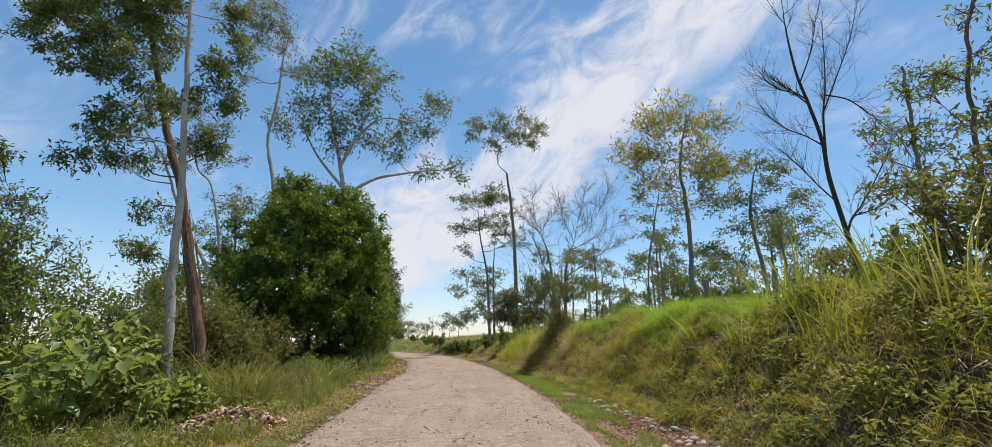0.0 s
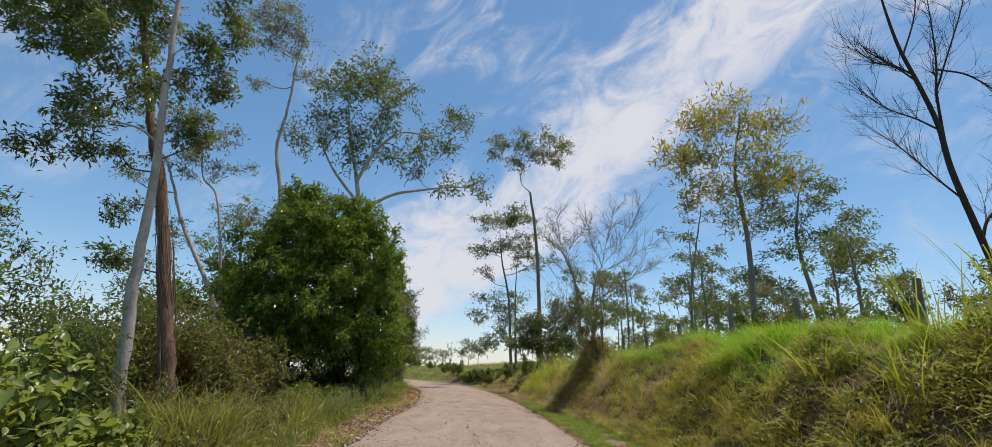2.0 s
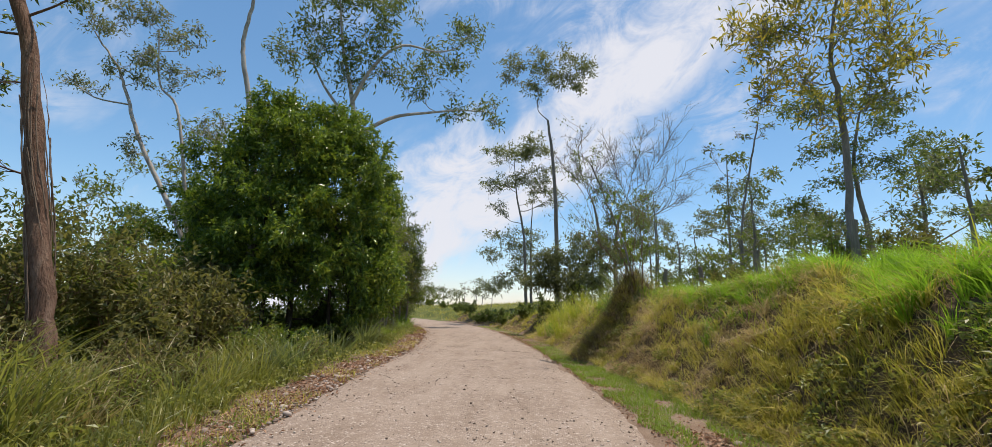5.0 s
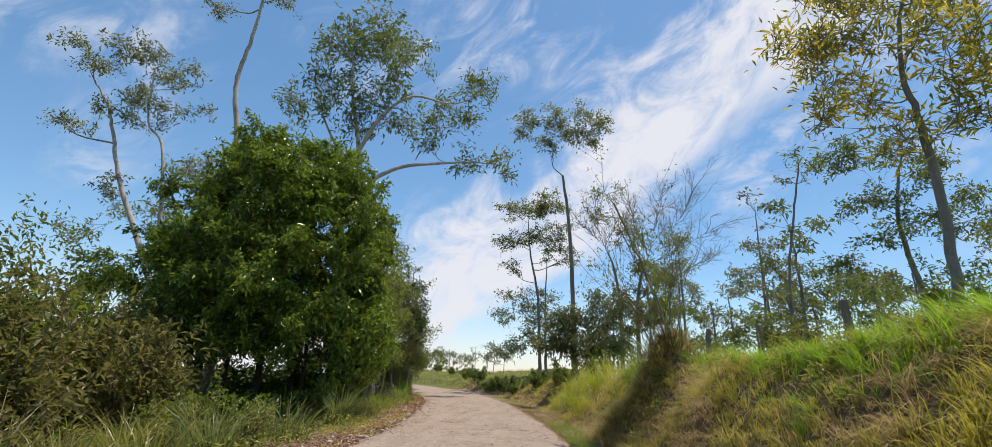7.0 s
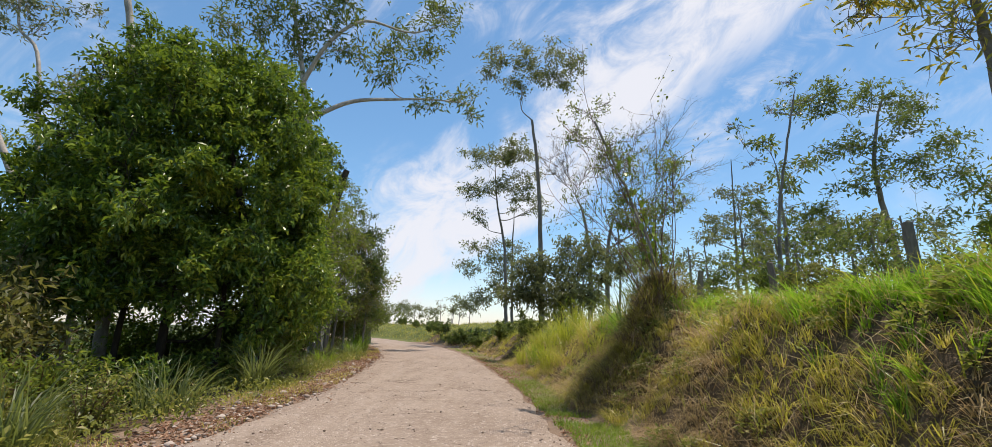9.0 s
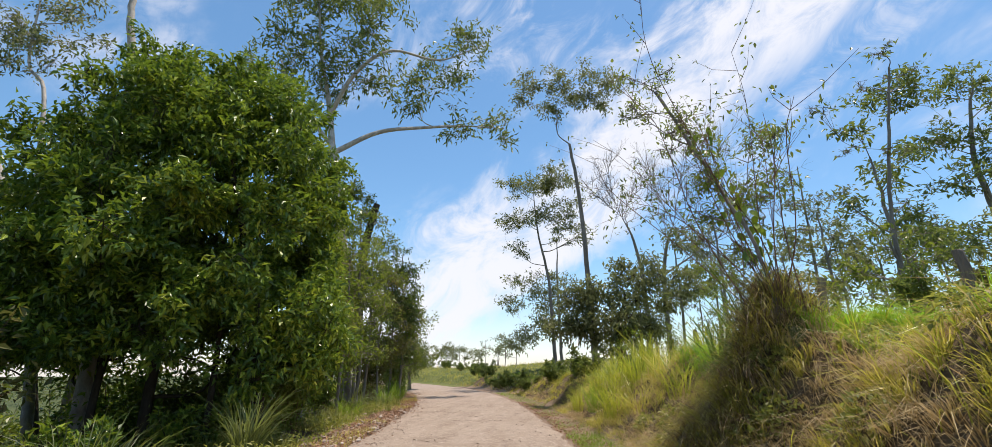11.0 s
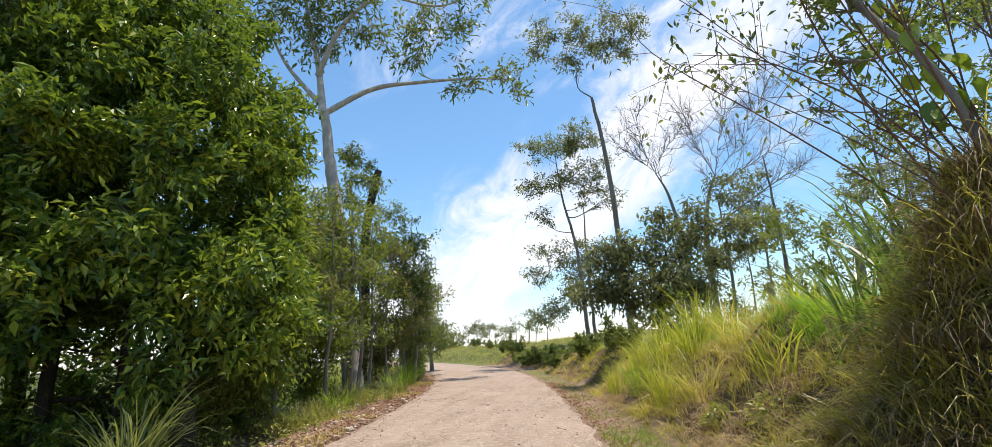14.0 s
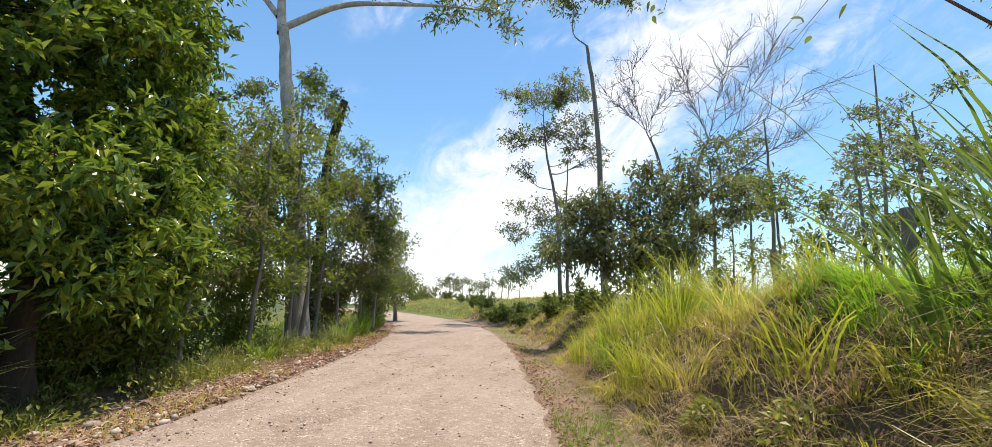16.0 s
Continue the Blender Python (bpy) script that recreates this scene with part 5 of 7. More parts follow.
tree("young_field_tree", "young leafy tree growing in the field behind the fence", 86,
     [(11.8, 28.5, 0), (11.9, 28.5, 4.4), (11.8, 28.5, 5.5)], 0.06,
     [(11.5, 28.8, 5.1, 0.5), (11.3, 28.4, 5.4, 0.36), (10.8, 28.0, 3.6, 0.47), (12.6, 28.0, 3.7, 0.33), (11.1, 27.4, 4.4, 0.43), (11.1, 27.4, 5.1, 0.32), (11.0, 27.9, 4.3, 0.33), (11.6, 28.0, 5.2, 0.43), (12.8, 28.9, 5.2, 0.43)],
     LEAF_MID, 0.24, 80, BARK_GREY, twigs=6, squash=0.7, sats=1, stem_from=0.05)
tree("young_field_tree", "young leafy tree growing in the field behind the fence", 87,
     [(16.5, 33, 0), (16.6, 33, 5.2), (16.5, 33, 7.0)], 0.06,
     [(16.3, 34.1, 6.1, 0.71), (17.3, 33.7, 4.6, 0.67), (16.1, 31.7, 3.9, 0.48), (15.6, 33.6, 4.7, 0.45), (17.4, 33.2, 3.7, 0.45), (15.2, 32.5, 6.9, 0.71), (16.9, 32.0, 5.2, 0.54), (15.9, 31.2, 5.8, 0.67), (17.3, 31.5, 5.6, 0.48)],
     LEAF_GREY, 0.24, 80, BARK_GREY, twigs=6, squash=0.7, sats=1, stem_from=0.05)
tree("young_field_tree", "young leafy tree growing in the field behind the fence", 88,
     [(18, 40, 0), (18.1, 40, 5.5), (18, 40, 7.5)], 0.06,
     [(18.9, 39.8, 7.6, 0.81), (16.3, 39.2, 7.5, 0.69), (17.7, 39.7, 6.9, 0.86), (18.1, 42.1, 6.2, 0.56), (19.4, 39.6, 3.9, 0.87), (15.9, 40.3, 5.7, 0.84), (17.5, 38.7, 4.8, 0.6), (18.3, 39.4, 6.8, 0.61), (17.3, 38.9, 7.8, 0.82)],
     LEAF_MID, 0.24, 80, BARK_GREY, twigs=6, squash=0.7, sats=1, stem_from=0.05)
tree("young_field_tree", "young leafy tree growing in the field behind the fence", 89,
     [(22, 44, 0), (22.1, 44, 5.5), (22, 44, 7.5)], 0.06,
     [(23.7, 44.6, 5.4, 0.63), (23.6, 44.0, 3.9, 0.64), (20.1, 45.0, 7.4, 0.65), (23.4, 43.2, 6.5, 0.91), (22.6, 45.4, 5.3, 0.58), (22.1, 44.4, 4.5, 0.73), (21.1, 41.7, 5.0, 0.72), (21.9, 45.0, 5.4, 0.95), (23.5, 46.0, 6.6, 0.83)],
     LEAF_GREY, 0.24, 80, BARK_GREY, twigs=6, squash=0.7, sats=1, stem_from=0.05)
tree("young_field_tree", "young leafy tree growing in the field behind the fence", 90,
     [(6.0, 50, 0), (6.1, 50, 5.0), (6.0, 50, 6.6)], 0.06,
     [(6.1, 51.1, 4.8, 0.6), (6.6, 50.1, 4.5, 0.45), (4.5, 49.5, 5.5, 0.65), (6.8, 49.3, 6.7, 0.51), (6.8, 48.5, 6.1, 0.62), (7.6, 51.4, 5.9, 0.67), (6.9, 50.4, 4.3, 0.58), (7.4, 49.1, 6.8, 0.59), (5.6, 48.2, 4.9, 0.48)],
     LEAF_MID, 0.24, 80, BARK_GREY, twigs=6, squash=0.7, sats=1, stem_from=0.05)
tree("young_field_tree", "young leafy tree growing in the field behind the fence", 91,
     [(10, 52, 0), (10.1, 52, 5.5), (10, 52, 7.5)], 0.06,
     [(10.7, 53.8, 7.5, 0.74), (9.5, 50.3, 6.6, 0.72), (10.9, 51.4, 7.4, 0.6), (9.1, 51.0, 6.3, 0.84), (8.5, 52.6, 6.9, 0.61), (8.1, 52.3, 7.1, 0.84), (11.0, 51.6, 5.5, 0.71), (11.8, 51.1, 4.9, 0.74), (12.1, 50.6, 3.8, 0.57)],
     LEAF_GREY, 0.24, 80, BARK_GREY, twigs=6, squash=0.7, sats=1, stem_from=0.05)
tree("young_field_tree", "young leafy tree growing in the field behind the fence", 92,
     [(4.4, 44, 0), (4.5, 44, 4.6), (4.4, 44, 5.9)], 0.06,
     [(4.6, 44.3, 4.0, 0.41), (4.7, 44.4, 5.3, 0.53), (3.1, 44.0, 5.7, 0.59), (3.9, 45.1, 5.2, 0.58), (3.6, 44.6, 5.7, 0.47), (3.2, 43.1, 3.9, 0.38), (3.4, 44.3, 3.8, 0.54), (5.1, 44.9, 5.6, 0.53), (5.7, 45.4, 5.1, 0.59)],
     LEAF_MID, 0.24, 80, BARK_GREY, twigs=6, squash=0.7, sats=1, stem_from=0.05)
tree("valley_tree", "rounded dark tree standing down the slope", 33,
     [(-16.28, 16.0, -1.2), (-16.28, 16.0, 1.81), (-16.82, 16.0, 4.34)], 0.2,
     [(-15.7, 15.4, 3.6, 0.82), (-16.7, 15.9, 4.8, 0.65), (-18.4, 16.6, 6.1, 1.37), (-17.6, 15.8, 7.9, 0.7), (-16.5, 16.0, 2.8, 0.84), (-16.4, 15.6, 3.9, 0.80), (-16.4, 16.0, 5.0, 0.80), (-17.3, 16.4, 6.4, 0.80), (-15.8, 15.6, 3.3, 0.80), (-16.3, 16.0, 2.8, 0.80)],
     LEAF_MID, 0.19, 150, BARK_DARK, twigs=18, stem_from=0.1)


# ---- grass of the bank, the verge and the left side ----
def scatter(rng, n, y0, y1, u0, u1, edge_y, edge_x, skew=1.0):
    """Random spots along an edge line, u metres off it."""
    y = rng.uniform(y0, y1, n)
    u = u0 + (u1 - u0) * rng.uniform(0, 1, n) ** skew
    return np.interp(y, edge_y, edge_x) + u, y, u


def sheet(name, label, me, category="grass"):
    return tagged(new(name, me), label, category, kind="stuff")


rng = np.random.default_rng(101)


def tufts(rng, x, y, per, height, width, lean, bow, segs=3, spread=0.07, downhill=0.35, droop=(0.1, 0.7)):
    """Grass growing in small tufts, each with its own height and way of lying."""
    n = len(x)
    k = np.repeat(np.arange(n), per)
    m = len(k)
    px, py = x[k] + rng.normal(0, spread, m), y[k] + rng.normal(0, spread, m)
    th = np.broadcast_to(height, n)[k] * rng.uniform(0.55, 1.3, n)[k] * rng.uniform(0.6, 1.2, m)
    ta = rng.uniform(0, 2 * np.pi, n)[k] + rng.normal(0, 1.9, m)
    mag = lean * rng.uniform(0.15, 1.6, m)
    ln = np.stack([np.cos(ta) * mag - downhill * lean, np.sin(ta) * mag], 1)
    return blades(rng, on_land(px, py, -0.03), th, width * rng.uniform(0.6, 1.4, m), ln, rng.uniform(*droop, m) * bow, segs)


def fountains(rng, x, y, per, height, width, lean, segs=2, spread=0.05, down=0.3, droop=(0.2, 0.9)):
    """Grass tussocks: blades arching outwards from a common root, bent down the slope."""
    n = len(x)
    k = np.repeat(np.arange(n), per)
    m = len(k)
    az, q = rng.uniform(0, 2 * np.pi, m), np.sqrt(rng.uniform(0, 1, m)) * spread
    th = (np.broadcast_to(height, n) * rng.uniform(0.7, 1.3, n))[k] * rng.uniform(0.45, 1.15, m)
    way_ = az + rng.normal(0, 0.6, m)
    mag = lean * rng.uniform(0.1, 1.5, m)
    own = rng.normal(0, 0.25, (n, 2))[k]
    ln = np.stack([np.cos(way_) * mag - down, np.sin(way_) * mag], 1) + own
    return blades(rng, on_land(x[k] + np.cos(az) * q, y[k] + np.sin(az) * q, -0.04), th, width * rng.uniform(0.6, 1.4, m), ln, rng.uniform(*droop, m), segs)


# the bank's cover: olive tussocks low down, fresh green on the crest, straw between them
olive, fresh_, straw, thatch = [], [], [], []
for y0, y1, n, per in ((-9, 3, 300, 16), (3, 9, 760, 30), (9, 16, 1150, 32), (16, 27, 1550, 28), (27, 36, 760, 22), (36, 48, 560, 14), (48, 66, 420, 10)):
    x, y, u = scatter(rng, n, y0, y1, 0.05, 4.0, YB, BANK, 1.15)
    mound = np.hypot((x - 2.4) / 1.1, (y - 22.9) / 0.5) < 1
    green = ease(1.0, 2.1, u + 0.6 * rough_field(x, y, 1.2, 24)) * ease(7.5, 10, y) * (1 - 0.6 * ease(27, 34, y)) * (1 - 0.8 * ease(18.3, 20, y) * ease(23, 22, y)) > rng.uniform(0.15, 0.9, n)
    dry = (rough_field(x, y, 0.9, 25) + 0.5 * ease(14, 20, y) * ease(1.4, 0.2, u) + 0.5 * np.exp(-((y - 21.2) / 1.4) ** 2) + 0.3 * np.exp(-((y - 25) / 1.5) ** 2) > 0.56) & ~green
    gap = (rough_field(x, y, 0.55, 21) < -0.75) | mound
    near = np.where(y < 8.5, 0.75, 1.0)
    for pick, put, h, w, lean, droop in ((~green & ~dry & ~gap, olive, 0.40, 0.011, 0.75, (0.2, 1.0)), (green & ~mound, fresh_, 0.46, 0.012, 0.55, (0.1, 0.6)), (dry & ~mound, straw, 0.34, 0.010, 1.0, (0.4, 1.3))):
        xs, ys = x[pick], y[pick]
        if len(xs):
            put.append(fountains(rng, xs, ys, per, (h + 0.10 * rough_field(xs, ys, 1.1, 22)) * near[pick], w * (1 + 0.5 * ease(25, 45, (y0 + y1) / 2)), lean, 3 if y1 == 9 else 2, 0.055, 0.3 if put is not straw else 0.5, droop))
    x, y, u = scatter(rng, n // 7, y0, y1, 0.0, 1.1, YB, BANK)
    thatch.append(fountains(rng, x, y, 9, 0.24, 0.011, 1.2, 2, 0.12, 0.6, (0.6, 1.6)))
sheet("bank_grass", "olive and yellow-green tussocks covering the road bank", mesh("bank_grass", *joined([p for p in olive if p[1].size]), GRASS))
sheet("green_bank_grass", "fresh green grass along the bank's top", mesh("green_bank_grass", *joined(fresh_), GRASS_FRESH))
sheet("dry_bank_grass", "straw-coloured dry grass on the cut face", mesh("dry_bank_grass", *joined(straw), GRASS_DRY))
sheet("dead_thatch", "brown dead grass and roots hanging on the cut face", mesh("dead_thatch", *joined(thatch), GRASS_BROWN))

# long single blades standing over the tussocks
x, y, u = scatter(rng, 3600, 3.5, 46, 0.5, 3.4, YB, BANK)
keep = (rough_field(x, y, 1.3, 23) > -0.1) & (np.hypot(x - 2.6, y - 22.8) > 0.9)
x, y = x[keep], y[keep]
sheet("tall_bank_grass", "long bright yellow-green blades standing over the bank", mesh("tall_bank_grass", *tufts(rng, x, y, 2, 0.62, 0.013, 0.75, 0.8, 4, 0.05, 0.3, (0.2, 0.9)), GRASS_YELLOW))
# long bleached stalks lying over the bank
x, y, u = scatter(rng, 2400, 3.5, 30, 0.1, 2.4, YB, BANK)
sheet("straw_stalks", "long bleached grass stalks lying over the bank", mesh("straw_stalks", *tufts(rng, x, y, 3, 0.5, 0.009, 1.1, 1.2, 3, 0.05, 0.3, (0.3, 1.0)), GRASS_DRY))

# low weeds with small leaves on the near bank
x, y, u = scatter(rng, 16000, 3.0, 14, 0.0, 2.0, YB, BANK)
keep = rough_field(x, y, 0.9, 26) > 0.35 * ease(8, 12, y) + 0.15
x, y = x[keep], y[keep]
k = len(x)
pos = on_land(x, y, 0) + np.stack([rng.normal(0, 0.03, k), rng.normal(0, 0.03, k), rng.uniform(0.02, 0.34, k)], 1)
L = rng.uniform(0.035, 0.09, k)
sheet("bank_weeds", "small-leaved creeping weeds on the bank", mesh("bank_weeds", *leaves(rng, pos, unit(rng.normal(0, 1, (k, 3))), L, L * 0.5), LEAF_WEED), "weeds")

# low mounds of small-leaved herbs with dark gaps between them
pos, way_ = [], []
for i in range(190):
    y0 = 3.2 + 7.5 * rng.uniform() if i < 125 else 10 + 17 * rng.uniform()
    u0 = rng.uniform(0.05, 2.1)
    x0 = float(np.interp(y0, YB, BANK)) + u0
    rr = rng.uniform(0.16, 0.36)
    k = int(1500 * rr * rr) + 60
    q = unit(rng.normal(0, 1, (k, 3))) * rng.uniform(0.55, 1.0, (k, 1)) ** 0.5
    q[:, 2] = np.abs(q[:, 2])
    pos.append(np.array([x0, y0, float(land(x0, y0)) - 0.03]) + q * rr * [1, 1, 1.15])
    way_.append(unit(q * [1, 1, 0.4] + rng.normal(0, 0.6, q.shape)))
pos, way_ = np.vstack(pos), np.vstack(way_)
L = rng.uniform(0.04, 0.10, len(pos))
sheet("weed_cushions", "low mounds of small-leaved herbs among the bank's grass", mesh("weed_cushions", *leaves(rng, pos, way_, L, L * 0.55, 0.15, 0.9), LEAF_HERB), "weeds")

# verge turf beside the gravel
pieces = []
for y0, y1, n in ((3, 8, 9000), (8, 28, 44000), (28, 50, 12000)):
    y = rng.uniform(y0, y1, n)
    r, b = np.interp(y, YR, ROAD_R), np.interp(y, YB, BANK)
    x = r + (b + 0.3 - r) * rng.uniform(0.02, 1, n)
    share = (x - r) / (b - r)
    keep = (rough_field(x, y, 0.7, 27) > -0.55) & (share > 0.10 + 0.08 * rough_field(x, y, 0.5, 28)) & ((share < 0.55 + 0.15 * rough_field(x, y, 0.6, 29)) | (y > 10.5)) & (rng.uniform(0, 1, n) < 1.0 - 0.6 * ease(21, 25, y))
    x, y = x[keep], y[keep]
    k = len(x)
    pieces.append(blades(rng, on_land(x, y, -0.01), rng.uniform(0.05, 0.17, k), 0.007 * rng.uniform(0.7, 1.5, k), rng.uniform(0.1, 1.2, k), rng.uniform(0.1, 0.5, k), 2))
sheet("verge_grass", "short bright green turf along the gravel's edge", mesh("verge_grass", *joined(pieces), GRASS_GREEN))

# the left side: rank grass and weeds
pieces = []
for y0, y1, n, u1 in ((-10, 2, 600, 7.5), (2, 34, 4200, 6.5), (34, 62, 1500, 5.0)):
    x, y, u = scatter(rng, n, y0, y1, -u1, -0.75, YS, ROAD_L, 0.8)
    keep = (rough_field(x, y, 0.9, 31) > 0.12) & (np.hypot((x + 5.0) / 1.4, (y - 9.7) / 1.1) > 1) & ((y < 17) | (y > 34) | (u < -1.25))
    x, y = x[keep], y[keep]
    pieces.append(fountains(rng, x, y, 12, 0.62 + 0.3 * rough_field(x, y, 1.3, 32), 0.017, 0.6, 2, 0.07, 0.0, (0.2, 1.0)))
sheet("left_bank_grass", "rank green grass below the trees", mesh("left_bank_grass", *joined(pieces), GRASS_SHADE))
x, y, u = scatter(rng, 16000, 5, 46, -1.7, -0.05, YS, ROAD_L)
keep = rough_field(x, y, 1.0, 33) > 0.0
x, y = x[keep], y[keep]
k = len(x)
nw = 15000
yw = rng.uniform(6, 40, nw)
xw = np.interp(yw, YS, ROAD_L) - rng.uniform(0.85, 3.6, nw)
keep = rough_field(xw, yw, 0.8, 36) > -0.25
xw, yw = xw[keep], yw[keep]
nw = len(xw)
lw = rng.uniform(0.05, 0.13, nw)
sheet("left_weeds", "low leafy weeds filling the shade between the tussocks", mesh("left_weeds", *leaves(rng, on_land(xw, yw, 0) + np.stack([0 * xw, 0 * xw, rng.uniform(0.02, 0.4, nw) * (0.7 + 0.5 * rough_field(xw, yw, 0.7, 37))], 1), unit(rng.normal(0, 1, (nw, 3))), lw, lw * 0.5, 0.15, 0.9), LEAF_HERB), "weeds")
yg = rng.uniform(4, 14.5, 5200)
xg = np.interp(yg, YS, ROAD_L) - np.abs(rng.normal(0.3, 0.3, 5200))
keep = rough_field(xg, yg, 0.8, 35) > -0.15
xg, yg = xg[keep], yg[keep]
sheet("edge_turf", "short bright green turf along the gravel beside the trees", mesh("edge_turf", *blades(rng, on_land(xg, yg, -0.02), rng.uniform(0.05, 0.18, len(xg)), 0.008 * rng.uniform(0.6, 1.4, len(xg)), rng.uniform(0.1, 1.0, len(xg)), rng.uniform(0.1, 0.5, len(xg)), 2), GRASS_GREEN))
sheet("edge_grass", "thin grass growing through the leaf litter", mesh("edge_grass", *blades(rng, on_land(x, y, -0.02), rng.uniform(0.06, 0.22, k), 0.010 * rng.uniform(0.6, 1.4, k), rng.uniform(0.1, 0.9, k), rng.uniform(0.1, 0.4, k), 3), GRASS), "grass")

# field beyond the road's bend, and the slope behind the trees
x = rng.uniform(-34, 6, 18000)
y = rng.uniform(56, 104, 18000)
keep = (x > np.interp(y, YB, BANK) + 0.2) | (x < np.interp(y, YS, ROAD_L) - 1)
x, y = x[keep], y[keep]
k = len(x)
sheet("field_grass", "sunlit pasture beyond the bend", mesh("field_grass", *blades(rng, on_land(x, y, -0.03), rng.uniform(0.2, 0.6, k), 0.035 * rng.uniform(0.6, 1.4, k), rng.uniform(0.1, 0.8, k), rng.uniform(0.1, 0.4, k), 2), GRASS), "grass")
x = rng.uniform(-60, -11, 24000)
y = rng.uniform(4, 64, 24000)
keep = x < np.interp(y, YS, ROAD_L) - 5.5
x, y = x[keep], y[keep]
k = len(x)
sheet("slope_weeds", "overgrown weeds on the falling slope", mesh("slope_weeds", *leaves(rng, on_land(x, y, 0) + np.stack([0 * x, 0 * x, rng.uniform(0, 0.9, k) * (0.6 + 0.4 * rough_field(x, y, 4, 41))], 1), unit(rng.normal(0, 1, (k, 3)) + [0, 0, 0.6]), rng.uniform(0.2, 0.5, k), 0.12), LEAF_LIGHT), "weeds")

# woods across the valley
N = 1100
x, y = rng.uniform(-420, -70, N), rng.uniform(-60, 420, N)
rr = rng.uniform(1.5, 4.0, N)
cen = on_land(x, y, 0) + np.stack([0 * x, 0 * x, rr * 0.8], 1)
pick = np.repeat(np.arange(N), 30)
q = unit(rng.normal(0, 1, (len(pick), 3))) * [1, 1, 0.8]
L = rr[pick] * rng.uniform(0.35, 0.6, len(pick))
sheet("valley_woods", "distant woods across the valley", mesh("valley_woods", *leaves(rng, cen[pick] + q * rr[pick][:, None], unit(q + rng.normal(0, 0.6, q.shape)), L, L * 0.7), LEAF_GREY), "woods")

# tussocks along the left edge
for i, (x, y, h, n, mat_) in enumerate([(-5.5, 17.9, 1.75, 170, GRASS_REED), (-6.2, 18.4, 1.6, 150, GRASS_REED), (-5.9, 20.9, 1.35, 150, GRASS_REED), (-6.2, 24.4, 1.45, 190, GRASS_REED),
                                   (-5.4, 14.2, 0.9, 150, GRASS_SHADE), (-6.0, 15.6, 1.1, 150, GRASS_SHADE), (-6.7, 13.2, 1.2, 170, GRASS_SHADE), (-5.4, 11.6, 0.9, 140, GRASS_SHADE), (-6.4, 11.2, 1.1, 160, GRASS_SHADE), (-6.0, 13.0, 1.1, 160, GRASS_SHADE), (-5.6, 12.6, 1.0, 160, GRASS_SHADE), (-7.2, 14.6, 1.2, 160, GRASS_SHADE), (-6.2, 16.8, 1.1, 150, GRASS_SHADE),
                                   (-7.3, 16.8, 1.0, 120, GRASS_GREEN), (-8.4, 34.0, 1.1, 150, GRASS_REED), (-8.0, 36.6, 1.3, 170, GRASS_REED), (-8.5, 38.4, 1.4, 170, GRASS_GREEN), (-8.9, 40.4, 1.3, 160, GRASS_GREEN),
                                   (-9.9, 43.4, 1.3, 150, GRASS_GREEN), (-10.6, 46.2, 1.2, 150, GRASS_GREEN), (-6.7, 19.6, 0.9, 110, GRASS_REED), (-7.4, 29.8, 0.9, 110, GRASS_REED), (-7.6, 32.2, 0.8, 110, GRASS_GREEN),
                                   (-5.9, 12.0, 1.5, 170, GRASS_SHADE), (-6.6, 12.4, 1.6, 170, GRASS_SHADE), (-6.3, 14.2, 1.6, 170, GRASS_SHADE), (-6.9, 15.7, 1.5, 170, GRASS_SHADE), (-5.5, 15.2, 1.2, 150, GRASS_SHADE), (-5.6, 16.5, 1.3, 150, GRASS_SHADE), (-7.6, 12.9, 1.6, 150, GRASS_SHADE), (-7.9, 15.0, 1.5, 150, GRASS_SHADE), (-6.9, 17.7, 1.4, 150, GRASS_SHADE)]):
    mat_, n, h = (GRASS_OLD if i % 4 == 2 and mat_ is GRASS_SHADE else mat_), int(n * (0.6 + 0.15 * (i % 4))), h * (0.8 + 0.13 * (i % 5))
    tussock("grass_tussock", "half-dry straw and green grass tussock under the trees" if mat_ is GRASS_OLD else "arching reed-like grass tussock at the road's edge" if mat_ is GRASS_REED else "green long-bladed grass tussock under the trees", 200 + i, (x, y, float(land(x, y))), n, h, 0.028, mat_, 0.22 + 0.12 * (i % 3))

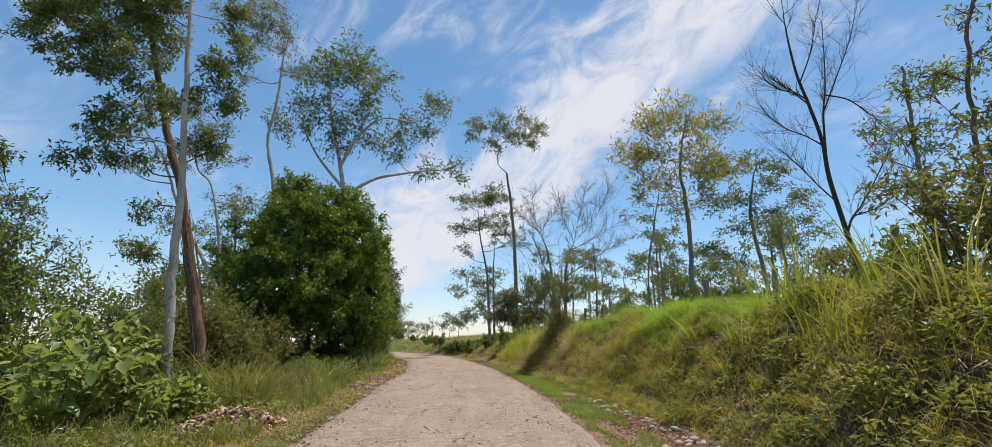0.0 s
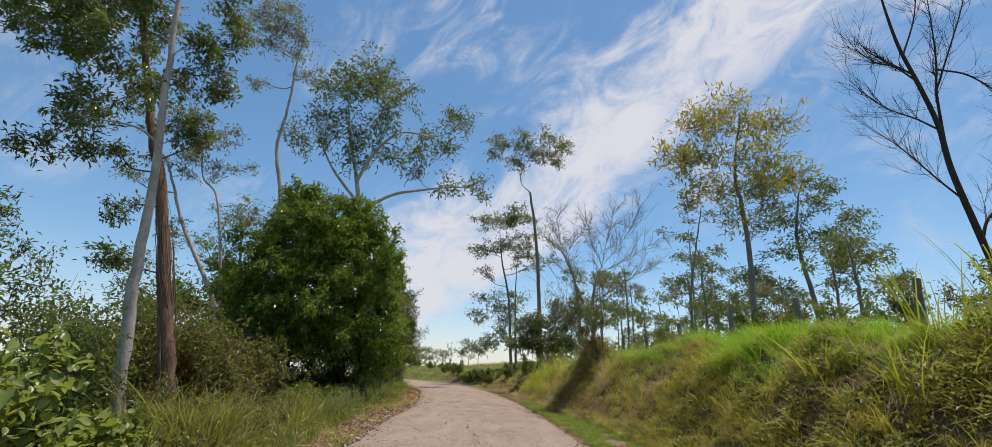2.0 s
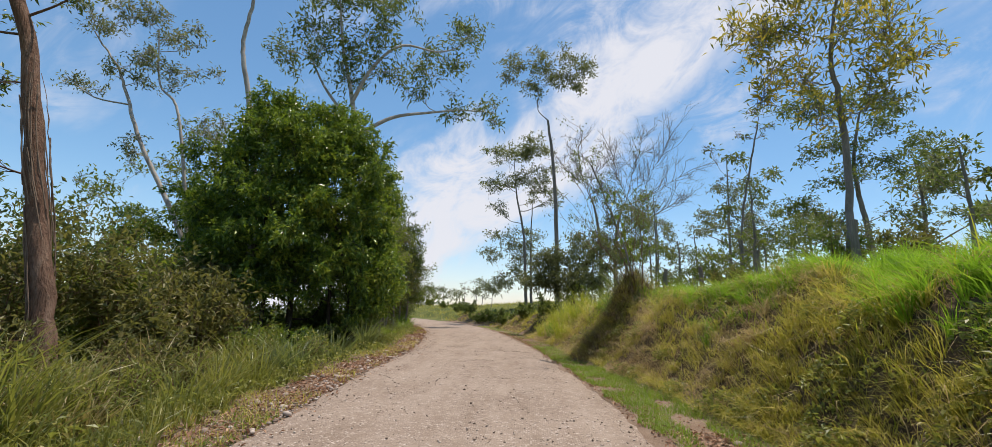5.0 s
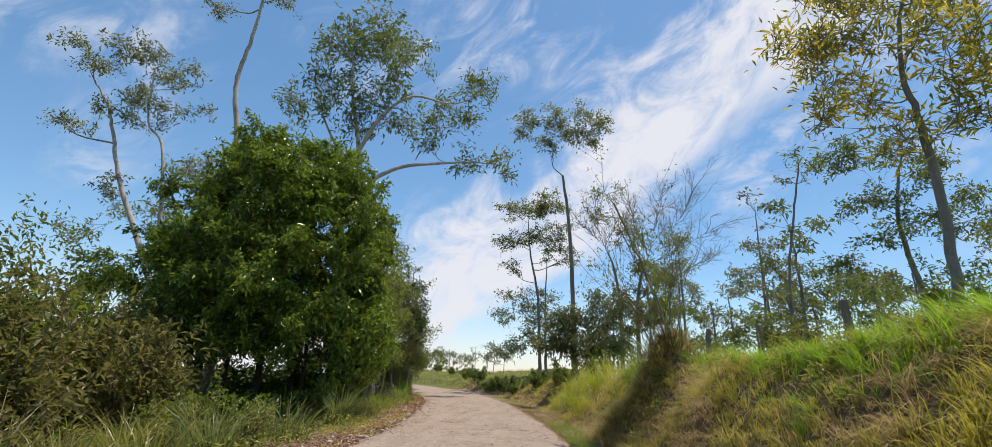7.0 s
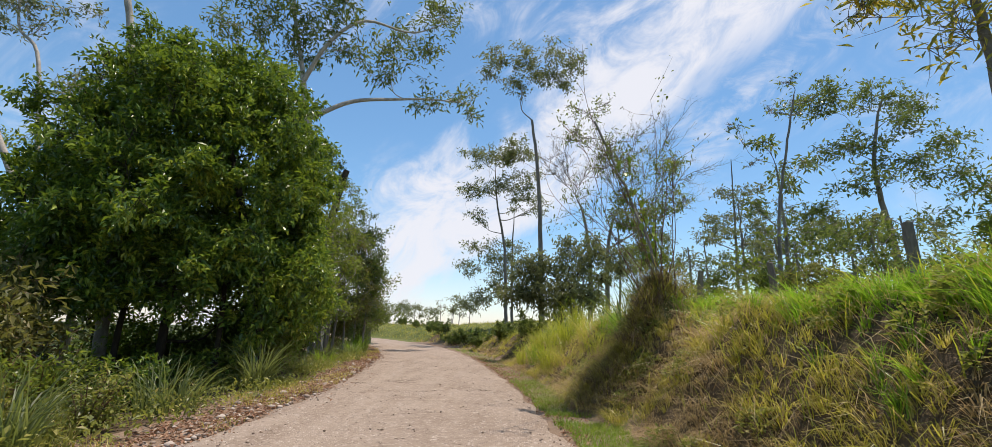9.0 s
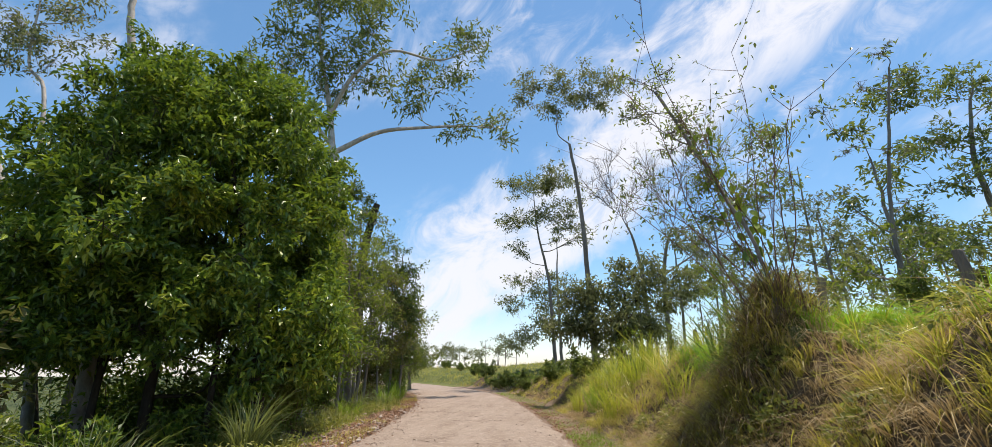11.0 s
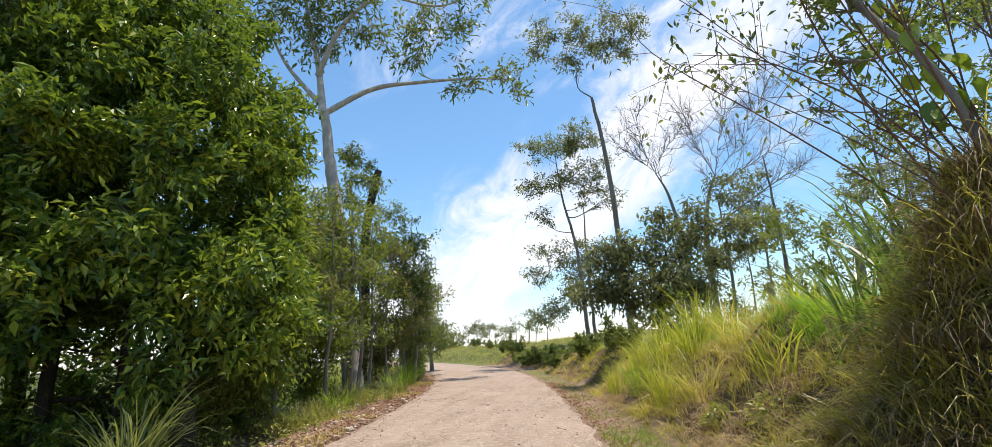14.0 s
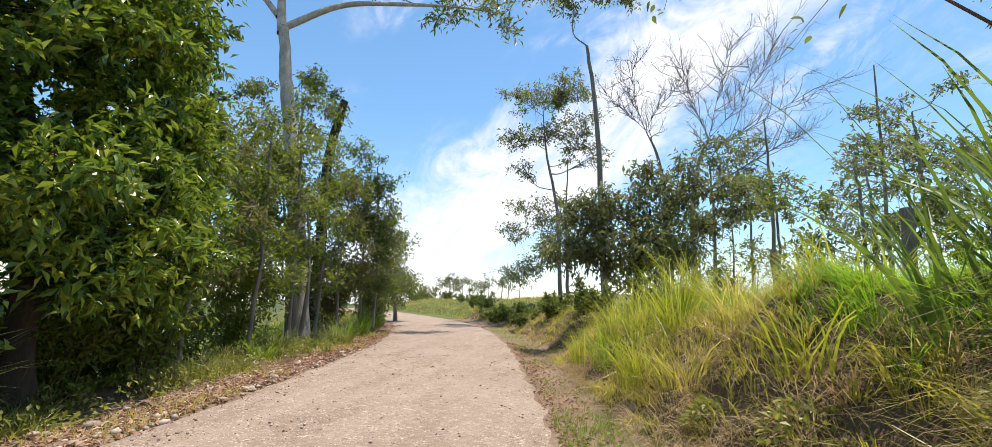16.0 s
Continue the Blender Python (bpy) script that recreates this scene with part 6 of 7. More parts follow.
# cane grass on the bank
for i, (x, y, h, n, lean, mat_) in enumerate([(4.7, 7.0, 1.7, 28, 0.30, GRASS_YELLOW), (5.0, 7.9, 2.0, 28, 0.28, GRASS_YELLOW), (5.3, 9.2, 1.6, 26, 0.35, GRASS_YELLOW), (4.5, 6.1, 1.4, 26, 0.4, GRASS_YELLOW),
                                         (4.9, 5.2, 1.6, 40, 0.4, GRASS), (5.4, 6.6, 1.9, 36, 0.3, GRASS_YELLOW), (4.4, 8.6, 1.0, 60, 0.6, GRASS_YELLOW), (4.3, 10.2, 0.9, 60, 0.7, GRASS_YELLOW),
                                         (3.15, 24.1, 2.0, 40, 0.6, CANE_GREEN), (2.8, 24.5, 2.1, 44, 0.6, CANE_GREEN), (2.2, 25.4, 1.2, 60, 0.7, GRASS_YELLOW), (3.4, 24.4, 2.0, 36, 0.6, CANE_GREEN),
                                         (1.9, 29.2, 1.5, 150, 0.5, GRASS_YELLOW), (1.5, 30.2, 1.4, 150, 0.5, GRASS_YELLOW), (2.3, 30.6, 1.6, 150, 0.5, GRASS_YELLOW), (1.1, 31.4, 1.2, 140, 0.5, GRASS_YELLOW), (2.8, 29.6, 1.4, 120, 0.5, GRASS_YELLOW), (1.8, 31.8, 1.5, 140, 0.5, GRASS_YELLOW),
                                         (1.6, 27.4, 1.0, 100, 0.7, GRASS), (2.2, 27.0, 1.2, 100, 0.6, GRASS), (3.4, 28.0, 1.2, 90, 0.6, GRASS_YELLOW), (3.2, 26.4, 1.3, 90, 0.6, GRASS_YELLOW),
                                         (1.2, 28.6, 1.3, 150, 0.5, GRASS_YELLOW), (0.9, 30.6, 1.3, 150, 0.5, GRASS_GREEN), (1.4, 32.6, 1.4, 140, 0.5, GRASS_YELLOW), (0.5, 32.8, 1.2, 140, 0.5, GRASS_YELLOW), (2.7, 31.6, 1.7, 120, 0.5, GRASS_YELLOW)]):
    tussock("cane_grass", "tall arching yellow-green cane grass on the bank" if mat_ is not CANE_GREEN else "broad-bladed green cane grass on the bank", 260 + i, (x, y, float(land(x, y))), n, h, (0.050 if mat_ is CANE_GREEN else 0.026) if n < 100 else 0.017, mat_, 0.3, lean, 0.22 if mat_ is CANE_GREEN else 0.4, "cane grass on the bank")


# ---- scrub on the left ----
rng = np.random.default_rng(301)
for i, (x, y, s, h, mat_, sz, n, lab) in enumerate([
        (-10.2, 18.2, 1.3, 3.0, LEAF_OLIVE, 0.19, 2240, "half-dry olive scrub under the trees"), (-11.4, 20.0, 1.5, 3.6, LEAF_OLIVE, 0.19, 2660, "half-dry olive scrub under the trees"),
        (-9.4, 20.2, 1.1, 2.4, LEAF_OLIVE, 0.19, 1819, "half-dry olive scrub under the trees"), (-8.6, 17.6, 0.9, 1.8, LEAF_OLIVE, 0.19, 1400, "low brown scrub beside the vine-hung trunk"),
        (-12.8, 17.6, 1.6, 4.2, LEAF_MID, 0.16, 3600, "tall green scrub on the slope"), (-13.6, 21.4, 1.8, 5.0, LEAF_MID, 0.18, 4200, "tall green scrub on the slope"),
        (-8.1, 20.8, 0.9, 1.3, LEAF_LIGHT, 0.13, 1700, "low green bush under the dense tree"), (-7.4, 19.2, 0.7, 0.9, LEAF_LIGHT, 0.12, 1300, "low green bush under the dense tree"),
        (-11.2, 16.4, 1.4, 3.6, LEAF_OLIVE, 0.19, 2240, "half-dry olive scrub under the trees"), (-13.2, 19.2, 1.8, 4.8, LEAF_MID, 0.17, 3600, "tall green scrub on the slope"), (-14.6, 23.2, 2.0, 5.2, LEAF_MID, 0.18, 3800, "tall green scrub on the slope"),
        (-15.4, 17.6, 2.0, 5.2, LEAF_MID, 0.18, 3600, "tall green scrub on the slope"), (-11.8, 22.6, 1.4, 4.0, LEAF_OLIVE, 0.19, 2240, "half-dry olive scrub under the trees"),
        (-10.6, 21.6, 1.5, 3.0, LEAF_OLIVE, 0.2, 2600, "half-dry olive scrub under the trees"), (-10.9, 19.0, 1.3, 2.6, LEAF_LIGHT, 0.2, 2000, "sunlit scrub behind the vine-hung trunk"),
        (-9.0, 30.4, 1.2, 3.2, LEAF_MID, 0.18, 2600, "leafy undergrowth between the trunks"), (-9.4, 33.4, 1.3, 3.6, LEAF_LIGHT, 0.18, 3000, "leafy undergrowth between the trunks"),
        (-10.4, 40.6, 1.3, 3.4, LEAF_OLIVE, 0.18, 2600, "tangled undergrowth below the broken tree"), (-10.9, 46.5, 1.5, 3.8, LEAF_MID, 0.2, 2600, "leafy bush where the road bends"),
        (-12.2, 49.5, 1.5, 3.4, LEAF_MID, 0.22, 2200, "leafy bush where the road bends"), (-11.0, 14.4, 1.2, 2.6, LEAF_MID, 0.15, 2600, "green scrub behind the pale trunk"),
        (-7.7, 27.4, 0.8, 1.6, LEAF_LIGHT, 0.14, 1700, "sunlit leafy growth beside the dense tree"), (-7.9, 28.8, 0.9, 2.4, LEAF_LIGHT, 0.15, 2200, "sunlit leafy growth beside the dense tree"),
        (-11.5, 11.6, 1.7, 3.8, LEAF_LIGHT, 0.17, 2600, "tall bright green scrub on the slope"), (-13.6, 10.2, 1.9, 4.6, LEAF_MID, 0.18, 2800, "tall green scrub on the slope"), (-12.2, 8.6, 1.6, 3.2, LEAF_LIGHT, 0.17, 2200, "tall bright green scrub on the slope"), (-15.4, 13.2, 2.1, 5.2, LEAF_MID, 0.19, 2800, "tall green scrub on the slope"), (-9.6, 12.6, 1.2, 2.6, LEAF_MID, 0.15, 2200, "green scrub behind the pale trunk"),
        (-5.4, 10.9, 0.5, 0.6, LEAF_HERB, 0.08, 900, "low leafy weed in the roadside grass"), (-5.8, 13.5, 0.6, 0.8, LEAF_HERB, 0.09, 1100, "low leafy weed in the roadside grass"), (-6.0, 15.3, 0.6, 0.7, LEAF_OLIVE, 0.10, 1000, "low brown weed in the roadside grass"), (-6.3, 12.2, 0.7, 1.0, LEAF_HERB, 0.10, 1200, "low leafy weed in the roadside grass"), (-6.6, 14.9, 0.7, 1.0, LEAF_OLIVE, 0.11, 1200, "low brown weed in the roadside grass"), (-6.0, 19.4, 0.6, 0.8, LEAF_HERB, 0.09, 1000, "low leafy weed in the roadside grass"),
        (-7.3, 13.6, 0.8, 0.9, LEAF_WEED, 0.10, 1300, "low weedy bush in the roadside grass"), (-7.9, 16.2, 0.9, 1.1, LEAF_OLIVE, 0.12, 1300, "low brown scrub beside the vine-hung trunk"), (-6.6, 16.2, 0.6, 0.7, LEAF_WEED, 0.09, 1000, "low weedy bush in the roadside grass"), (-8.4, 14.0, 0.9, 1.3, LEAF_OLIVE, 0.12, 1400, "low brown scrub beside the vine-hung trunk"), (-6.9, 18.6, 0.7, 0.8, LEAF_WEED, 0.10, 1100, "low weedy bush in the roadside grass"), (-6.2, 12.3, 0.5, 0.6, LEAF_WEED, 0.09, 900, "low weedy bush in the roadside grass"), (-7.4, 11.6, 0.7, 1.0, LEAF_LIGHT, 0.12, 1200, "low green bush beside the pale trunk")]):
    shrub("scrub_bush", lab, 310 + i, (x, y, float(land(x, y))), s, h * 1.15, mat_, sz, n, BARK_BROWN, 16)

# growth on the slope behind the dense tree, and in its shade
for i, (x, y, s, top, mat_, n) in enumerate([(-12.4, 31.0, 1.5, 1.5, LEAF_MID, 2200), (-14.6, 32.6, 1.8, 1.4, LEAF_LIGHT, 2400), (-16.6, 30.2, 1.8, 1.3, LEAF_MID, 2400), (-13.2, 35.6, 1.8, 2.2, LEAF_MID, 2200), (-18.6, 33.6, 2.2, 1.4, LEAF_OLIVE, 2400), (-20.6, 28.8, 2.2, 0.9, LEAF_LIGHT, 2400),
                                             (-10.8, 30.0, 1.4, 2.2, LEAF_MID, 2200), (-18.4, 25.8, 2.0, 0.8, LEAF_LIGHT, 2200), (-16.0, 26.4, 1.7, 0.7, LEAF_MID, 2000), (-23.0, 33.0, 2.6, 1.2, LEAF_MID, 2400), (-13.0, 28.9, 1.7, 2.0, LEAF_DENSE, 2400), (-11.5, 28.8, 1.3, 1.8, LEAF_MID, 1800), (-12.2, 27.6, 1.2, 1.5, LEAF_DENSE, 1600), (-9.6, 28.6, 1.2, 1.8, LEAF_MID, 1800), (-14.8, 29.6, 1.5, 1.6, LEAF_DENSE, 2000), (-26.0, 28.0, 2.6, 0.6, LEAF_OLIVE, 2200), (-14.6, 24.6, 1.5, 0.5, LEAF_MID, 1800)]):
    z = float(land(x, y))
    shrub("slope_bush", "green bush on the falling slope behind the trees", 560 + i, (x, y, z), s, max(1.0, (top - z) * 1.1), mat_, 0.22, n, BARK_BROWN, 12, group="bushes on the slope")
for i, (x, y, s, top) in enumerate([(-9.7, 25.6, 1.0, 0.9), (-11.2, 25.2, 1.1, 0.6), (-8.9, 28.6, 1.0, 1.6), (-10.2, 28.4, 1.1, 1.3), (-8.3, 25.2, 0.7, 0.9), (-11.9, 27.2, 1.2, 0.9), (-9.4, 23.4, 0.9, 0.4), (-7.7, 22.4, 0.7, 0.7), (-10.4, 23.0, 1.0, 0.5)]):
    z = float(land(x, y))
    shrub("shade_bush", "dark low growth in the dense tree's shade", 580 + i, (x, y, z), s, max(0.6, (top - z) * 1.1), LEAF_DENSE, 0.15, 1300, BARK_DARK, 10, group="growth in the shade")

# broad-leaved shrub with single leaves
def broad_shrub(seed, base, spreadx, height, n_leaf, label):
    r = np.random.default_rng(seed)
    root = tagged(new("broad_leaved_shrub"), label, "shrub", "broad-leaved shrubs")
    root.location = base
    kinds = []
    for i in range(4):
        v, f = broad_leaves(r, np.zeros((1, 3)), np.array([[1.0, 0, 0]]), 0.25, 0.17, 1.5, r.uniform(0.15, 0.5))
        kinds.append(mesh("leaf", v, f, LEAF_BROAD, True))
    lines, k = [], 0
    for i in range(13):
        az, q = r.uniform(0, 2 * np.pi), r.uniform(0.15, 1) ** 0.6
        end = np.array([np.cos(az) * spreadx * q, np.sin(az) * spreadx * q, height * r.uniform(0.5, 1.0) * (1 - 0.3 * q * q)])
        ln = curve([(0.2 * end[0], 0.2 * end[1], -0.1), end * [0.55, 0.55, 0.6], end], 5)
        lines.append((ln, np.linspace(0.016, 0.006, len(ln))))
        for j in range(n_leaf // 13):
            b = ln[r.integers(3, len(ln))] + r.normal(0, 0.10, 3)
            ob = part("leaf", kinds[k % 4], root)
            k += 1
            ob.location = b
            ob.rotation_euler = (r.normal(0, 0.35), r.normal(0.25, 0.35), r.uniform(0, 6.28))
            sc = r.uniform(0.7, 1.5)
            ob.scale = (sc, sc, sc)
    part("stem_spray", mesh("stem_spray", *tubes(lines, 5), BARK_BROWN, True), root)
    m = 420
    pos = np.array([lines[r.integers(len(lines))][0][r.integers(3, 10)] for _ in range(m)]) + r.normal(0, 0.16, (m, 3))
    part("small_leaves", mesh("small_leaves", *broad_leaves(r, pos, unit(r.normal(0, 1, (m, 3)) + [0, 0, 0.2]), r.uniform(0.10, 0.2, m), r.uniform(0.07, 0.13, m)), LEAF_BROAD, True), root)


broad_shrub(401, (-7.6, 8.9, float(land(-7.6, 8.9))), 1.2, 1.9, 130, "broad-leaved green shrub with pale leaf backs")
broad_shrub(402, (-8.6, 10.6, float(land(-8.6, 10.6))), 1.2, 2.7, 130, "tall broad-leaved shrub with bright green leaves")
broad_shrub(403, (-6.6, 10.3, float(land(-6.6, 10.3))), 0.8, 1.0, 104, "low broad-leaved plant beside the pale trunk")
broad_shrub(404, (-9.7, 8.6, float(land(-9.7, 8.6))), 1.4, 2.6, 130, "broad-leaved green shrub beside the road")

# hanging vines and roots on the leaning trunk
r = np.random.default_rng(450)
vines = [o for o in scene.objects if o.name.startswith("vine_covered_tree")][0]
lines = []
stem = curve([(0, 0, 0), (-0.45, 0, 2.1), (-1.12, 0, 4.6), (-1.76, 0, 6.8)], 6)
for i in range(30):
    az, z0 = r.uniform(0, 6.28), r.uniform(2.0, 6.6)
    z1 = max(0.0, z0 - r.uniform(1.0, 3.5))
    zz = np.linspace(z0, z1, 7)
    off = 0.19 + 0.05 * r.uniform(0, 1, 7)
    ln = np.stack([np.interp(zz, stem[:, 2], stem[:, 0]) + off * np.cos(az + 0.5 * np.sin(zz)), off * np.sin(az + 0.5 * np.sin(zz)), zz], 1)
    lines.append((ln, np.full(7, r.uniform(0.006, 0.016))))
part("vines", mesh("vines", *tubes(lines, 5), VINE, True), vines, "dry hanging vines and roots")

# ---- the thicket of stems on the mound ----
r = np.random.default_rng(460)
root = tagged(new("stem_thicket"), "thicket of thin leaning stems on a grassy mound", "shrub", "thicket")
root.location = (3.02, 22.75, float(land(3.02, 22.75)))
lines, sp = [], []
for i in range(19):
    e = np.array([r.normal(-0.6, 0.8), r.normal(0.2, 0.7), r.uniform(1.6, 3.9)])
    st = np.array([r.normal(0, 0.22), r.normal(0, 0.22), -0.1])
    ln = curve([st, st + (e - st) * 0.5 + r.normal(0, 0.1, 3), e, e + (e - st) * 0.25 + r.normal(0, 0.15, 3)], 5)
    lines.append((ln, np.linspace(r.uniform(0.007, 0.014), 0.003, len(ln))))
    for j in range(6):
        b = ln[r.integers(6, len(ln))]
        e2 = b + unit(unit(e - st) + r.normal(0, 0.6, 3)) * r.uniform(0.5, 1.2)
        lines.append((np.array([b, (b + e2) / 2 + r.normal(0, 0.03, 3), e2]), np.array([0.006, 0.004, 0.002])))
        sp += [b + (e2 - b) * s for s in (0.5, 0.75, 1.0)]
sp = np.array(sp)
for ln in lines:
    if len(ln[0]) > 3:
        part("stem", mesh("stem", *tubes([ln], 5), BARK_BROWN, True), root)
part("twig_spray", mesh("twig_spray", *tubes([q for q in lines if len(q[0]) <= 3], 3), BARK_BROWN, True), root)["kind"] = "stuff"
pos = sp[r.integers(0, len(sp), 1000)] + r.normal(0, 0.07, (1000, 3))
part("foliage", mesh("foliage", *broad_leaves(r, pos, unit(r.normal(0, 1, (1000, 3)) + [0, 0, -0.5]), r.uniform(0.05, 0.10, 1000), r.uniform(0.025, 0.05, 1000)), LEAF_MID, True), root)
# climber with large dark leaves up the stems
vine_leaves = [mesh("climber_leaf", *broad_leaves(r, np.zeros((1, 3)), np.array([[1.0, 0, 0]]), 0.18, 0.12, 1.5, q), LEAF_DENSE, True) for q in (0.2, 0.35, 0.5)]
for i in range(46):
    sc = r.uniform(0, 1)
    ob = part("climber_leaf", vine_leaves[i % 3], root)
    ob.location = np.array([-0.75 * sc ** 1.3, 0.05 + 0.5 * sc, 0.7 + 2.6 * sc]) + r.normal(0, 0.14, 3)
    ob.rotation_euler = (r.normal(0, 0.4), r.normal(0.9, 0.4), r.uniform(0, 6.28))
# the shaggy mound round its foot
x, y = r.normal(2.35, 0.6, 6000), r.normal(22.85, 0.3, 6000)
keep = (x > np.interp(y, YB, BANK) - 0.35) & (y > 22.3 + 0.1 * (x - 2.3))
x, y = x[keep], y[keep]
k = len(x)
a, m = np.arctan2(y - 22.9, x - 3.1) + r.normal(0, 1.1, k), r.uniform(0.3, 1.6, k)
pos = on_land(x, y, 0)
pos[:, 2] += r.uniform(0, 0.45, k) * np.exp(-((x - 3.0) ** 2 + (y - 22.8) ** 2) / 0.5)
lie = np.stack([np.cos(a) * m, np.sin(a) * m], 1)
hh, wd, bw = r.uniform(0.2, 0.55, k), 0.011 * r.uniform(0.5, 1.5, k), r.uniform(0.4, 1.6, k)
dry = r.uniform(0, 1, k) < 0.52
tagged(new("shaggy_mound", mesh("shaggy_mound", *blades(r, pos[dry], hh[dry], wd[dry], lie[dry], bw[dry], 4), GRASS_BROWN)), "shaggy brown dry grass hanging over the mound", "grass", kind="stuff")
dry = ~dry
tagged(new("mound_grass", mesh("mound_grass", *blades(r, pos[dry], hh[dry] * 1.3, wd[dry], lie[dry] * 0.8, bw[dry] * 0.6, 4), GRASS)), "green grass among the mound's dry stalks", "grass", kind="stuff")

# brown tangles hanging from the mound
for i, (x, y, dz, n, h) in enumerate([(2.0, 22.7, 0.3, 130, 0.8), (1.7, 22.8, 0.25, 130, 0.7), (2.4, 22.7, 0.5, 150, 0.8), (2.75, 22.65, 0.5, 140, 0.8), (1.9, 23.2, 0.3, 130, 0.7), (3.0, 22.75, 0.7, 140, 1.0), (1.4, 22.7, 0.1, 110, 0.6), (2.3, 22.5, 0.1, 120, 0.7)]):
    tussock("dry_root_tangle", "tangle of dead brown grass hanging on the mound", 480 + i, (x, y, float(land(x, y)) + dz * 0.4), n, h * 0.6, 0.012, GRASS_BROWN, 0.3, 1.1, 1.2, "dead grass on the mound")

# ---- fence ----
r = np.random.default_rng(470)
for i in range(17):
    y = 2.4 + 2.75 * i
    x = float(np.interp(y, YB, BANK)) + 3.2 + r.normal(0, 0.08)
    z = float(land(x, y))
    h = r.uniform(0.95, 1.2)
    n = 8
    pts = np.array([(0, 0, -0.4), (0.01, 0, h * 0.4), (0.0, 0.01, h * 0.8), (0.012, 0, h), (0.012, 0, h + 0.012)])
    v, f = tubes([(pts, np.array([0.075, 0.07, 0.066, 0.062, 0.004]))], 7)
    v = v + r.normal(0, 0.006, v.shape)
    post = tagged(new("fence_post", mesh("fence_post", v, f, WOOD)), "grey weathered wooden fence post on the bank", "fence post", "fence posts along the bank")
    post.location = (x, y, z)
    post.rotation_euler = (r.normal(0, 0.05), r.normal(0, 0.05), r.uniform(0, 6.28))

# ---- weeds and bushes along the fence ----
for i, (x, y, s, h, mat_) in enumerate([(5.8, 5.6, 0.9, 2.1, LEAF_OLIVE), (6.4, 7.2, 0.9, 1.9, LEAF_LIGHT), (6.9, 6.0, 1.0, 2.6, LEAF_OLIVE), (7.4, 9.6, 0.9, 1.4, LEAF_OLIVE), (8.0, 15.0, 0.9, 1.3, LEAF_MID), (7.3, 17.6, 0.8, 1.2, LEAF_OLIVE),
                                      (7.9, 20.4, 0.8, 1.7, LEAF_LIGHT), (6.6, 24.8, 0.8, 1.2, LEAF_MID), (5.4, 26.6, 0.8, 1.5, LEAF_LIGHT), (9.5, 24.0, 1.0, 1.6, LEAF_MID), (7.0, 29.5, 0.9, 1.5, LEAF_MID), (9.0, 19.0, 0.8, 1.4, LEAF_OLIVE),
                                      (5.2, 31.5, 0.8, 1.6, LEAF_LIGHT), (4.2, 34.0, 0.9, 1.8, LEAF_MID), (2.6, 35.6, 1.0, 2.2, LEAF_DENSE), (10.8, 14.0, 1.0, 1.9, LEAF_OLIVE), (10.5, 16.6, 1.0, 1.8, LEAF_MID), (6.0, 22.3, 0.6, 1.1, LEAF_OLIVE)]):
    shrub("fence_bush", "straggling weedy bush along the fence", 540 + i, (x, y, float(land(x, y))), s, h, mat_, 0.12, 1500, BARK_BROWN, 11, 0.36, group="bushes along the fence")

# ---- far trees on the horizon ----
r = np.random.default_rng(480)
for i, (x, y, h, w) in enumerate([(-22.9, 113, 5.5, 2.4), (-16, 108, 3.6, 2.0), (-11.5, 88, 4.2, 1.0), (-10.2, 92, 3.6, 0.9), (-30, 116, 4.0, 2.4), (-27, 104, 2.6, 2.2), (-7.6, 80, 4.4, 1.5), (-6.0, 78, 3.4, 1.7), (-19.5, 112, 3.6, 1.6), (-34, 110, 5.2, 2.4), (-13.5, 96, 3.2, 1.3), (-24.5, 106, 3.8, 2.0), (-20.6, 101, 4.6, 2.0), (-17.6, 98, 3.0, 1.6), (-31.5, 103, 4.6, 2.2), (-9.0, 84, 3.4, 1.4), (-37, 104, 4.4, 2.4)]):
    z = float(land(x, y))
    cl = [(x + r.normal(0, w * 0.4), y + r.normal(0, w * 0.4), z + h * r.uniform(0.55, 1.0), w * r.uniform(0.25, 0.42)) for _ in range(7)]
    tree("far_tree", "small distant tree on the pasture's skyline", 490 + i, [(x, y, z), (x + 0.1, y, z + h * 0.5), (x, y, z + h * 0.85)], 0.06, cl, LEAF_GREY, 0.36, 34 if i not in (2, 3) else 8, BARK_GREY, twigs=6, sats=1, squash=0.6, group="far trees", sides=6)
for i, (x, y, s, h) in enumerate([(-2.2, 47, 1.5, 1.1), (-3.4, 51, 1.6, 1.0), (-5.0, 55, 1.5, 0.8), (-0.6, 44, 1.4, 1.1), (0.9, 40, 1.3, 1.6), (-26.5, 100, 2.2, 2.4), (-21.5, 92, 1.8, 1.7), (-17.0, 86, 1.6, 1.5), (-29.0, 98, 2.2, 2.0), (-13.2, 80, 1.5, 1.4), (-24.0, 96, 2.0, 1.6), (-9.6, 70, 1.5, 1.6), (-7.4, 63, 1.5, 1.5)]):
    shrub("field_bush", "dark bush at the foot of the field trees", 520 + i, (x, y, float(land(x, y))), s, h, LEAF_MID, 0.2, 1800, BARK_DARK, 12)

# ---- loose stones, litter ----
def pebble(seed, material):
    r = np.random.default_rng(seed)
    bm = bmesh.new()
    bmesh.ops.create_icosphere(bm, subdivisions=1, radius=1.0)
    stretch = r.uniform(0.7, 1.15, 3) * [1.15, 0.95, 0.62]
    for vert in bm.verts:
        vert.co = Vector(np.array(vert.co) * stretch * r.uniform(0.86, 1.12))
    for face in bm.faces:
        face.smooth = True
    me = bpy.data.meshes.new("stone")
    bm.to_mesh(me)
    bm.free()
    me.materials.append(material)
    return me


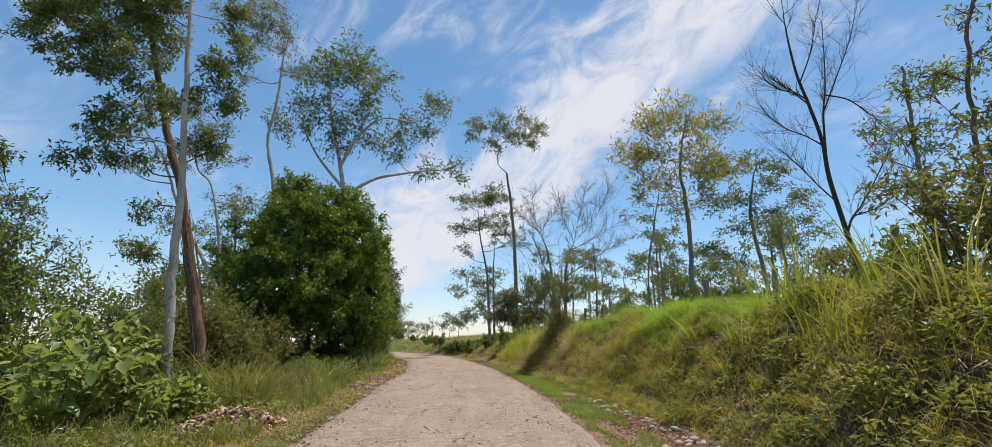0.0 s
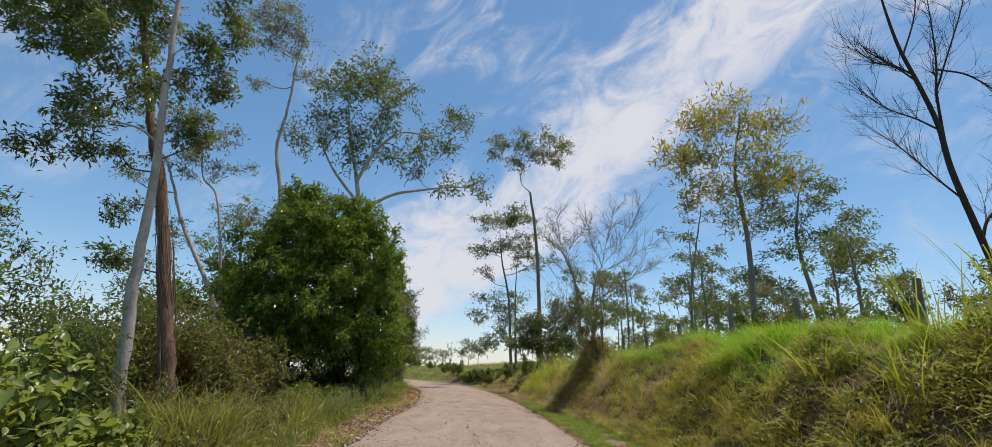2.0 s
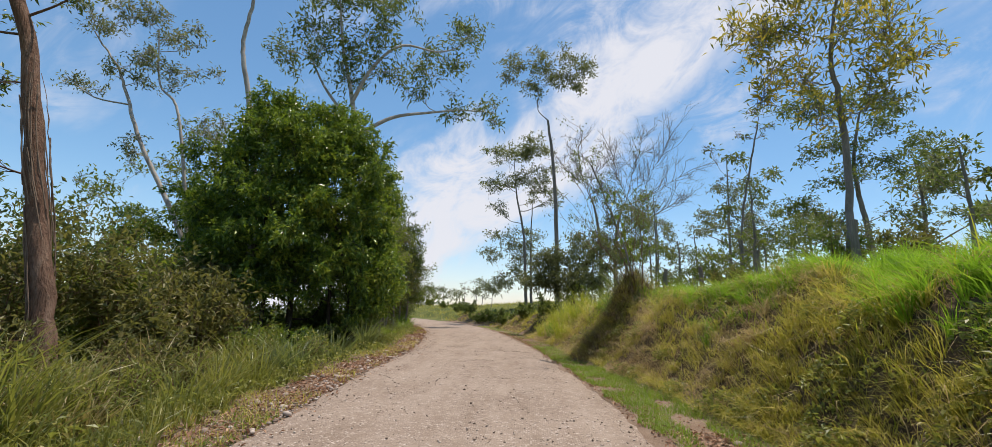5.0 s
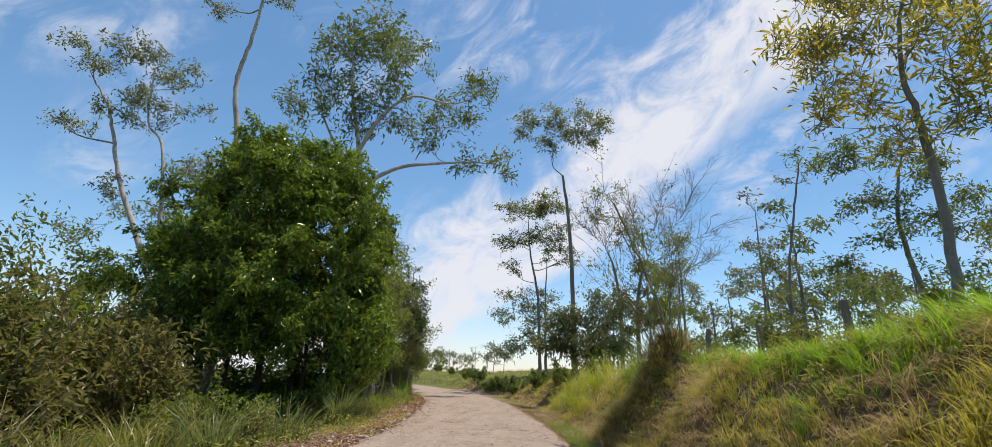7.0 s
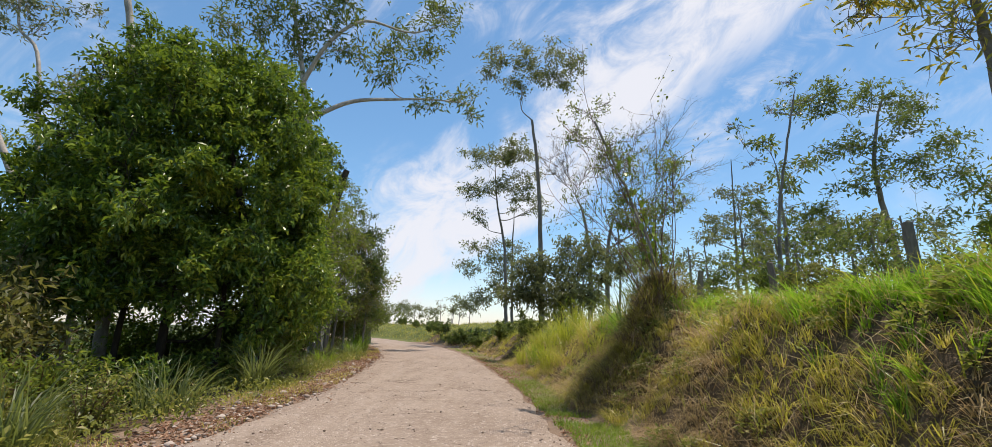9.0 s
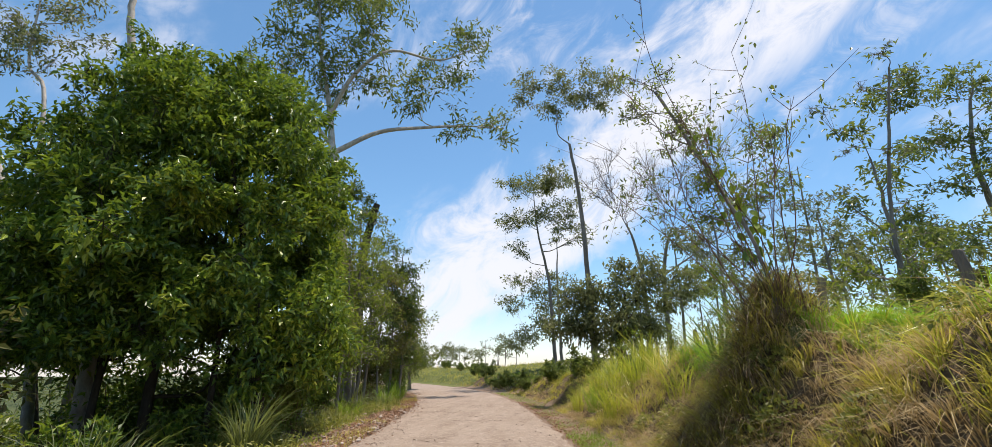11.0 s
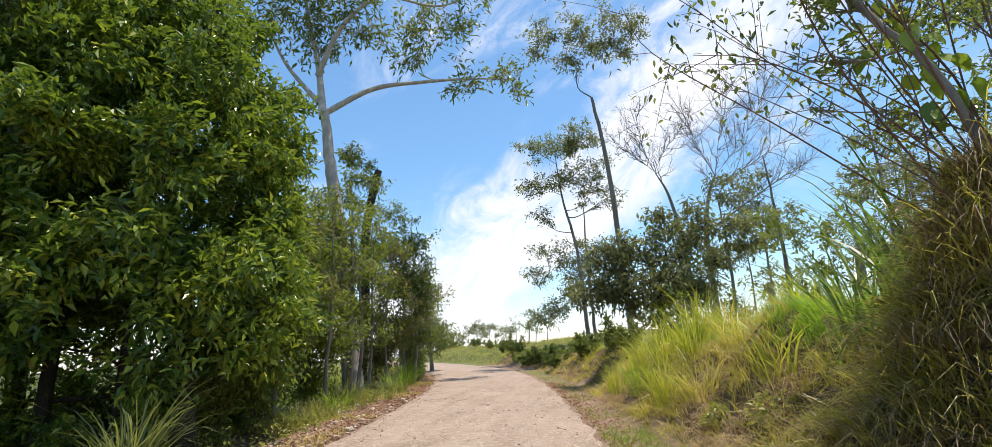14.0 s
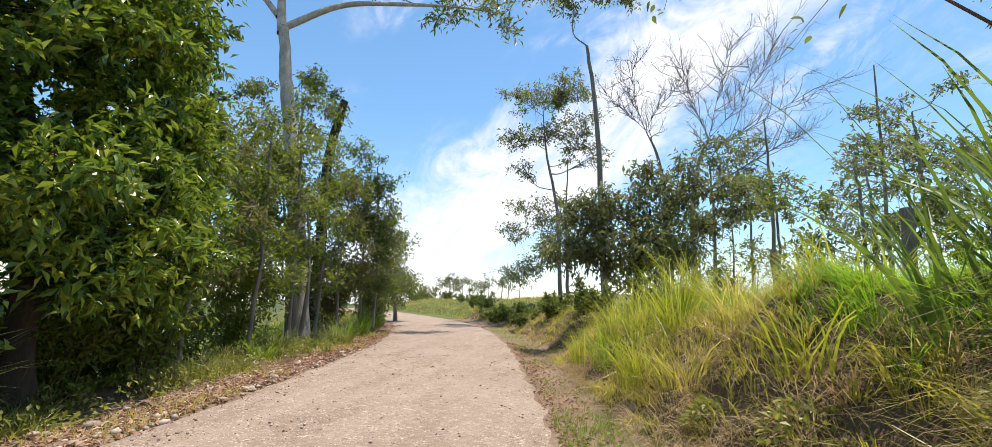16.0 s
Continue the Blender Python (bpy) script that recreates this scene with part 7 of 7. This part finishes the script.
r = np.random.default_rng(600)
cobbles = [pebble(610 + i, STONE) for i in range(7)]
for i in range(290):
    if i < 150:
        y = r.uniform(12, 36)
        x = float(np.interp(y, YS, ROAD_L)) - abs(r.normal(0.35, 0.35))
        s = r.uniform(0.028, 0.085)
    else:
        y = r.uniform(6.0, 13.5)
        x = float(np.interp(y, YB, BANK)) + r.normal(-0.25, 0.22)
        s = r.uniform(0.03, 0.095)
    ob = tagged(new("river_stone", cobbles[i % 7]), "rounded pinkish-grey river stone at the road's edge", "stone", "river stones")
    ob.location = (x, y, max(float(land(x, y)), 0.0) + s * 0.3)
    ob.rotation_euler = (r.normal(0, 0.2), r.normal(0, 0.2), r.uniform(0, 6.28))
    ob.scale = (s, s, s)

# fallen leaves
pieces, red = [], []
n = 6500
y = r.uniform(6, 48, n)
x = np.interp(y, YS, ROAD_L) + r.normal(-0.6, 0.4, n)
pos = np.stack([x, y, np.maximum(land(x, y), np.where(x > np.interp(y, YS, ROAD_L), road_z(x, y), -9)) + r.uniform(0.005, 0.035, n)], 1)
w = r.normal(0, 1, (n, 3)) * [1, 1, 0.25]
L = r.uniform(0.03, 0.10, n)
tagged(new("leaf_litter", mesh("leaf_litter", *leaves(r, pos, unit(w), L, L * 0.45, 0.2, 1.2, 0.25), LITTER)), "dry brown fallen leaves along the road's edge", "leaf litter", kind="stuff")
n = 5200
y = r.uniform(4.5, 14, n)
x = np.interp(y, YB, BANK) + r.normal(-0.45, 0.38, n)
L = r.uniform(0.03, 0.10, n)
tagged(new("leaf_litter", mesh("leaf_litter", *leaves(r, on_land(x, y, 0.02), unit(r.normal(0, 1, (n, 3)) * [1, 1, 0.3]), L, L * 0.45, 0.2, 1.2, 0.25), LITTER)), "brown leaves and twigs in the ditch", "leaf litter", kind="stuff")
n = 4600
y = 3 + 37 * r.uniform(0, 1, n) ** 0.7
x = np.interp(y, YR, ROAD_R) + np.abs(r.normal(0.05, 0.45, n))
pos = np.stack([x, y, np.maximum(land(x, y), np.where(x < np.interp(y, YR, ROAD_R), road_z(x, y), -9)) + r.uniform(0.005, 0.03, n)], 1)
L = r.uniform(0.03, 0.09, n)
tagged(new("leaf_litter", mesh("leaf_litter", *leaves(r, pos, unit(r.normal(0, 1, (n, 3)) * [1, 1, 0.25]), L, L * 0.45, 0.2, 1.2, 0.25), LITTER)), "scattered brown leaves beside the turf", "leaf litter", kind="stuff")
n = 4200
y = r.uniform(8, 42, n)
x = np.interp(y, YS, ROAD_L) - np.abs(r.normal(0.35, 0.38, n))
pos = on_land(x, y, 0) + np.stack([0 * x, 0 * x, r.uniform(0.01, 0.05, n)], 1)
L = r.uniform(0.05, 0.13, n)
tagged(new("leaf_litter", mesh("leaf_litter", *leaves(r, pos, unit(r.normal(0, 1, (n, 3)) * [1, 1, 0.3]), L, L * 0.45, 0.2, 1.2, 0.25), LITTER)), "pale curled dead leaves between the stones", "leaf litter", kind="stuff")
# heap of opened husks: cupped half shells, brown outside and paler inside
def husk(seed):
    q = np.random.default_rng(seed)
    bm = bmesh.new()
    bmesh.ops.create_uvsphere(bm, u_segments=8, v_segments=5, radius=1.0)
    bmesh.ops.delete(bm, geom=[w for w in bm.verts if w.co.z < -0.35], context="VERTS")
    for w in bm.verts:
        w.co = Vector((w.co.x * 1.25, w.co.y * 0.8, w.co.z * 0.55)) * float(q.uniform(0.88, 1.1))
    bmesh.ops.solidify(bm, geom=bm.faces[:], thickness=0.16)
    for face in bm.faces:
        face.smooth = True
    me = bpy.data.meshes.new("husk")
    bm.to_mesh(me)
    bm.free()
    me.materials.append(HUSK)
    return me


shells = [husk(690 + i) for i in range(5)]
heap = tagged(new("husk_heap"), "heap of dry brown coconut-like husks at the roadside", "husk heap")
heap.location = (-4.85, 9.25, 0.0)
for i in range(290):
    a, q = r.uniform(0, 6.28), math.sqrt(r.uniform(0, 1))
    px, py = 1.0 * q * math.cos(a), 0.8 * q * math.sin(a)
    ob = part("husk", shells[i % 5], heap)
    sc = r.uniform(0.034, 0.064)
    ob.location = (px, py, max(float(land(-4.85 + px, 9.25 + py)), -0.4) + 0.03 + 0.42 * (1 - q) ** 0.8 * r.uniform(0.75, 1.0))
    ob.rotation_euler = (r.normal(0, 0.9), r.normal(0, 0.9), r.uniform(0, 6.28))
    ob.scale = (sc, sc, sc)

# small rubble in the road's edge
src2 = [(np.array([vv.co[:] for vv in cme.vertices]), np.array([p.vertices[:] for p in cme.polygons])) for cme in cobbles]
pieces = []
for i in range(1500):
    y = r.uniform(8, 40)
    x = float(np.interp(y, YS, ROAD_L)) - abs(r.normal(0.3, 0.4))
    s = float(r.uniform(0.012, 0.045))
    vv, ff = src2[i % 7]
    a = r.uniform(0, 6.28)
    rot = np.array([[np.cos(a), -np.sin(a), 0], [np.sin(a), np.cos(a), 0], [0, 0, 1]])
    pieces.append((vv @ rot.T * s + [x, y, max(float(land(x, y)), 0.0) + s * 0.2], ff))
tagged(new("roadside_rubble", mesh("roadside_rubble", *joined(pieces), STONE, True)), "small stones in the earth beside the gravel", "rubble", kind="stuff")

# gravel on the road
chips = [pebble(640 + i, CHIP) for i in range(8)]
n = 300
y = r.uniform(7.0, 16.0, n)
l, rr_ = np.interp(y, YS, ROAD_L), np.interp(y, YR, ROAD_R)
x = l + (rr_ - l) * r.uniform(0.02, 0.98, n)
for i in range(n):
    s = float(r.uniform(0.007, 0.02))
    ob = part("stone", chips[i % 8], road)
    ob.location = (x[i], y[i], float(road_z(x[i], y[i])) + s * 0.3)
    ob.rotation_euler = (r.normal(0, 0.3), r.normal(0, 0.3), r.uniform(0, 6.28))
    ob.scale = (s, s, s)
src = []
for cme in chips:
    src.append((np.array([vv.co[:] for vv in cme.vertices]), np.array([p.vertices[:] for p in cme.polygons])))
pieces = []
n = 13000
y = 5.0 + 34 * r.uniform(0, 1, n) ** 1.4
l, rr_ = np.interp(y, YS, ROAD_L), np.interp(y, YR, ROAD_R)
u = r.uniform(0.0, 1.0, n)
keep = rough_field(l + (rr_ - l) * u, y, 0.8, 61) + 0.5 * (np.abs(u - 0.5) > 0.33) + 0.25 * (np.abs(u - 0.48) < 0.1) > r.uniform(-0.6, 0.7, n)
y, l, rr_, u = y[keep], l[keep], rr_[keep], u[keep]
x = l + (rr_ - l) * u
z = road_z(x, y)
for i in range(len(y)):
    s = float(r.uniform(0.005, 0.012) if r.uniform() < 0.88 else r.uniform(0.012, 0.026))
    vv, ff = src[i % 8]
    a = r.uniform(0, 6.28)
    rot = np.array([[np.cos(a), -np.sin(a), 0], [np.sin(a), np.cos(a), 0], [0, 0, 1]])
    pieces.append((vv @ rot.T * s + [x[i], y[i], z[i] + s * 0.3], ff))
tagged(part("loose_gravel", mesh("loose_gravel", *joined(pieces), CHIP, True), road), "", kind="stuff")
